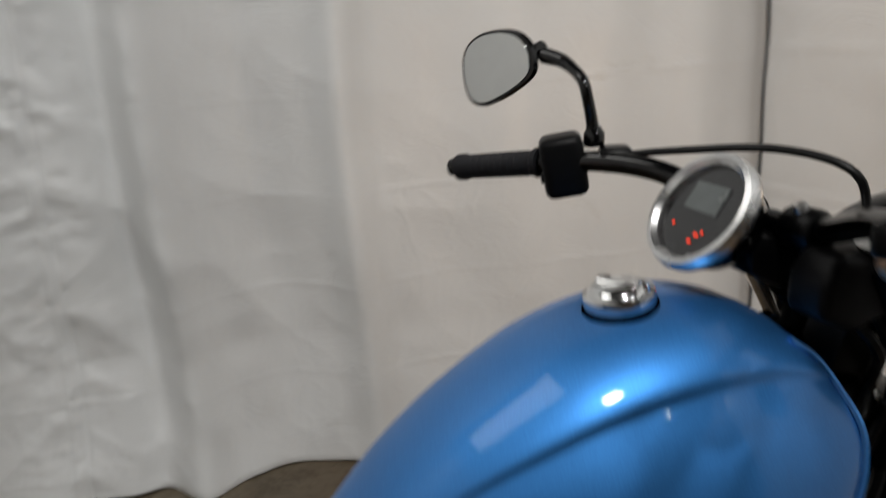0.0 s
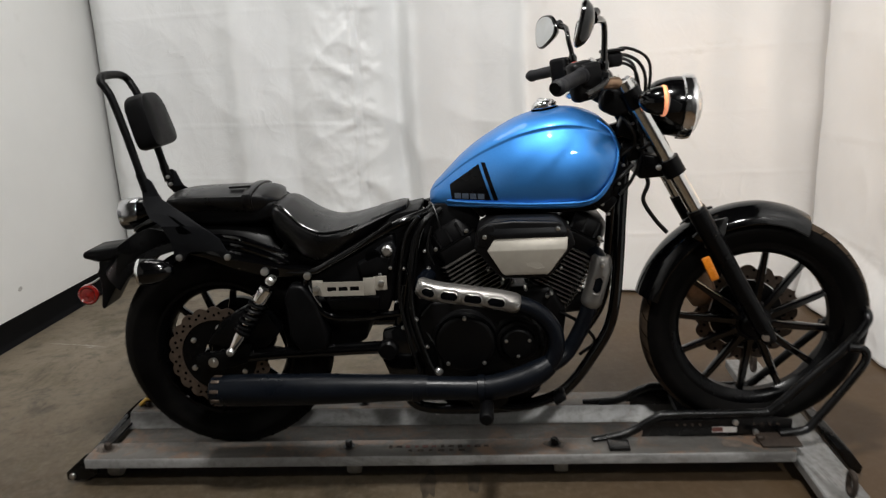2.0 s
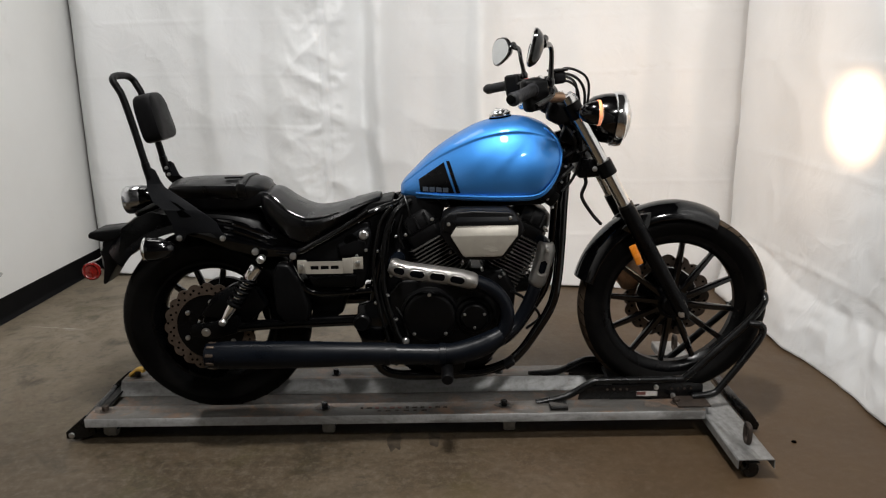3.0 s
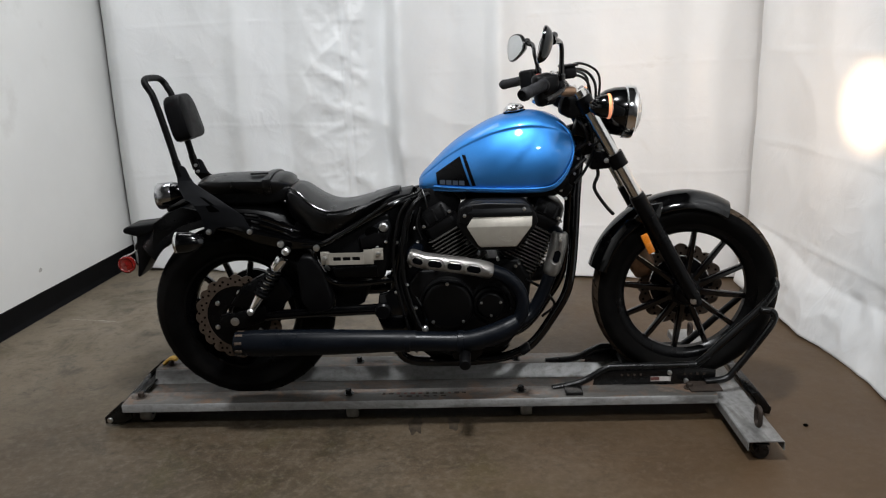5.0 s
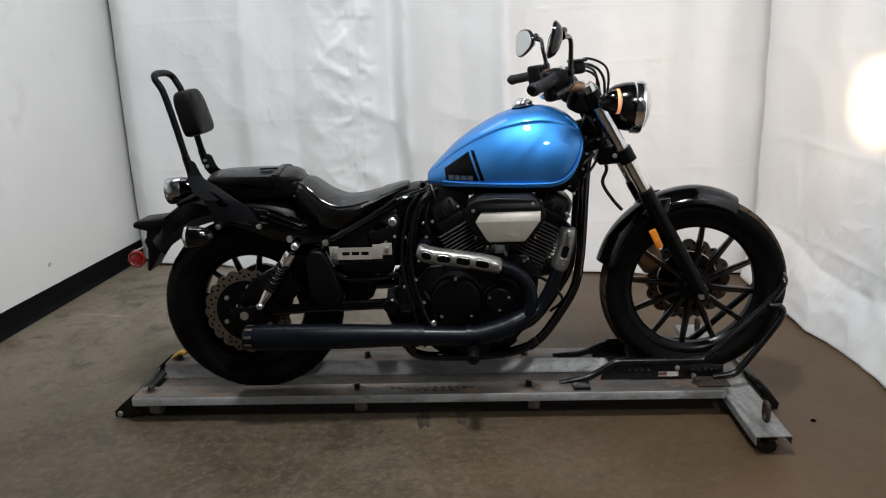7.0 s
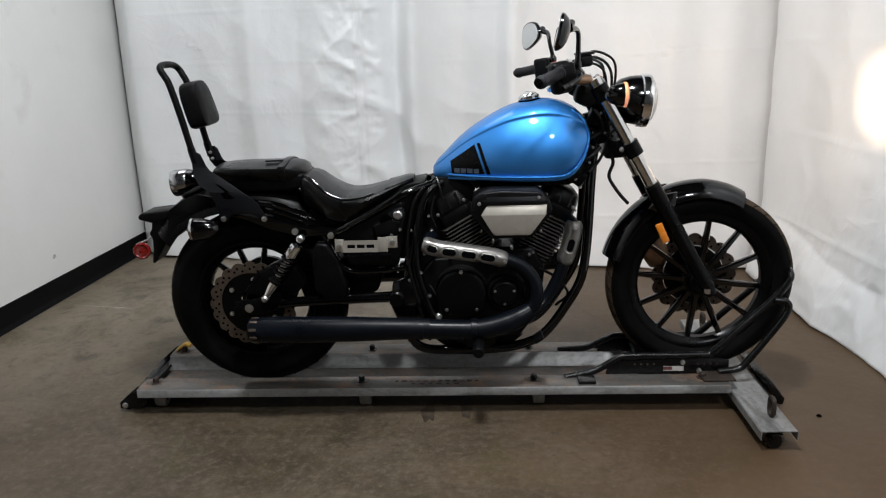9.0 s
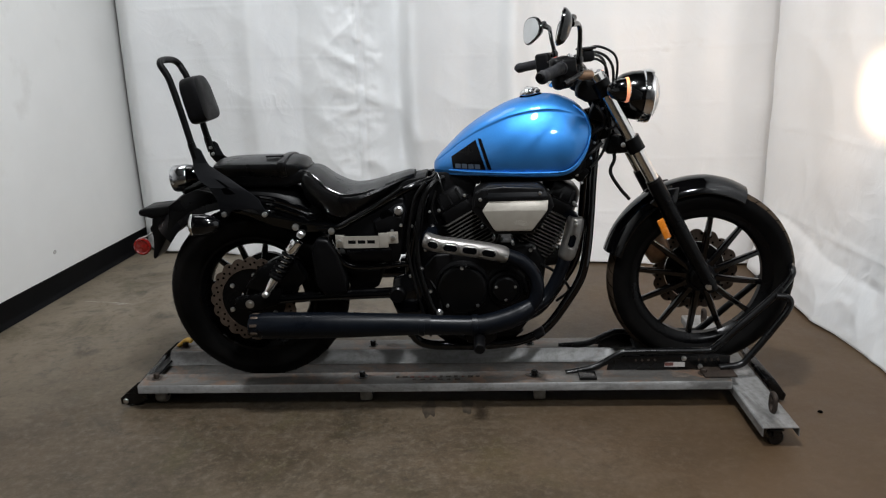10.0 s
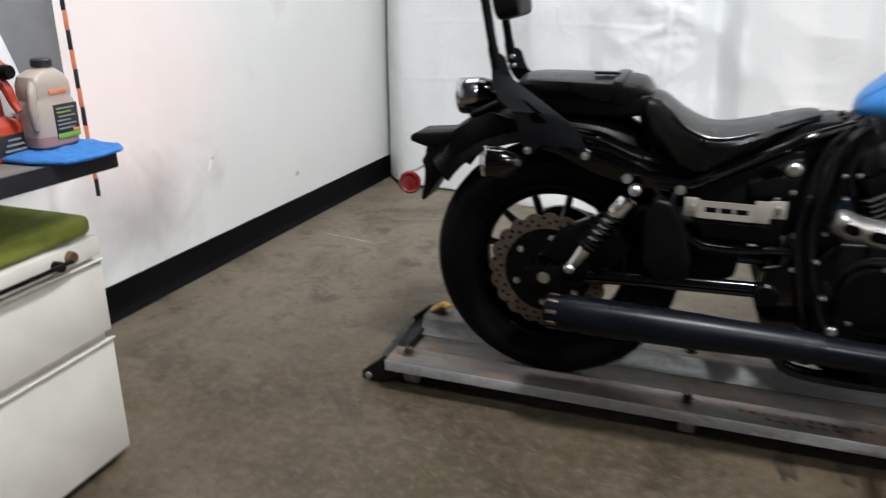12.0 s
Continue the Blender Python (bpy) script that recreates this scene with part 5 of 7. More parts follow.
part("ignition_lock", lathe([(0, -0.012), (0.010, -0.012), (0.015, -0.008), (0.017, 0.01), (0, 0.01)], (0.530, -0.138, 0.699), "y", 24), M_STEEL, sc, "key lock barrel")
part("cover_ear", slab([(0.452, 0.664), (0.480, 0.690), (0.520, 0.717), (0.545, 0.724), (0.555, 0.700), (0.545, 0.655), (0.532, 0.640), (0.500, 0.648)], -0.136, -0.118, 0.006, 3), M_LID, sc, "dark grey plastic lock surround")
part("lock_recess", lathe([(0, -0.002), (0.020, -0.002), (0.024, 0.002), (0.024, 0.006), (0, 0.006)], (0.490, -0.1375, 0.677), "y", 28), M_DARK, sc)
for x, z in ((0.535, 0.648), (0.505, 0.630)):
    part("cover_bolt", bolt_head((x, -0.138, z), 0.0055, (0, -1, 0), 0.004), M_STEEL, sc)
part("cover_panel", slab([(0.345, 0.560), (0.50, 0.565), (0.495, 0.525), (0.36, 0.525)], -0.136, -0.12, 0.005), M_SATIN, sc)


part("battery_box", slab([(0.545, 0.31), (0.548, 0.55), (0.575, 0.66), (0.610, 0.76), (0.665, 0.812), (0.80, 0.82), (0.76, 0.66), (0.70, 0.56), (0.66, 0.50), (0.64, 0.31)], -0.085, 0.085, 0.006), M_MATTE, bike, "matte black battery box behind the frame tube")
part("swing_arm_bridge", slab([(0.295, 0.535), (0.40, 0.540), (0.455, 0.500), (0.445, 0.420), (0.385, 0.385), (0.335, 0.385), (0.345, 0.45)], -0.088, 0.088, 0.008), M_MATTE, bike, "matte black swing arm bridge and splash guard")
part("inner_fender", slab([(0.195, 0.645), (0.225, 0.715), (0.32, 0.700), (0.42, 0.735), (0.56, 0.790), (0.62, 0.800), (0.60, 0.70), (0.56, 0.53), (0.40, 0.53), (0.30, 0.60)], -0.082, 0.082, 0.006), M_MATTE, bike, "matte black inner fender under the saddle")
part("tank_tunnel", slab([(0.66, 0.800), (0.72, 0.822), (1.10, 0.822), (1.13, 0.86), (1.17, 0.90), (1.165, 0.80), (1.10, 0.775), (0.76, 0.770)], -0.075, 0.075, 0.006), M_MATTE, bike, "matte black wiring tray under the tank")
for i, (x, y, z, r) in enumerate(((0.842, -0.112, 0.809, 0.007), (0.875, -0.118, 0.812, 0.005), (0.915, -0.110, 0.808, 0.008), (0.940, -0.118, 0.814, 0.005), (0.975, -0.115, 0.811, 0.006), (1.045, -0.112, 0.815, 0.006), (1.118, -0.100, 0.800, 0.006), (1.135, -0.095, 0.770, 0.005), (0.632, -0.128, 0.690, 0.005), (0.640, -0.130, 0.640, 0.006), (0.612, -0.132, 0.560, 0.005), (0.638, -0.128, 0.515, 0.007), (0.570, -0.122, 0.640, 0.005), (0.552, -0.122, 0.545, 0.006), (0.560, -0.135, 0.470, 0.006), (0.590, -0.142, 0.300, 0.007), (0.545, -0.136, 0.265, 0.006), (0.668, -0.150, 0.302, 0.006), (0.700, -0.148, 0.556, 0.006), (0.955, -0.148, 0.500, 0.005), (0.965, -0.140, 0.555, 0.006), (0.835, -0.150, 0.560, 0.005))):
    part("small_bolt", bolt_head((x, y, z), r, (0.25 * math.sin(i * 2.1), -1, 0.3 * math.cos(i * 1.7)), 0.006), M_STEEL, bike)
for line, r in (([(0.545, -0.13, 0.775), (0.50, -0.135, 0.745), (0.43, -0.14, 0.70), (0.36, -0.145, 0.665)], 0.0045), ([(0.622, -0.135, 0.79), (0.585, -0.135, 0.74), (0.566, -0.138, 0.66), (0.556, -0.14, 0.56), (0.575, -0.145, 0.44), (0.602, -0.15, 0.33)], 0.0055), ([(0.655, -0.13, 0.76), (0.64, -0.135, 0.70), (0.655, -0.13, 0.65)], 0.004), ([(0.61, -0.13, 0.48), (0.655, -0.15, 0.40), (0.66, -0.16, 0.32), (0.62, -0.155, 0.26)], 0.006)):
    part("loom", tube(line, r, 8, 5), M_HOSE, bike, "black wiring loom")


def slotted_plate(x0, x1, z0, z1, y, thick, slots, hh):
    """A flat bracket with slots right through it."""
    mid = (z0 + z1) / 2
    cuts = [x0] + [v for c, w in slots for v in (c - w, c + w)] + [x1]
    strips = [slab([(x0, z0), (x1, z0), (x1, mid - hh), (x0, mid - hh)], y, y + thick, 0), slab([(x0, mid + hh), (x1, mid + hh), (x1, z1), (x0, z1)], y, y + thick, 0)]
    for a, b in zip(cuts[::2], cuts[1::2]):
        strips.append(slab([(a, mid - hh), (b, mid - hh), (b, mid + hh), (a, mid + hh)], y, y + thick, 0))
    return joined(*strips)


br = part("slotted_bracket", slotted_plate(0.345, 0.462, 0.580, 0.620, -0.168, 0.004, [(0.372, 0.013), (0.404, 0.013), (0.436, 0.013)], 0.0065), M_ALU, bike, "bare aluminium slotted bracket")
part("bracket_end", joined(box(0.334, -0.158, 0.600, 0.026, 0.004, 0.040, 0.001, turn=(0, 0, -35)), box(0.330, -0.152, 0.600, 0.030, 0.004, 0.044, 0.001)), M_ALU, br)
part("bracket_end", joined(box(0.478, -0.166, 0.605, 0.032, 0.004, 0.050, 0.001, turn=(0, 0, 0)), box(0.508, -0.160, 0.612, 0.036, 0.004, 0.040, 0.001, turn=(0, 0, 8))), M_ALU, br)
for x, z in ((0.328, 0.602), (0.510, 0.613)):
    part("bracket_bolt", bolt_head((x, -0.166, z), 0.008, (0, -1, 0), 0.005), M_STEEL, br)
part("caliper_guard", slab([(0.247, 0.610), (0.288, 0.605), (0.319, 0.555), (0.345, 0.464), (0.338, 0.414), (0.268, 0.400), (0.233, 0.447), (0.228, 0.567)], -0.150, -0.10, 0.012, 3), M_MATTE, bike, "matte black plastic chain-side guard")
peg = part("foot_peg", tube([(0.79, -0.12, 0.285), (0.79, -0.20, 0.284), (0.79, -0.30, 0.284)], [0.012, 0.014, 0.014], 14, 1), M_STEEL, bike, "rubber covered foot peg")
part("peg_rubber", lathe([(0, -0.052), (0.015, -0.052), (0.019, -0.046), (0.019, 0.042), (0.014, 0.046), (0, 0.046)], (0.79, -0.285, 0.284), "y", 28), M_MATTE, peg)
again(peg, FLIP)
bp = part("brake_pedal", tube([(0.70, -0.15, 0.27), (0.78, -0.17, 0.245), (0.90, -0.18, 0.24), (0.985, -0.19, 0.275)], 0.008, 10, 4), M_SATIN, bike, "black brake pedal")
part("pedal_pad", box(0.99, -0.205, 0.285, 0.035, 0.06, 0.016, 0.005, turn=(0, -35, 0)), M_MATTE, bp)
part("peg_bracket", slab([(0.735, 0.300), (0.850, 0.305), (0.848, 0.255), (0.82, 0.238), (0.75, 0.240)], -0.185, -0.10, 0.006), M_SATIN, bike, "black foot peg bracket")
part("side_stand", tube([(0.62, 0.13, 0.21), (0.45, 0.15, 0.185), (0.32, 0.16, 0.18)], 0.011, 10, 3), M_GLOSS, bike, "folded black side stand")

# ---- fork and front end ----
FTOP, FLOW = Vector((1.169, 0, 1.125)), Vector((1.571, 0, 0.414))


def on_fork(z, y):
    u = (z - FTOP.z) / (FLOW.z - FTOP.z)
    p = FTOP + (FLOW - FTOP) * u
    return Vector((p.x, y, z))


for y in (-0.103, 0.103):
    leg = part("fork_tube", tube([on_fork(1.12, y), on_fork(0.73, y)], 0.0207, 24, 1), M_FORK, bike, "polished chrome fork tube")
    part("fork_slider", tube([on_fork(0.768, y), on_fork(0.765, y), on_fork(0.70, y), on_fork(0.60, y), on_fork(0.47, y), on_fork(0.414, y), on_fork(0.392, y)], [0.0245, 0.0262, 0.0262, 0.0255, 0.024, 0.0235, 0.018], 20, 2), M_SATIN, leg, "black fork slider")
    part("dust_seal", tube([on_fork(0.768, y), on_fork(0.778, y)], 0.0255, 20, 1), M_HOSE, leg)
    part("fork_lug", box(on_fork(0.79, y).x + 0.028, y, 0.772, 0.010, 0.014, 0.062, 0.003, turn=(0, -28, 0)), M_SATIN, leg)
    part("triple_sleeve", tube([on_fork(0.916, y), on_fork(0.874, y)], 0.0285, 24, 1), M_SATIN, leg)
    part("triple_sleeve", tube([on_fork(1.10, y), on_fork(1.055, y)], 0.028, 24, 1), M_SATIN, leg)
    part("pinch_bolt", bolt_head(on_fork(0.905, y) + Vector((-0.030, -0.012 if y < 0 else 0.012, -0.01)), 0.008, (-0.4, -1, 0), 0.005), M_STEEL, leg)
yoke = part("lower_yoke", slab([(1.225, 0.930), (1.320, 0.910), (1.310, 0.868), (1.215, 0.862)], -0.10, 0.10, 0.008), M_SATIN, bike, "black lower triple clamp")
part("upper_yoke", slab([(1.165, 1.098), (1.245, 1.085), (1.24, 1.055), (1.17, 1.068)], -0.115, 0.115, 0.010, 3), M_SATIN, yoke)
part("amber_reflector", box(1.401, -0.137, 0.619, 0.024, 0.012, 0.070, 0.004, turn=(0, -25, 0)), M_AMBER, bike, "amber side reflector")
part("amber_reflector", box(1.401, 0.137, 0.619, 0.024, 0.012, 0.070, 0.004, turn=(0, -25, 0)), M_AMBER, bike, "amber side reflector")
ffd = part("front_fender", fender_bm(FA, [(163, 0.353), (150, 0.358), (130, 0.362), (110, 0.362), (90, 0.360), (76, 0.352), (67, 0.344)], 0.068, 0.050), M_GLOSS, bike, "gloss black front fender")
fender_stay = part("fender_stay", slab([(1.365, 0.690), (1.405, 0.735), (1.46, 0.745), (1.455, 0.70), (1.42, 0.66)], -0.082, -0.068, 0.005), M_GLOSS, ffd)
again(fender_stay, Matrix.Translation((0, 0.150, 0)))
for x, z in ((1.385, 0.715), (1.405, 0.668)):
    part("stay_bolt", bolt_head((x, -0.086, z), 0.007, (0, -1, 0), 0.004), M_STEEL, ffd)
part("front_caliper", slab([(1.385, 0.545), (1.445, 0.565), (1.475, 0.50), (1.455, 0.445), (1.41, 0.44), (1.38, 0.49)], 0.045, 0.125, 0.012, 3), M_COPPER, bike, "brown-stained front brake caliper")

# headlight
HC, HW = Vector((1.314, 0, 1.043)), Vector((1, 0, -0.09)).normalized()
hl = part("headlight", lathe([(0, -0.085), (0.022, -0.083), (0.046, -0.070), (0.066, -0.045), (0.077, -0.015), (0.081, 0.012), (0.081, 0.035)], HC, HW, 56), M_GLOSS, bike, "round gloss black headlight with a chrome rim, lit")
part("rim", lathe([(0.080, 0.018), (0.0875, 0.022), (0.0895, 0.036), (0.0875, 0.050), (0.080, 0.055), (0.076, 0.050)], HC, HW, 64), M_CHROME, hl, "chrome headlight rim")
part("lens", lathe([(0.078, 0.050), (0.070, 0.062), (0.045, 0.074), (0.0, 0.079)], HC, HW, 56), M_CLEAR, hl, "ribbed clear lens")
for k in (-1, 1):
    part("headlight_bracket", slab([(1.235, 1.075), (1.275, 1.085), (1.325, 1.055), (1.32, 1.035), (1.27, 1.03), (1.235, 1.045)], k * 0.088 - 0.004, k * 0.088 + 0.004, 0.002), M_SATIN, hl)
part("signal_bar", tube([(1.198, -0.235, 1.078), (1.215, -0.10, 1.074), (1.215, 0.10, 1.074), (1.198, 0.235, 1.078)], 0.0095, 10, 4), M_GLOSS, hl)

# handlebar and controls
bar = part("handlebar", tube([(0.950, 0.418, 1.123), (0.990, 0.345, 1.134), (1.030, 0.268, 1.144), (1.072, 0.200, 1.150), (1.108, 0.140, 1.144), (1.135, 0.085, 1.124), (1.145, 0.045, 1.113), (1.146, 0.0, 1.112), (1.147, -0.045, 1.113), (1.140, -0.085, 1.124), (1.118, -0.145, 1.146), (1.085, -0.212, 1.155), (1.047, -0.286, 1.151), (1.007, -0.365, 1.142), (0.968, -0.438, 1.131)], 0.0127, 16, 5), M_GLOSS, bike, "black drag handlebar")
GRIP = (Vector((0.944, 0.432, 1.120)) - Vector((1.030, 0.268, 1.144))).normalized()
for s in (1, -1):
    g = Vector((GRIP.x, GRIP.y * s, GRIP.z))
    a = Vector((1.024, 0.282, 1.142)) if s > 0 else Vector((1.041, -0.302, 1.149))
    part("grip", lathe([(0, 0.150), (0.013, 0.149), (0.0185, 0.143), (0.0190, 0.132), (0.0168, 0.126), (0.0165, 0.008), (0.0195, 0.004), (0.0195, -0.004), (0, -0.004)], a, g, 28), M_GRIP, bar, "ribbed black rubber grip")
    for k in range(9):
        part("grip_rib", lathe([(0.0162, -0.0022), (0.0172, -0.0015), (0.0172, 0.0015), (0.0162, 0.0022)], a + g * (0.022 + 0.011 * k), g, 24), M_GRIP, bar)
    wide, tall = (0.062, 0.076) if s > 0 else (0.050, 0.058)
    sw = part("switch_housing", box(a.x + 0.018, a.y - 0.030 * s, a.z + 0.000, 0.054, wide, tall, 0.011, 3, turn=(0, -8, -24 * s)), M_MATTE, bar, "black switch housing")
    part("switch_button", box(a.x - 0.008, a.y - 0.028 * s, a.z + 0.014, 0.010, 0.022, 0.012, 0.003, turn=(0, -8, -24 * s)), M_SATIN, sw)
    part("switch_button", box(a.x - 0.008, a.y - 0.030 * s, a.z - 0.014, 0.010, 0.016, 0.014, 0.003, turn=(0, -8, -24 * s)), M_SATIN, sw)
    part("lever", tube([(1.085, 0.20 * s, 1.150), (1.105, 0.25 * s, 1.142), (1.085, 0.335 * s, 1.128), (1.035, 0.44 * s, 1.112)], [0.010, 0.009, 0.007, 0.0075], 10, 5, flat=1.0), M_SATIN, bar, "black control lever")
    part("lever_perch", box(1.088, 0.205 * s, 1.152, 0.040, 0.045, 0.030, 0.008, 3, turn=(0, 0, -24 * s)), M_SATIN, bar)
part("kill_switch", box(1.032, -0.245, 1.176, 0.015, 0.012, 0.008, 0.003, turn=(0, -10, 24)), M_REDSW, bar, "red kill switch")
for s in (1, -1):
    part("bar_riser", joined(tube([(1.165, 0.045 * s, 1.085), (1.147, 0.045 * s, 1.118)], 0.017, 16, 1), lathe([(0, -0.022), (0.018, -0.020), (0.021, -0.014), (0.021, 0.014), (0.018, 0.020), (0, 0.022)], (1.146, 0.045 * s, 1.115), "y", 24)), M_SATIN, bar, "black riser clamp")
    part("riser_bolt", bolt_head((1.138, 0.045 * s, 1.136), 0.007, (-0.3, 0, 1), 0.005), M_STEEL, bar)
part("throttle_housing", box(1.046, -0.272, 1.135, 0.062, 0.042, 0.094, 0.014, 3, turn=(0, -10, 24)), M_MATTE, bar, "black throttle housing")
res = part("brake_reservoir", box(1.125, -0.205, 1.180, 0.044, 0.042, 0.036, 0.010, 3, turn=(0, -4, 24)), M_MATTE, bike, "black brake fluid reservoir")
part("reservoir_lid", box(1.125, -0.205, 1.2010, 0.048, 0.046, 0.008, 0.004, 3, turn=(0, -4, 24)), M_SATIN, res)
# a chrome part: the brown it mirrors is given as its own colour
part("master_cylinder", tube([(1.104, -0.185, 1.121), (1.112, -0.175, 1.121), (1.146, -0.155, 1.121), (1.153, -0.150, 1.121)], [0.009, 0.0155, 0.0155, 0.009], 16, 3), M_COPPER, res, "master cylinder, its brown reflection put into the colour")


def mirror(s):
    if s > 0:
        line = [(1.074, 0.232, 1.165), (1.071, 0.232, 1.195), (1.062, 0.228, 1.228), (1.060, 0.234, 1.244), (1.060, 0.256, 1.256), (1.058, 0.286, 1.267), (1.046, 0.312, 1.274)]
    else:
        line = [(1.098, -0.258, 1.160), (1.099, -0.262, 1.205), (1.099, -0.266, 1.236), (1.097, -0.272, 1.258), (1.090, -0.288, 1.270), (1.078, -0.322, 1.273), (1.062, -0.360, 1.272)]
    stem = part("mirror", tube(line, [0.010, 0.0075, 0.007, 0.007, 0.0075, 0.009, 0.0105], 12, 5), M_GLOSS, bike, "black teardrop mirror on a bent stem")
    part("stem_nut", lathe([(0.0, 0.0), (0.012, 0.0), (0.013, 0.004), (0.013, 0.016), (0.008, 0.024), (0, 0.024)], line[0], "z", 16), M_GLOSS, stem)
    half_w, half_h = (0.067, 0.046) if s > 0 else (0.052, 0.048)
    n = 44
    c = Vector((1.004, 0.368, 1.262)) if s > 0 else Vector((1.028, -0.402, 1.268))
    face = Vector((-1.0, -0.43 if s > 0 else 0.05, 0.03 if s > 0 else 0.22)).normalized()
    uy = Vector((0, 0, 1)).cross(face).normalized() * (1 if s > 0 else 1)
    if uy.y * s < 0:
        uy = -uy
    uz = face.cross(uy).normalized()
    if uz.z < 0:
        uz = -uz

    def outline(scale, depth):
        ring = []
        for k in range(n):
            a = 2 * math.pi * k / n
            ca, sa = math.cos(a), math.sin(a)
            u = half_w * math.copysign(abs(ca) ** 0.86, ca)
            v = half_h * math.copysign(abs(sa) ** 0.86, sa)
            v += -0.20 * u * (0.45 if sa < 0 else 0.0) * abs(sa) - 0.010 * (u / 0.066) * (1 if sa < 0 else 0) * abs(sa)
            v *= 1.0 + 0.22 * (u / 0.066) * (-1 if sa > 0 else 1) * (0.3 if sa > 0 else 0.9)
            ring.append(c + uy * u * scale + uz * v * scale + face * depth)
        return ring
    part("mirror_shell", add_loft(bmesh.new(), [outline(0.93, 0.004), outline(1.0, 0.003), outline(1.03, -0.003), outline(0.98, -0.008), outline(0.82, -0.018), outline(0.5, -0.026), outline(0.15, -0.030)]), M_GLOSS, stem, "gloss black mirror shell")
    part("mirror_glass", add_loft(bmesh.new(), [outline(0.92, 0.0035), outline(0.915, 0.0055), outline(0.3, 0.006)]), M_MIRROR, stem, "mirror glass")
    part("mirror_ball", tube([c + Vector((0.030, -0.030 * s, 0.012)), c + Vector((0.04, -0.055 * s, 0.020))], 0.011, 12, 1), M_GLOSS, stem)
    return stem


mirror(1)
mirror(-1)

# gauge
GC = Vector((1.080, 0.014, 1.123))
GW = Vector((-0.80, -0.04, 0.58)).normalized()
GU = (Vector((0, -1, 0)) - GW * GW.dot(Vector((0, -1, 0)))).normalized()
GV = GW.cross(GU).normalized()
if GV.z < 0:
    GV = -GV
ga = part("gauge", lathe([(0, -0.046), (0.030, -0.044), (0.046, -0.030), (0.054, -0.010), (0.056, 0.0), (0.0555, 0.004)], GC, GW, 56), M_GLOSS, bike, "round digital gauge in a black cup with a chrome ring")
M_RING = pbr("satin_chrome_ring", (0.80, 0.80, 0.80), 0.24, 1.0, 0.04, 40, 0.01, rough_var=0.05)
part("gauge_ring", lathe([(0.0565, -0.004), (0.0625, 0.002), (0.0640, 0.010), (0.0610, 0.0175), (0.0555, 0.0185), (0.0505, 0.014), (0.0495, 0.009)], GC, GW, 64), M_RING, ga, "polished chrome ring")
part("gauge_face", lathe([(0.053, 0.0085), (0, 0.0095)], GC, GW, 56), M_FACE, ga, "dark gauge glass")


def on_gauge(u, v, su, sv, lift):
    bm = bmesh.new()
    ring = []
    for du, dv in ((-1, -1), (1, -1), (1, 1), (-1, 1)):
        ring.append(GC + GU * (u + du * su) + GV * (v + dv * sv))
    add_loft(bm, [[p + GW * lift for p in ring], [p + GW * (lift + 0.0008) for p in ring]])
    return bm


part("display", on_gauge(-0.002, 0.014, 0.024, 0.015, 0.0097), M_LCD, ga, "grey display")
for u, v, su in ((-0.026, -0.020, 0.002), (0.012, -0.024, 0.004), (0.008, -0.032, 0.003), (0.018, -0.020, 0.002)):
    part("indicator", on_gauge(u, v, su * 0.75, 0.0017, 0.0097), M_REDLED, ga, "lit red indicator")
part("gauge_bracket", slab([(1.10, 1.11), (1.17, 1.10), (1.19, 1.06), (1.14, 1.05), (1.10, 1.07)], -0.03, 0.03, 0.008), M_SATIN, ga)

part("wiring_cover", slab([(1.128, 1.108), (1.165, 1.104), (1.202, 1.090), (1.212, 1.050), (1.149, 1.030), (1.110, 1.050), (1.112, 1.085)], -0.110, -0.060, 0.010, 3), M_MATTE, bike, "black plastic wiring cover below the handlebar")
part("cable_ferrule", tube([(1.184, -0.06, 1.126), (1.196, -0.055, 1.118), (1.212, -0.05, 1.106)], [0.009, 0.011, 0.008], 14, 3), M_DCHROME, bike, "chrome cable ferrule")
part("cover_screw", bolt_head((1.176, -0.112, 1.078), 0.008, (0, -1, 0), 0.004), M_STEEL, bike)
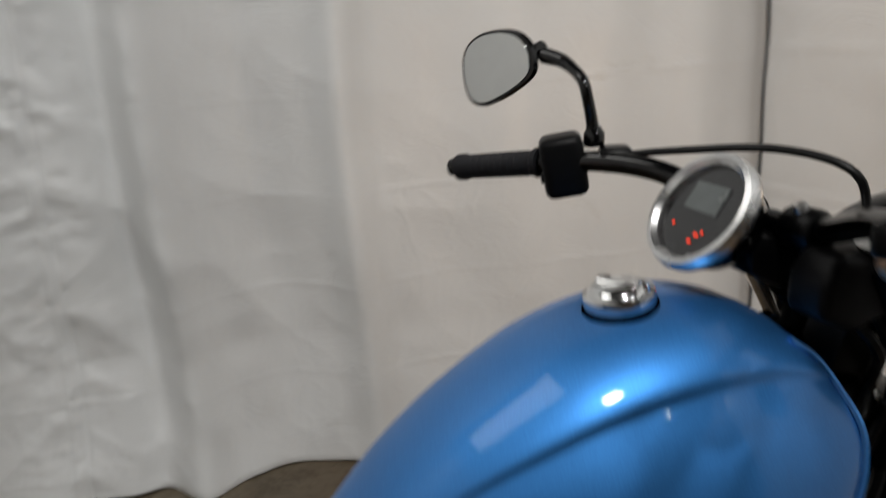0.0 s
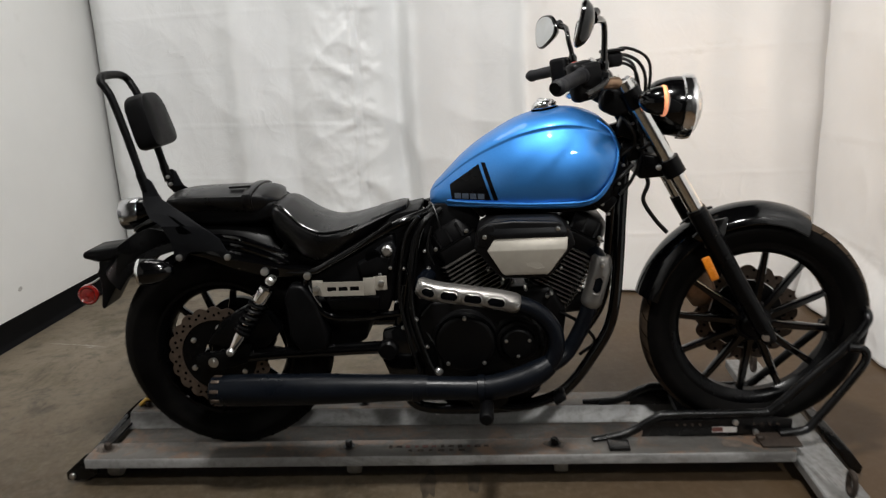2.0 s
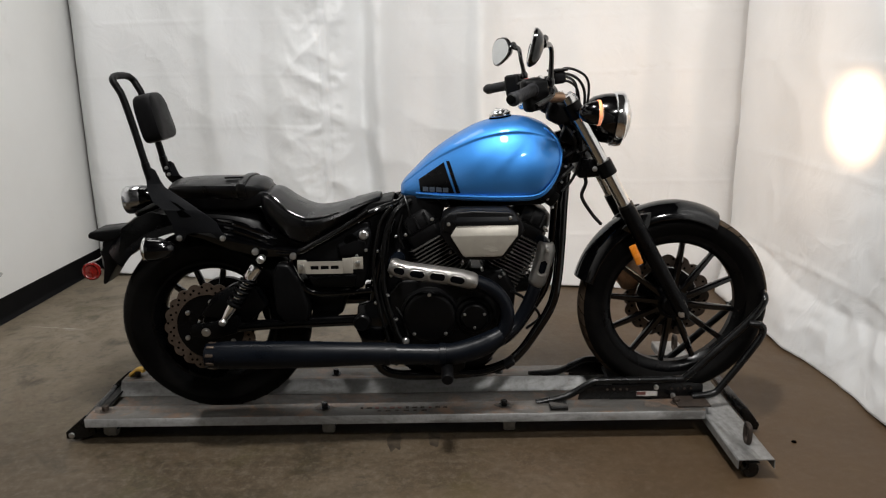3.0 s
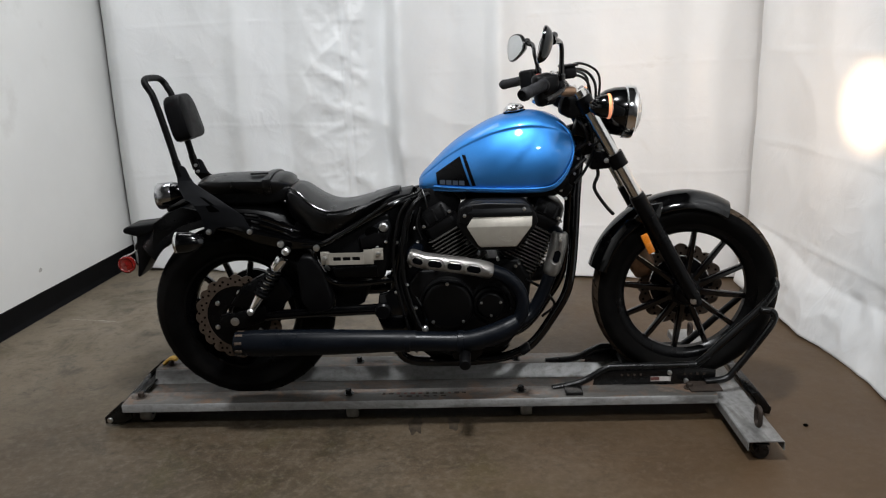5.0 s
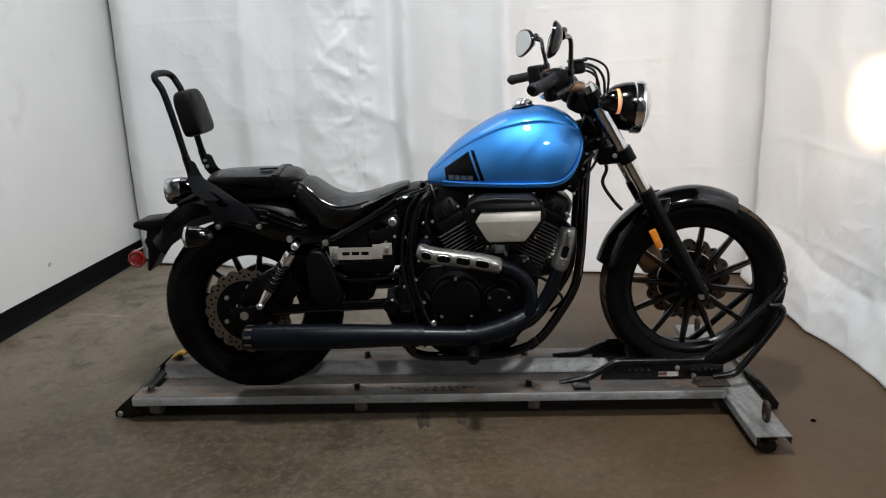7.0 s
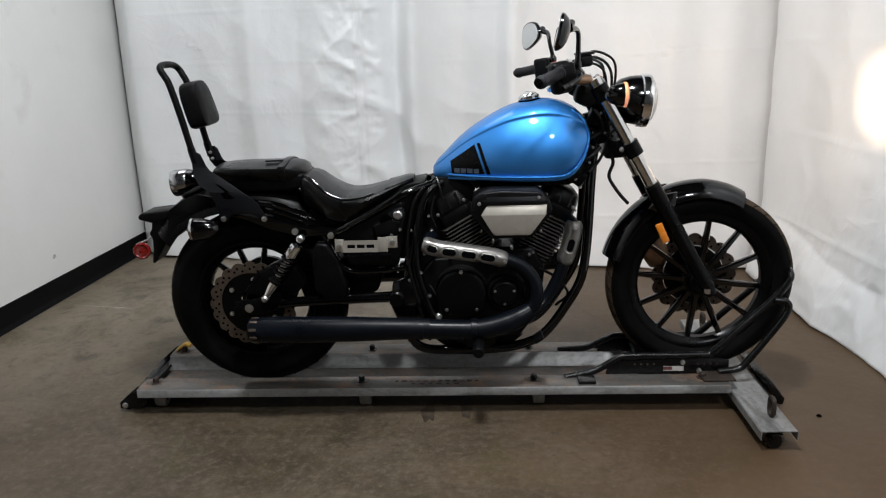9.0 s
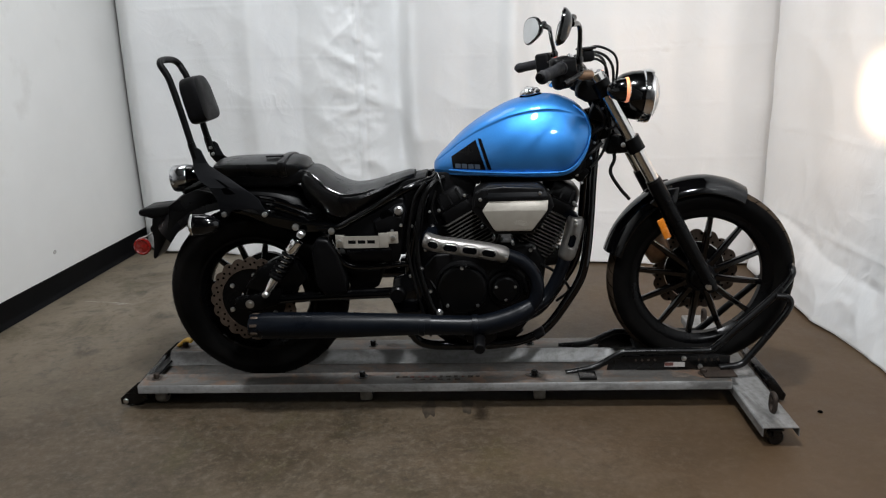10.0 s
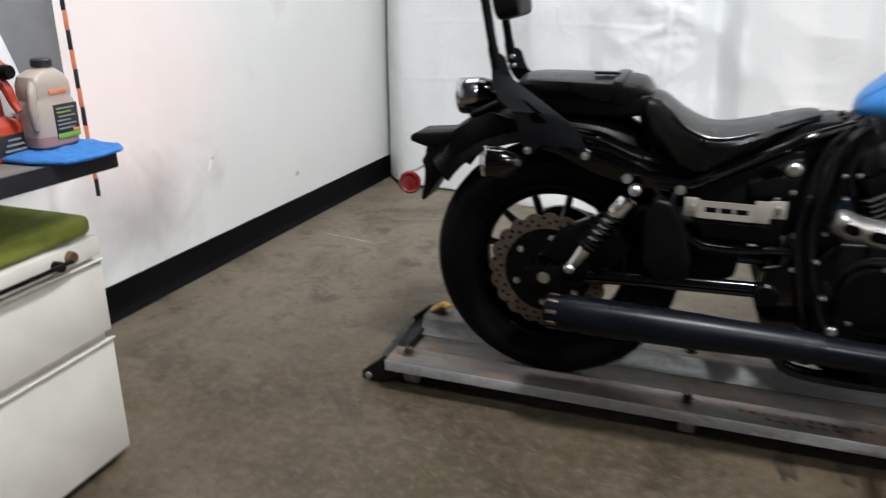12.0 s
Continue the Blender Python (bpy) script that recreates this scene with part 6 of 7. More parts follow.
# hoses and cables
CABLES = [
    [(1.130, -0.17, 1.195), (1.164, -0.12, 1.205), (1.203, -0.10, 1.196), (1.234, -0.09, 1.173), (1.243, -0.08, 1.129), (1.236, -0.06, 1.05)],
    [(1.140, -0.16, 1.185), (1.172, -0.12, 1.187), (1.208, -0.10, 1.168), (1.228, -0.09, 1.130), (1.230, -0.08, 1.06)],
    [(1.135, -0.15, 1.165), (1.172, -0.11, 1.166), (1.204, -0.09, 1.142), (1.220, -0.06, 1.09)],
    [(1.085, 0.20, 1.156), (1.12, 0.13, 1.168), (1.172, 0.03, 1.178), (1.205, -0.04, 1.16), (1.215, -0.05, 1.10)],
    [(1.24, -0.06, 1.00), (1.20, -0.07, 0.95), (1.16, -0.065, 0.93), (1.12, -0.06, 0.90)],
    [(1.235, -0.05, 0.97), (1.185, -0.06, 0.91), (1.15, -0.06, 0.87), (1.11, -0.05, 0.84)],
    [(1.235, -0.06, 0.88), (1.245, -0.07, 0.845), (1.232, -0.075, 0.80), (1.265, -0.075, 0.745), (1.30, -0.06, 0.705)],
    [(0.680, -0.085, 0.798), (0.632, -0.122, 0.770), (0.600, -0.13, 0.70), (0.588, -0.135, 0.60), (0.592, -0.14, 0.50), (0.625, -0.15, 0.38), (0.648, -0.155, 0.335)],
    [(0.66, -0.10, 0.80), (0.615, -0.115, 0.73), (0.598, -0.12, 0.62), (0.575, -0.125, 0.52), (0.60, -0.14, 0.41), (0.64, -0.15, 0.33)],
    [(1.00, -0.12, 0.50), (1.05, -0.12, 0.47), (1.10, -0.09, 0.40), (1.06, -0.07, 0.35)],
    [(1.11, -0.09, 0.80), (1.09, -0.11, 0.83), (1.06, -0.12, 0.815), (1.02, -0.12, 0.805)],
    [(0.66, -0.12, 0.82), (0.672, -0.14, 0.79), (0.680, -0.145, 0.75)],
]
RADII = [0.004, 0.0045, 0.004, 0.0045, 0.007, 0.006, 0.006, 0.008, 0.006, 0.005, 0.005, 0.0035]
for line, r in zip(CABLES, RADII):
    part("cable", tube(line, r, 10, 6), M_HOSE, bike, "black control cable")
for x, y, z, r in ((0.655, -0.158, 0.345, 0.012), (0.625, -0.155, 0.420, 0.007), (0.60, -0.150, 0.50, 0.006), (0.66, -0.16, 0.318, 0.010)):
    part("fitting", bolt_head((x, y, z), r, (0.3, -1, 0.2), 0.012), M_STEEL, bike, "steel hose fitting")
# small brackets under the tank and behind the front cylinder
for i, (x, y, z, sx, sy, sz) in enumerate(((0.86, -0.08, 0.808, 0.05, 0.03, 0.02), (0.93, -0.09, 0.812, 0.04, 0.03, 0.02), (1.10, -0.08, 0.85, 0.04, 0.06, 0.05), (1.13, -0.06, 0.80, 0.05, 0.05, 0.05), (0.78, -0.09, 0.80, 0.06, 0.03, 0.02))):
    part("tank_bracket", box(x, y, z, sx, sy, sz, 0.006, turn=(0, 12 * i, 0)), M_SATIN, bike, "small black bracket")
for line, r in (([(1.165, -0.07, 1.045), (1.185, -0.10, 1.01), (1.205, -0.085, 0.97), (1.19, -0.07, 0.92)], 0.006), ([(1.19, -0.06, 1.06), (1.215, -0.09, 1.00), (1.225, -0.085, 0.93), (1.20, -0.08, 0.86), (1.165, -0.09, 0.82)], 0.005), ([(1.245, -0.05, 1.02), (1.250, -0.10, 0.99), (1.235, -0.11, 0.955), (1.215, -0.09, 0.94)], 0.0045), ([(1.20, -0.085, 0.90), (1.165, -0.105, 0.872), (1.14, -0.10, 0.85), (1.13, -0.08, 0.82)], 0.006), ([(1.23, -0.06, 0.96), (1.175, -0.10, 0.935), (1.145, -0.085, 0.905)], 0.004)):
    part("loom", tube(line, r, 8, 5), M_HOSE, bike, "black wiring loom")
for x, y, z, sx, sy, sz, a in ((1.190, -0.055, 1.000, 0.05, 0.05, 0.06, 20), (1.205, -0.050, 0.935, 0.045, 0.05, 0.05, -15), (1.165, -0.060, 0.885, 0.05, 0.04, 0.045, 30), (1.155, -0.060, 0.835, 0.04, 0.04, 0.05, 10)):
    part("connector_block", box(x, y, z, sx, sy, sz, 0.006, turn=(0, a, 0)), M_MATTE, bike, "black electrical connector")
for x, y, z in ((1.200, -0.083, 1.01), (1.215, -0.080, 0.945), (1.176, -0.085, 0.900), (1.165, -0.085, 0.850), (1.245, -0.075, 0.975), (1.150, -0.092, 0.930)):
    part("small_bolt", bolt_head((x, y, z), 0.0045, (-0.2, -1, 0.2), 0.005), M_STEEL, bike)
part("horn", lathe([(0, -0.012), (0.030, -0.012), (0.036, -0.004), (0.036, 0.01), (0.02, 0.02), (0, 0.02)], (1.112, -0.10, 0.835), (0.5, -1, -0.1), 32), M_MATTE, bike, "black horn")

# ---- the steel dolly under the motorcycle ----
M_RUST = pbr("rusty_bolt_steel", (0.034, 0.024, 0.018), 0.65, 0.4, 0.35, 60, 0.2)
M_STAIN = pbr("rust_stain", (0.080, 0.064, 0.052), 0.7, 0.1, 0.5, 45, 0.1)
M_BLACKSTEEL = pbr("chipped_black_steel", (0.0022, 0.0022, 0.0024), 0.26, 0.0, 0.3, 30, 0.08, spec=0.35)
M_CASTER = pbr("grey_caster_wheel", (0.24, 0.225, 0.20), 0.6, 0, 0.2, 40, 0.08)
M_LABEL = pbr("white_warning_sticker", (0.42, 0.40, 0.38), 0.5, 0, 0.2, 60, 0.03)
M_REDPRINT = pbr("faded_red_print", (0.11, 0.040, 0.034), 0.6, 0, 0.4, 50, 0.03)
M_YELLOW = pbr("yellow_strap", (0.55, 0.33, 0.05), 0.7, 0, 0.2, 60, 0.1)
dolly = thing("motorcycle_dolly", (0.62, 0, 0.0), "worn galvanised steel wheel dolly with two rails and a cross bar", "dolly")


def sheet(yz, thick, x0, x1, n=2):
    """Bent sheet steel of one profile from x0 to x1."""
    pts = [Vector((0, y, z)) for y, z in yz]
    offs = []
    for i, p in enumerate(pts):
        d = (pts[min(i + 1, len(pts) - 1)] - pts[max(i - 1, 0)]).normalized()
        offs.append(Vector((0, d.z, -d.y)))
    ring = pts + [p + o * thick for p, o in zip(pts[::-1], offs[::-1])]
    bm = bmesh.new()
    add_loft(bm, [[p + Vector((x, 0, 0)) for p in ring] for x in np.linspace(x0, x1, n)])
    return bm


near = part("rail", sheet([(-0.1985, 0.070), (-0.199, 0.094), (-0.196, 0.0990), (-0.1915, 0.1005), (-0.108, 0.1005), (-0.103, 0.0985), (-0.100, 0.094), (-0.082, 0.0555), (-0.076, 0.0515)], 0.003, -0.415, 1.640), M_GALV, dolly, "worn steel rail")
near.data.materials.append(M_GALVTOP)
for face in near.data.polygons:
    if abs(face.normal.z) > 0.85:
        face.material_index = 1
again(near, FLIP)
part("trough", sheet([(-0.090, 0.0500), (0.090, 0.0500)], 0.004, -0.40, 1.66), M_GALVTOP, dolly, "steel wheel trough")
cross = part("cross_bar", sheet([(-0.056, 0.040), (-0.056, 0.066), (-0.052, 0.070), (0.052, 0.070), (0.056, 0.066), (0.056, 0.040)], 0.003, -0.46, 0.50), M_GALV, dolly, "galvanised cross bar")
w = Matrix.Translation((1.706, 0.0, 0.055)) @ Matrix.Rotation(radians(90), 4, "Z") @ Matrix.Translation((0.02, 0, 0))
cross.matrix_basis = w
PLACED[cross] = w
for x in (-0.368, 0.374, 0.979, 1.56):
    for y in (-0.140, 0.140):
        mat = M_RUST if x < 0 or x > 1.5 else M_BLACKSTEEL
        part("rail_bolt", joined(lathe([(0, 0.002), (0.019, 0.002), (0.019, 0.0), (0, 0.0)], (x, y, 0.1005), "z", 20), lathe([(0, 0.020), (0.009, 0.020), (0.0115, 0.017), (0.0115, 0.002), (0, 0.002)], (x, y, 0.1005), "z", 6)), mat, dolly, "bolt through the rail")
for x in (-0.365, 0.381, 0.998):
    for y in (-0.118, 0.118):
        fork = part("caster", box(x, y, 0.0655, 0.040, 0.042, 0.004, 0.001), M_BLACKSTEEL, dolly, "small caster")
        for side in (-0.024, 0.024):
            part("cheek", box(x + side, y, 0.046, 0.004, 0.024, 0.038, 0.001), M_BLACKSTEEL, fork)
        part("caster_wheel", lathe([(0, -0.020), (0.0225, -0.020), (0.0255, -0.0165), (0.0265, -0.010), (0.0265, 0.010), (0.0255, 0.0165), (0.0225, 0.020), (0, 0.020)], (x, y, 0.0267), "x", 28), M_CASTER, fork)
for y in (-0.43, 0.47):
    fork = part("caster", box(1.70, y, 0.054, 0.040, 0.042, 0.004, 0.001), M_BLACKSTEEL, dolly, "small caster")
    for side in (-0.018, 0.018):
        part("cheek", box(1.70, y + side, 0.038, 0.024, 0.003, 0.030, 0.001), M_BLACKSTEEL, fork)
    part("caster_wheel", lathe([(0, -0.014), (0.0215, -0.014), (0.0245, -0.010), (0.0245, 0.010), (0.0215, 0.014), (0, 0.014)], (1.70, y, 0.0247), "y", 28), M_BLACKSTEEL, fork)
for y in (-0.36, 0.40):
    ring = part("tie_ring", tube([(1.715, y, 0.072), (1.715, y - 0.016, 0.085), (1.715, y - 0.017, 0.115), (1.715, y - 0.010, 0.130), (1.715, y + 0.010, 0.130), (1.715, y + 0.017, 0.115), (1.715, y + 0.016, 0.085)], 0.0075, 10, 5, closed=True), M_RUST, dolly, "dark rusty tie-down ring")
# rust that has run out round the bolts
for k, (x, y, r) in enumerate(((-0.368, -0.140, 0.034), (-0.368, 0.140, 0.034), (0.374, -0.140, 0.030), (0.452, 0.140, 0.022), (0.979, -0.140, 0.032), (1.48, -0.150, 0.030))):
    ring = [Vector((x + 1.5 * r * math.cos(a) * (0.7 + 0.5 * noise.noise(Vector((math.cos(a) * 2, math.sin(a) * 2, k)))), y + r * math.sin(a) * (0.7 + 0.4 * noise.noise(Vector((math.cos(a) * 3, math.sin(a) * 3, k + 7.0)))), 0.1009)) for a in np.linspace(0, 2 * math.pi, 25)[:-1]]
    part("rust_stain", add_loft(bmesh.new(), [ring, [p + Vector((0, 0, 0.0004)) for p in ring]]), M_STAIN, dolly, "brown rust stain round a bolt")
# red worn print on the near rail, unreadable
for k in range(12):
    part("print_bar", box(0.50 + 0.0255 * k, -0.146, 0.1012, 0.010 + 0.007 * ((k * 5) % 3) / 2, 0.013 - 0.004 * (k % 2), 0.0012, 0.0), M_REDPRINT if k in (2, 3, 4, 5, 9) else M_RUST, dolly, "worn red lettering bar")
for k in range(6):
    part("print_bar", box(0.56 + 0.030 * k, -0.168, 0.1012, 0.012 + 0.006 * (k % 2), 0.008, 0.0012, 0.0), M_RUST, dolly, "worn dark lettering bar")
# hinged loading ramp at the rear
ramp = part("ramp_edge", tube([(-0.470, -0.165, 0.026), (-0.482, 0.225, 0.026)], 0.018, 14, 1), M_BLACKSTEEL, dolly, "black ramp edge bar")
for y in (-0.160, 0.208):
    part("ramp_cheek", slab([(-0.500, 0.012), (-0.500, 0.036), (-0.430, 0.095), (-0.405, 0.092), (-0.400, 0.030), (-0.44, 0.012)], y - 0.006, y + 0.006, 0.002), M_BLACKSTEEL, ramp)
part("ramp_plate", joined(box(-0.445, 0.022, 0.047, 0.085, 0.355, 0.006, 0.001, turn=(0, -28, 0))), M_MATTE, ramp)
part("ramp_bolt", bolt_head((-0.480, -0.169, 0.026), 0.010, (0, -1, 0), 0.004), M_STEEL, ramp)
part("hold_down_plate", box(1.610, -0.138, 0.1055, 0.110, 0.080, 0.007, 0.003), M_RUST, dolly, "dark rusty corner plate")
# Solid black bars stand in for the deep shade below the rails.
for y in (-0.135, 0.135):
    part("under_beam", box(0.60, y * 0.72, 0.040, 1.90, 0.030, 0.026, 0.002), M_BLACKSTEEL, dolly, "black bar putting the deep shade under the rail into colour")
part("hold_down_plate", box(1.16, -0.160, 0.106, 0.060, 0.055, 0.010, 0.004), M_BLACKSTEEL, dolly, "dark rubber pad")
part("front_flap", slab([(1.766, 0.088), (1.792, 0.092), (1.838, 0.030), (1.832, 0.008), (1.815, 0.010)], -0.165, 0.165, 0.003), M_BLACKSTEEL, dolly, "black front plate")

chock = thing("wheel_chock", (1.50, 0, 0.055), "black tubular steel wheel chock clasping the front tyre", "wheel chock")
arm_line = [(1.090, -0.120, 0.098), (1.150, -0.112, 0.106), (1.205, -0.104, 0.118), (1.280, -0.096, 0.158), (1.330, -0.094, 0.165), (1.560, -0.092, 0.165), (1.610, -0.090, 0.178), (1.70, -0.086, 0.265), (1.80, -0.082, 0.362), (1.848, -0.078, 0.425), (1.858, -0.060, 0.452), (1.860, 0.0, 0.460)]
am = part("cradle_arm", tube(arm_line, 0.0125, 14, 4), M_BLACKSTEEL, chock, "bent black steel tube")
again(am, FLIP)
st = part("strut", tube([(1.80, -0.098, 0.365), (1.838, -0.104, 0.360), (1.842, -0.106, 0.325), (1.79, -0.110, 0.245), (1.72, -0.114, 0.150), (1.690, -0.116, 0.122), (1.62, -0.118, 0.112)], 0.0120, 14, 5), M_BLACKSTEEL, chock, "bent black support strut")
again(st, FLIP)
sp = part("side_plate", slab([(1.235, 0.100), (1.245, 0.150), (1.60, 0.158), (1.66, 0.150), (1.66, 0.104)], -0.104, -0.098, 0.001), M_BLACKSTEEL, chock, "black side plate with adjusting holes")
again(sp, Matrix.Translation((0, 0.202, 0)))
for k in range(8):
    part("adjusting_hole", lathe([(0, 0), (0.0042, 0), (0.0042, -0.0012), (0, -0.0012)], (1.335 + (0.022 * k if k < 4 else 0.022 * k + 0.13), -0.1042, 0.137), "y", 10), M_RUST, chock)
lab = part("sticker", box(1.470, -0.105, 0.120, 0.070, 0.0016, 0.017, 0.0), M_LABEL, chock, "small white warning sticker")
part("sticker_print", box(1.450, -0.1062, 0.122, 0.030, 0.001, 0.012, 0.0), M_REDPRINT, lab)
for x, z in ((1.558, 0.112), (1.50, 0.143)):
    part("chock_bolt", bolt_head((x, -0.106, z), 0.009, (0, -1, 0), 0.006), M_STEEL, chock)
# rocking cradle behind the tyre
rock = []
for a in np.linspace(230, 264, 12):
    r = 0.337
    x, z = FA.x + r * math.cos(radians(a)), FA.z + r * math.sin(radians(a))
    dx, dz = math.cos(radians(a)) * 0.008, math.sin(radians(a)) * 0.008
    rock.append([Vector((x, -0.060, z)), Vector((x, 0.060, z)), Vector((x + dx, 0.060, z + dz)), Vector((x + dx, -0.060, z + dz))])
rock = [q for q in rock if q[0].z > 0.055 and q[2].z > 0.055]
part("rocker", add_loft(bmesh.new(), rock), M_MATTE, chock, "curved black rocker plate")
part("rocker_side", slab([(1.215, 0.112), (1.245, 0.135), (1.30, 0.160), (1.345, 0.155), (1.36, 0.110)], 0.092, 0.108, 0.006), M_BLACKSTEEL, chock)
strap = finish("strap_end", tube([(-0.40, 0.15, 0.103), (-0.385, 0.152, 0.115), (-0.365, 0.150, 0.128), (-0.345, 0.145, 0.124)], 0.008, 8, 5, flat=1.8), M_YELLOW)
tagged(strap, "yellow tie strap end lying on the dolly rail", "strap")
pebble = finish("debris", lathe([(0, 0.006), (0.006, 0.005), (0.009, 0.0015), (0.007, 0.0), (0, 0.0)], (1.925, -0.234, 0.0), "z", 9), M_DARK)
tagged(pebble, "small dark crumb lying on the concrete floor", "debris")

# ---- the work corner by the wall ----
M_CREAM = pbr("cream_steel_enamel", (0.60, 0.57, 0.51), 0.42, 0, 0.05, 12, 0.04)
M_GREEN = pbr("olive_green_fabric", (0.185, 0.215, 0.028), 0.9, 0, 0.15, 30, 0.5, bump_scale=420)
M_TOP = pbr("grey_laminate_top", (0.17, 0.15, 0.135), 0.5, 0, 0.15, 30, 0.05)
M_EDGE = pbr("dark_table_edge", (0.012, 0.012, 0.015), 0.45, 0, 0.2, 40, 0.05)
M_BLUECLOTH = pbr("blue_microfibre", (0.030, 0.15, 0.43), 0.95, 0, 0.2, 40, 0.6, bump_scale=300)
M_JUG = pbr("milky_plastic", (0.36, 0.30, 0.255), 0.4, 0, 0.06, 20, 0.03)
M_PINK = pbr("pink_fluid_plastic", (0.30, 0.17, 0.155), 0.4, 0, 0.06, 20, 0.03)
M_BLKLAB = pbr("black_print_label", (0.015, 0.015, 0.015), 0.4, 0, 0.1, 40, 0.02)
M_GRNLAB = pbr("green_print_label", (0.16, 0.30, 0.04), 0.45, 0, 0.1, 40, 0.02)
M_ORANGE = pbr("orange_print_label", (0.62, 0.20, 0.10), 0.5, 0, 0.1, 40, 0.02)
M_REDPLAST = pbr("red_plastic", (0.36, 0.034, 0.012), 0.45, 0, 0.15, 30, 0.05)
M_PAPER = pbr("white_paper", (0.54, 0.54, 0.54), 0.85, 0, 0.05, 40, 0.2)
M_GREYBOX = pbr("grey_board", (0.21, 0.21, 0.22), 0.6, 0, 0.08, 20, 0.05)
M_LIGHTCARD = pbr("light_grey_card", (0.17, 0.18, 0.18), 0.6, 0, 0.15, 20, 0.03)
M_PLASTER = pbr("bare_plaster", (0.86, 0.86, 0.85), 0.8, 0, 0.05, 60, 0.2)
M_SMUDGE = pbr("faint_grey_smudge", (0.42, 0.41, 0.39), 0.6, 0, 0.2, 60, 0.1)
M_SCRAPE = pbr("pale_floor_scrape", (0.27, 0.25, 0.215), 0.6, 0, 0.4, 60, 0.2)
M_BEIGE = pbr("beige_steel_leg", (0.30, 0.25, 0.21), 0.5, 0, 0.1, 30, 0.05)

ped = thing("pedestal_cabinet", (-1.15, -0.875, 0), "cream steel two-drawer pedestal cabinet under the work table", "cabinet")
PX, PY0, PY1 = -0.876, -1.096, -0.668
body_ob = part("body", box((PX - 0.57) / 2 - 0.455 + 0.0, (PY0 + PY1) / 2, 0.293, 0.560, PY1 - PY0, 0.535, 0.004), M_CREAM, ped)
body_ob.location.x = PX - 0.022 - 0.28
PLACED[body_ob] = Matrix.Translation(body_ob.location)


def drawer(z0, z1):
    d = part("drawer", box(PX - 0.010, (PY0 + PY1) / 2, (z0 + z1) / 2, 0.022, PY1 - PY0 - 0.004, z1 - z0, 0.004), M_CREAM, ped, "cream drawer front")
    part("finger_pull", slab([(PX - 0.020, z1 - 0.001), (PX + 0.008, z1 + 0.010), (PX + 0.010, z1 + 0.007), (PX - 0.004, z1 - 0.006)], PY0 + 0.004, PY1 - 0.004, 0.001), M_CREAM, d)
    return d


drawer(0.028, 0.312)
drawer(0.336, 0.500)
part("lock_bar", tube([(PX + 0.022, PY1 - 0.10, 0.536), (PX + 0.026, -0.86, 0.536), (PX + 0.022, PY0 + 0.03, 0.536)], 0.005, 10, 4), M_SATIN, ped, "thin black bar")
part("lock", lathe([(0, 0.012), (0.012, 0.012), (0.014, 0.008), (0.014, 0), (0, 0)], (PX + 0.001, PY1 - 0.085, 0.537), "x", 24), M_COPPER, ped, "brass key lock")
part("lock", lathe([(0, 0.022), (0.009, 0.022), (0.011, 0.016), (0.011, 0), (0, 0)], (PX + 0.001, PY1 - 0.125, 0.532), "x", 20), M_SATIN, ped)
part("top_rail", box(PX - 0.010, (PY0 + PY1) / 2, 0.537, 0.024, PY1 - PY0, 0.044, 0.003), M_CREAM, ped)
foot = part("foot", box(PX - 0.05, PY1 - 0.05, 0.014, 0.05, 0.05, 0.026, 0.004), M_SATIN, ped)
for dx, dy in ((0, -0.31), (-0.45, 0), (-0.45, -0.31)):
    again(foot, Matrix.Translation((dx, dy, 0)))
cush = finish("seat_cushion", box(PX - 0.285, (PY0 + PY1) / 2, 0.584, 0.555, PY1 - PY0 - 0.004, 0.044, 0.016, 4), M_GREEN)
tagged(cush, "olive green fabric cushion on top of the pedestal", "cushion")

table = thing("work_table", (-1.2, -1.8, 0), "grey topped work table with a dark edge along the wall", "table")
TPLAN = [(-0.800, -0.672), (-1.490, -0.632), (-1.640, -3.0), (-0.955, -3.0)]
part("tabletop", prism(TPLAN, 0.722, 0.750), M_TOP, table)
part("table_edge", prism([(-0.794, -0.666), (-0.949, -3.0), (-0.9555, -3.0), (-0.8005, -0.6725)], 0.716, 0.752), M_EDGE, table, "dark edge band")
part("table_edge", prism([(-0.797, -0.665), (-1.490, -0.625), (-1.490, -0.6315), (-0.800, -0.6715)], 0.716, 0.752), M_EDGE, table, "dark edge band")
leg = part("leg", box(-1.36, -0.72, 0.361, 0.045, 0.045, 0.722, 0.004), M_BEIGE, table, "beige steel leg")
again(leg, Matrix.Translation((-0.13, -2.2, 0)))
again(leg, Matrix.Translation((0.28, -2.2, 0)))


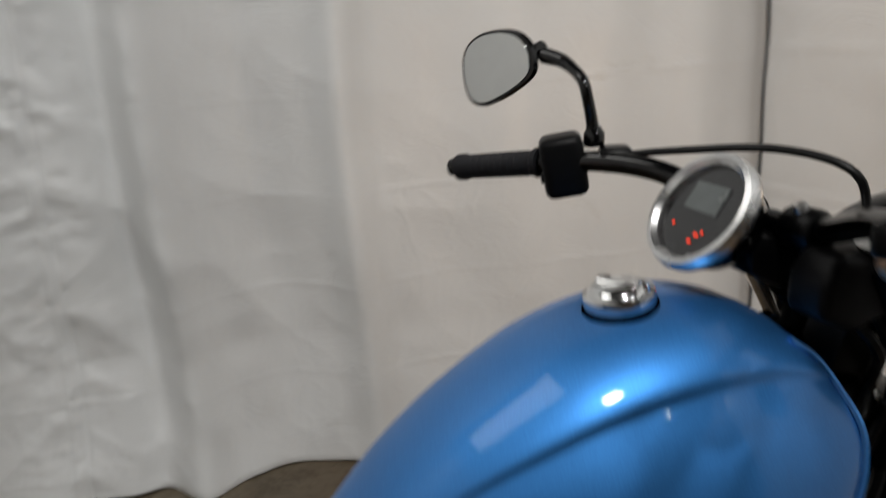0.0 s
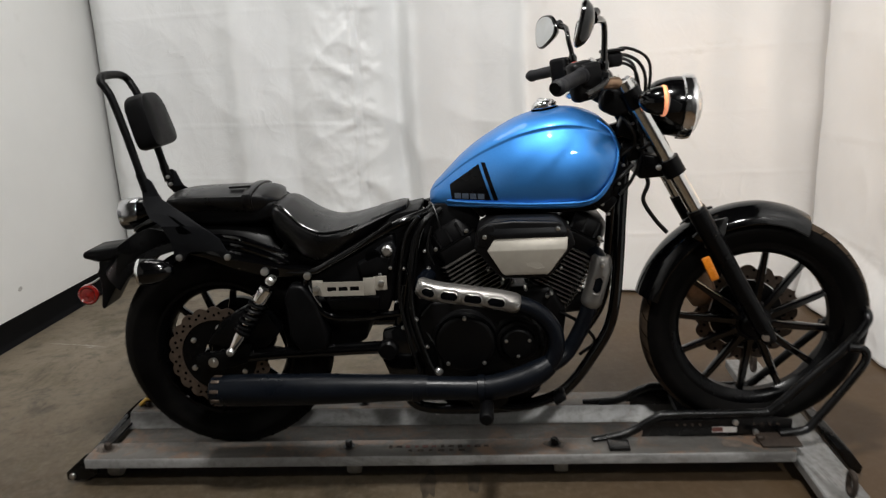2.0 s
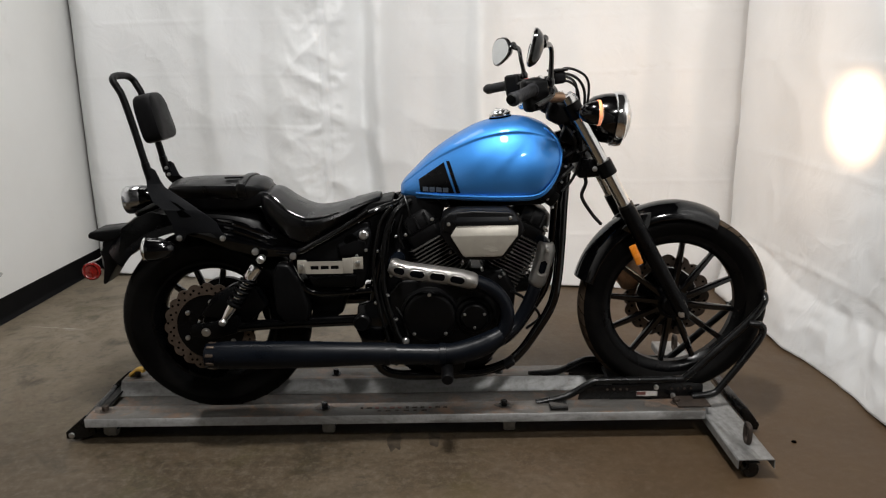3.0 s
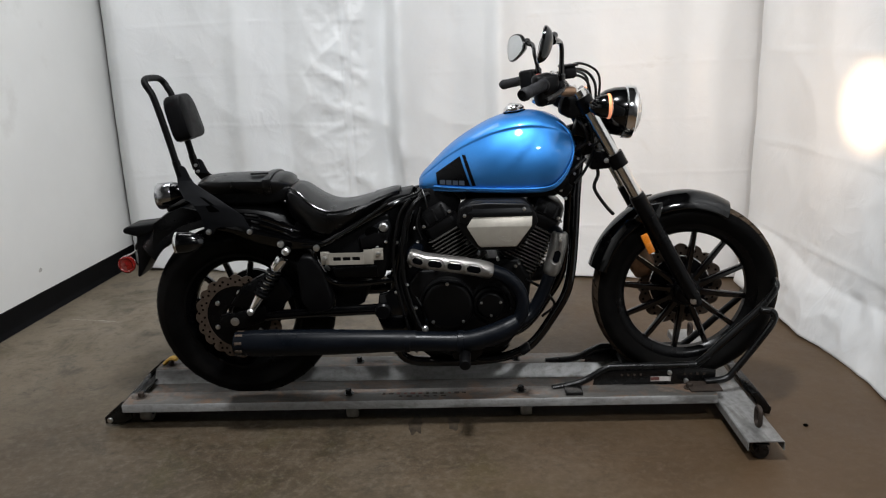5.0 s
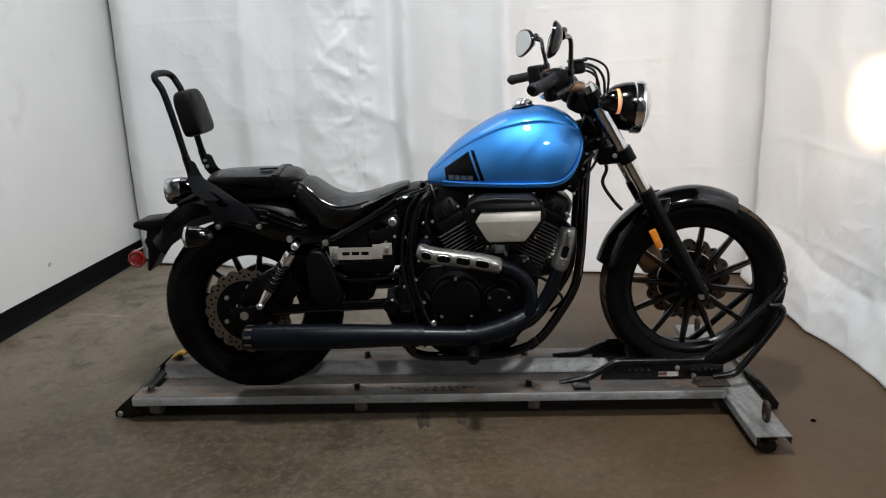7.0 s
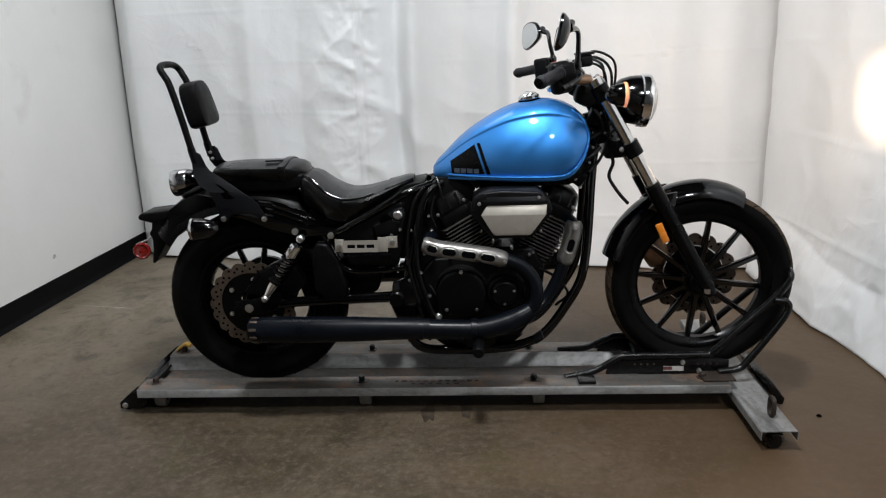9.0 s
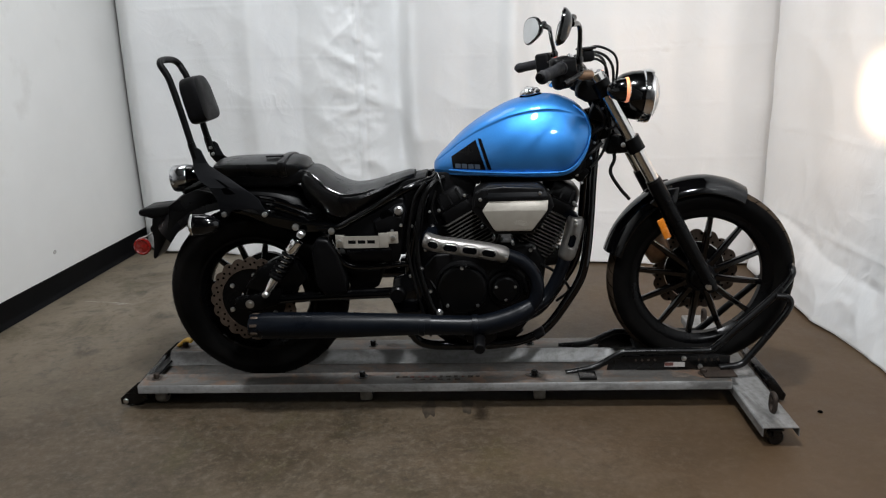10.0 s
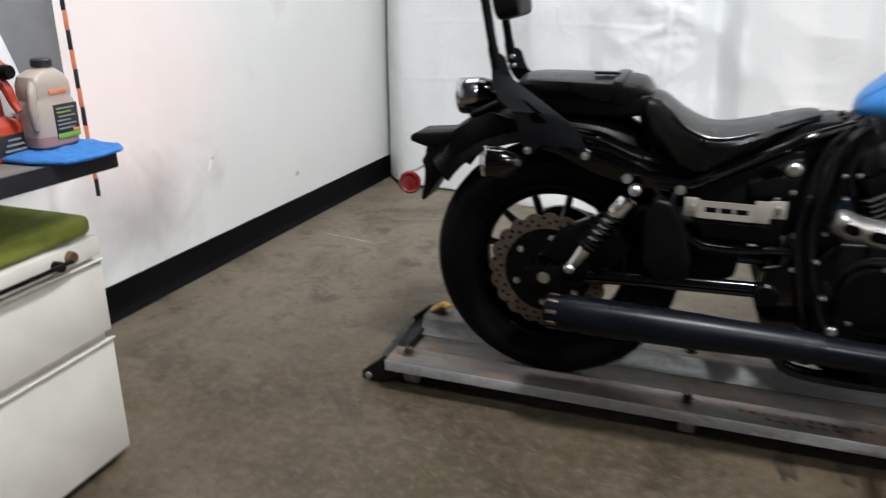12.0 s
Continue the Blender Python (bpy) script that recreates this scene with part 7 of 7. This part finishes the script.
def folded_cloth(cx, cy, hx, hy, turn, z, seed):
    """A soft folded cloth with a rounded, uneven outline."""
    bm = bmesh.new()
    n, rings = 48, []
    for scale, h in ((0.90, 0.0006), (0.985, 0.0022), (1.0, 0.006), (0.985, 0.0095), (0.90, 0.0125), (0.7, 0.0140), (0.45, 0.0135), (0.2, 0.0135)):
        ring = []
        for q in range(n):
            a = 2 * math.pi * q / n
            ca, sa = math.cos(a), math.sin(a)
            wob = 1 + 0.06 * noise.noise(Vector((ca * 1.6, sa * 1.6, seed)))
            u = math.copysign(abs(ca) ** 0.55, ca) * hx * scale * wob
            v = math.copysign(abs(sa) ** 0.55, sa) * hy * scale * wob
            lift = 0.004 * noise.noise(Vector((u * 30, v * 30, seed))) + 0.003 * noise.noise(Vector((u * 80, v * 60, seed + 2)))
            c, s = math.cos(turn), math.sin(turn)
            ring.append(Vector((cx + u * c - v * s, cy + u * s + v * c, z + (h + lift if h > 0.004 else h))))
        rings.append(ring)
    return add_loft(bm, rings)


rag = finish("cleaning_cloth", folded_cloth(-0.896, -0.742, 0.136, 0.094, 0.06, 0.7522, 2.0), M_BLUECLOTH)
tagged(rag, "folded blue microfibre cloth on the table corner", "cloth")


def round_ring(cx, cy, hx, hy, z, k=0.5, n=28):
    out = []
    for q in range(n):
        a = 2 * math.pi * q / n
        ca, sa = math.cos(a), math.sin(a)
        out.append(Vector((cx + math.copysign(abs(ca) ** k, ca) * hx, cy + math.copysign(abs(sa) ** k, sa) * hy, z)))
    return out


JX, JY, JZ = -0.893, -0.728, 0.7665
jug = thing("jug", (JX, JY, JZ), "milky half-full fluid jug with a black label on blue cloth", "bottle")


def jug_ring(hx, hy, dz, k=0.5, dy=0.0):
    return round_ring(JX, JY + dy, hx, hy, JZ + dz, k)


part("body", add_loft(bmesh.new(), [jug_ring(0.026, 0.044, 0), jug_ring(0.032, 0.050, 0.005), jug_ring(0.033, 0.051, 0.020), jug_ring(0.033, 0.051, 0.086), jug_ring(0.030, 0.047, 0.094), jug_ring(0.031, 0.049, 0.102), jug_ring(0.031, 0.048, 0.122), jug_ring(0.028, 0.042, 0.138, 0.6, -0.002), jug_ring(0.022, 0.030, 0.147, 0.8, 0.001), jug_ring(0.016, 0.016, 0.152, 1.0, 0.006), jug_ring(0.016, 0.016, 0.158, 1.0, 0.006)]), M_JUG, jug)
part("fluid_level", add_loft(bmesh.new(), [jug_ring(0.0275, 0.0455, -0.0004), jug_ring(0.0324, 0.0504, 0.005), jug_ring(0.0334, 0.0514, 0.024)]), M_PINK, jug, "pinkish fluid showing through")
part("grip_recess", tube([(JX + 0.012, JY - 0.036, JZ + 0.132), (JX + 0.022, JY - 0.050, JZ + 0.110), (JX + 0.024, JY - 0.054, JZ + 0.070), (JX + 0.020, JY - 0.050, JZ + 0.040)], [0.006, 0.008, 0.008, 0.006], 10, 5), M_JUG, jug)
part("cap", lathe([(0, 0.015), (0.017, 0.015), (0.020, 0.012), (0.020, 0.0), (0, 0.0)], (JX, JY + 0.006, JZ + 0.154), "z", 28), M_BLKLAB, jug, "black screw cap")
lb = part("label", box(JX + 0.0332, JY + 0.014, JZ + 0.050, 0.002, 0.058, 0.066, 0.0005), M_BLKLAB, jug, "black label with fine print")
part("label_band", box(JX + 0.0338, JY + 0.014, JZ + 0.0215, 0.002, 0.056, 0.010, 0.0004), M_GRNLAB, lb, "green band")
part("label_band", box(JX + 0.0338, JY + 0.034, JZ + 0.030, 0.002, 0.018, 0.006, 0.0004), M_ORANGE, lb, "red print")
part("label_band", box(JX + 0.0314, JY + 0.004, JZ + 0.108, 0.0016, 0.044, 0.009, 0.0004), M_ORANGE, lb, "orange print")
for k, (y0, wd) in enumerate(((0.010, 0.040), (0.012, 0.046), (0.006, 0.034), (0.014, 0.042), (0.008, 0.036), (0.012, 0.044))):
    part("print_line", box(JX + 0.0342, JY + y0, JZ + 0.036 + 0.0078 * k, 0.001, wd, 0.0030, 0.0), M_GRNLAB if k == 4 else M_GREYBOX, lb)


# things standing beside the jug
SX, SY = -0.940, -0.808
sprayer = thing("spray_bottle", (SX, SY, 0.752), "orange-red trigger spray bottle with a dark print label", "spray bottle")
part("body", add_loft(bmesh.new(), [round_ring(SX, SY, 0.034, 0.040, 0.752, 0.7), round_ring(SX, SY, 0.037, 0.043, 0.758, 0.7), round_ring(SX, SY, 0.037, 0.043, 0.815, 0.7), round_ring(SX, SY, 0.034, 0.040, 0.822, 0.8), round_ring(SX, SY, 0.018, 0.018, 0.834, 1.0), round_ring(SX, SY, 0.016, 0.016, 0.870, 1.0), round_ring(SX, SY, 0.016, 0.016, 0.884, 1.0)]), M_REDPLAST, sprayer)
part("label", add_loft(bmesh.new(), [round_ring(SX, SY, 0.0374, 0.0434, 0.762, 0.7), round_ring(SX, SY, 0.0378, 0.0438, 0.764, 0.7), round_ring(SX, SY, 0.0378, 0.0438, 0.800, 0.7), round_ring(SX, SY, 0.0374, 0.0434, 0.802, 0.7)], cap=False), M_BLKLAB, sprayer, "dark print label")
for k in range(3):
    part("print_line", box(SX + 0.0385, SY + 0.002, 0.772 + 0.010 * k, 0.001, 0.050 - 0.010 * k, 0.004, 0.0), M_GREYBOX, sprayer)
part("trigger_head", joined(slab([(SX - 0.052, 0.884), (SX - 0.055, 0.922), (SX - 0.035, 0.946), (SX + 0.020, 0.940), (SX + 0.044, 0.926), (SX + 0.046, 0.908), (SX + 0.020, 0.898), (SX + 0.014, 0.882)], SY - 0.022, SY + 0.022, 0.008, 3)), M_REDPLAST, sprayer, "orange-red trigger head")
part("trigger", tube([(SX + 0.030, SY, 0.905), (SX + 0.044, SY + 0.002, 0.885), (SX + 0.050, SY + 0.004, 0.862), (SX + 0.060, SY + 0.006, 0.845)], [0.010, 0.010, 0.008, 0.007], 10, 4), M_REDPLAST, sprayer)
part("nozzle", lathe([(0, 0.016), (0.012, 0.016), (0.014, 0.010), (0.014, 0), (0, 0)], (SX + 0.044, SY, 0.918), (1, 0.1, 0.05), 16), M_SATIN, sprayer)
carton = thing("carton", (-0.915, -0.945, 0.752), "grey and white carton with a dark striped spine", "carton")
part("box", box(-0.922, -0.950, 0.845, 0.060, 0.100, 0.185, 0.002, turn=(0, 0, -8)), M_LIGHTCARD, carton)
for k in range(6):
    part("spine_stripe", box(-0.8905, -0.904 - 0.010 * k, 0.845, 0.006, 0.007, 0.186, 0.001, turn=(0, 0, -8)), (M_BLKLAB, M_BEIGE)[k % 2], carton, "dark printed stripe")
part("print_patch", box(-0.8915, -0.975, 0.800, 0.002, 0.024, 0.030, 0.0, turn=(0, 0, -8)), M_GREYBOX, carton)
towel = thing("paper_towel", (-1.02, -0.72, 0.752), "white paper towel roll leaning by the spray bottle", "paper roll")
part("roll", lathe([(0.02, 0.13), (0.050, 0.13), (0.052, 0.125), (0.052, -0.115), (0.050, -0.12), (0.02, -0.12)], (-1.035, -0.715, 0.882), (-0.30, -0.10, 1), 40, closed=True), M_PAPER, towel)
part("core", lathe([(0.0195, 0.128), (0.0195, -0.118)], (-1.035, -0.715, 0.882), (-0.30, -0.10, 1), 24), M_BEIGE, towel)
black_case = thing("black_tool", (-1.06, -0.86, 0.752), "black boxy power tool standing on the table", "tool")
part("body", box(-1.06, -0.865, 0.860, 0.090, 0.070, 0.216, 0.012, 3), M_MATTE, black_case)
part("head", box(-1.035, -0.850, 0.995, 0.150, 0.075, 0.060, 0.014, 3, turn=(0, -6, 8)), M_MATTE, black_case)
part("grip_band", box(-1.0, -0.848, 0.975, 0.030, 0.078, 0.010, 0.003, turn=(0, -6, 8)), M_GREYBOX, black_case)
wall_cab = thing("wall_cabinet", (-1.34, -0.85, 0.84), "plain grey metal cabinet fixed to the white wall", "cabinet")
part("body", prism([(left_x(-1.35) + 0.002, -1.35), (-1.226, -1.35), (-1.226, -0.352), (left_x(-0.352) + 0.002, -0.352)], 0.84, 1.40), M_GREYBOX, wall_cab)
for y0, y1 in ((-1.35, -0.853), (-0.849, -0.352)):
    part("door", box(-1.222, (y0 + y1) / 2, 1.12, 0.016, y1 - y0 - 0.004, 0.556, 0.002), M_GREYBOX, wall_cab)
hazard = thing("striped_strap", (-1.203, -0.335, 1.05), "black and orange striped strap hanging from a small box", "strap")
sa, sb = Vector((-1.200, -0.338, 1.055)), Vector((-1.195, -0.322, 0.525))
for k in range(11):
    p, q = sa.lerp(sb, k / 11), sa.lerp(sb, (k + 1) / 11)
    part("band", box((p.x + q.x) / 2, (p.y + q.y) / 2, (p.z + q.z) / 2, 0.010, 0.017, (p - q).length - 0.0004, 0.0008, turn=(1.7, 0, 40)), M_ORANGE if k % 2 else M_BLKLAB, hazard, "orange band" if k % 2 else "black band")
part("clip", box(-1.197, -0.340, 1.085, 0.030, 0.034, 0.060, 0.004, turn=(0, 0, 40)), M_PAPER, hazard, "white plastic clip")
part("clip_edge", box(-1.196, -0.340, 1.052, 0.032, 0.036, 0.008, 0.002, turn=(0, 0, 40)), M_BLUECLOTH, hazard, "blue edge")
part("hook", box(-1.207, -0.350, 1.10, 0.018, 0.020, 0.012, 0.002), M_STEEL, hazard)
cord = finish("power_cord", tube([(-1.20, -1.125, 0.006), (-1.05, -1.113, 0.006), (-1.0, -1.108, 0.006), (-0.958, -1.111, 0.006), (-0.932, -1.130, 0.006), (-0.936, -1.160, 0.006), (-0.975, -1.180, 0.006), (-1.06, -1.186, 0.006), (-1.18, -1.20, 0.006)], 0.005, 10, 6), M_HOSE)
tagged(cord, "black power cord looped on the floor beside the pedestal", "cable")
# scuffs on the painted wall
SCUFFY, SCUFFZ = 0.492, 0.405
for y, z, w_, h_, tilt, mat in ((1.095, 0.235, 0.035, 0.022, 10, M_SMUDGE), (SCUFFY, SCUFFZ, 0.013, 0.056, -35, M_PLASTER), (SCUFFY + 0.020, SCUFFZ + 0.026, 0.006, 0.022, -60, M_SMUDGE)):
    ring = [(0, math.cos(2 * math.pi * k / 14) * w_ / 2, math.sin(2 * math.pi * k / 14) * h_ / 2) for k in range(14)]
    bm = add_loft(bmesh.new(), [[Vector(p) for p in ring], [Vector((0.0012, p[1] * 0.9, p[2] * 0.9)) for p in ring]])
    bmesh.ops.transform(bm, matrix=Matrix.Translation((left_x(y) + 0.0004, y, z)) @ Matrix.Rotation(radians(2.5), 4, "Z") @ Matrix.Rotation(radians(tilt), 4, "X"), verts=bm.verts)
    mark = finish("scuff_mark", bm, mat)
    tagged(mark, "small scuff on the painted wall", "scuff", kind="structure")

# oil drips under the engine
M_OIL = pbr("dried_oil", (0.042, 0.032, 0.022), 0.5, 0, 0.5, 30, 0.1, spec=0.3)
for k, (x, y, rx_, ry_) in enumerate(((0.612, -0.185, 0.026, 0.062), (0.742, -0.170, 0.020, 0.050))):
    ring = []
    for a in np.linspace(0, 2 * math.pi, 33)[:-1]:
        wob = 1 + 0.55 * noise.noise(Vector((math.cos(a) * 1.7, math.sin(a) * 1.7, k * 3.0)))
        ring.append(Vector((x + rx_ * wob * math.cos(a), y + ry_ * wob * math.sin(a), 0.0005)))
    bm = bmesh.new()
    bm.faces.new([bm.verts.new(p) for p in ring])
    tagged(finish("oil_stain", bm, M_OIL), "dark dried oil drip on the concrete floor", "stain", kind="structure")

# pale scrapes on the concrete
for x0, y0, x1, y1, wid in ((-1.255, 0.992, -1.09, 0.962, 0.007), (-1.13, 0.974, -0.94, 0.930, 0.009), (-1.06, 0.940, -0.99, 0.925, 0.005)):
    pts, n = [], 14
    for q in range(n + 1):
        u = q / n
        wob = 0.5 * math.sin(math.pi * u) * wid * (1 + 0.7 * noise.noise(Vector((u * 9, x0 * 5, 1.0))))
        pts.append((x0 + (x1 - x0) * u, y0 + (y1 - y0) * u + 0.004 * noise.noise(Vector((u * 6, y0, 4.0))), wob))
    ring = [Vector((x, y - w, 0.0006)) for x, y, w in pts] + [Vector((x, y + w, 0.0006)) for x, y, w in pts[-2:0:-1]]
    bm = bmesh.new()
    bm.faces.new([bm.verts.new(p) for p in ring])
    scrape = finish("floor_scrape", bm, M_SCRAPE)
    tagged(scrape, "pale scrape mark on the concrete floor", "scrape", kind="structure")
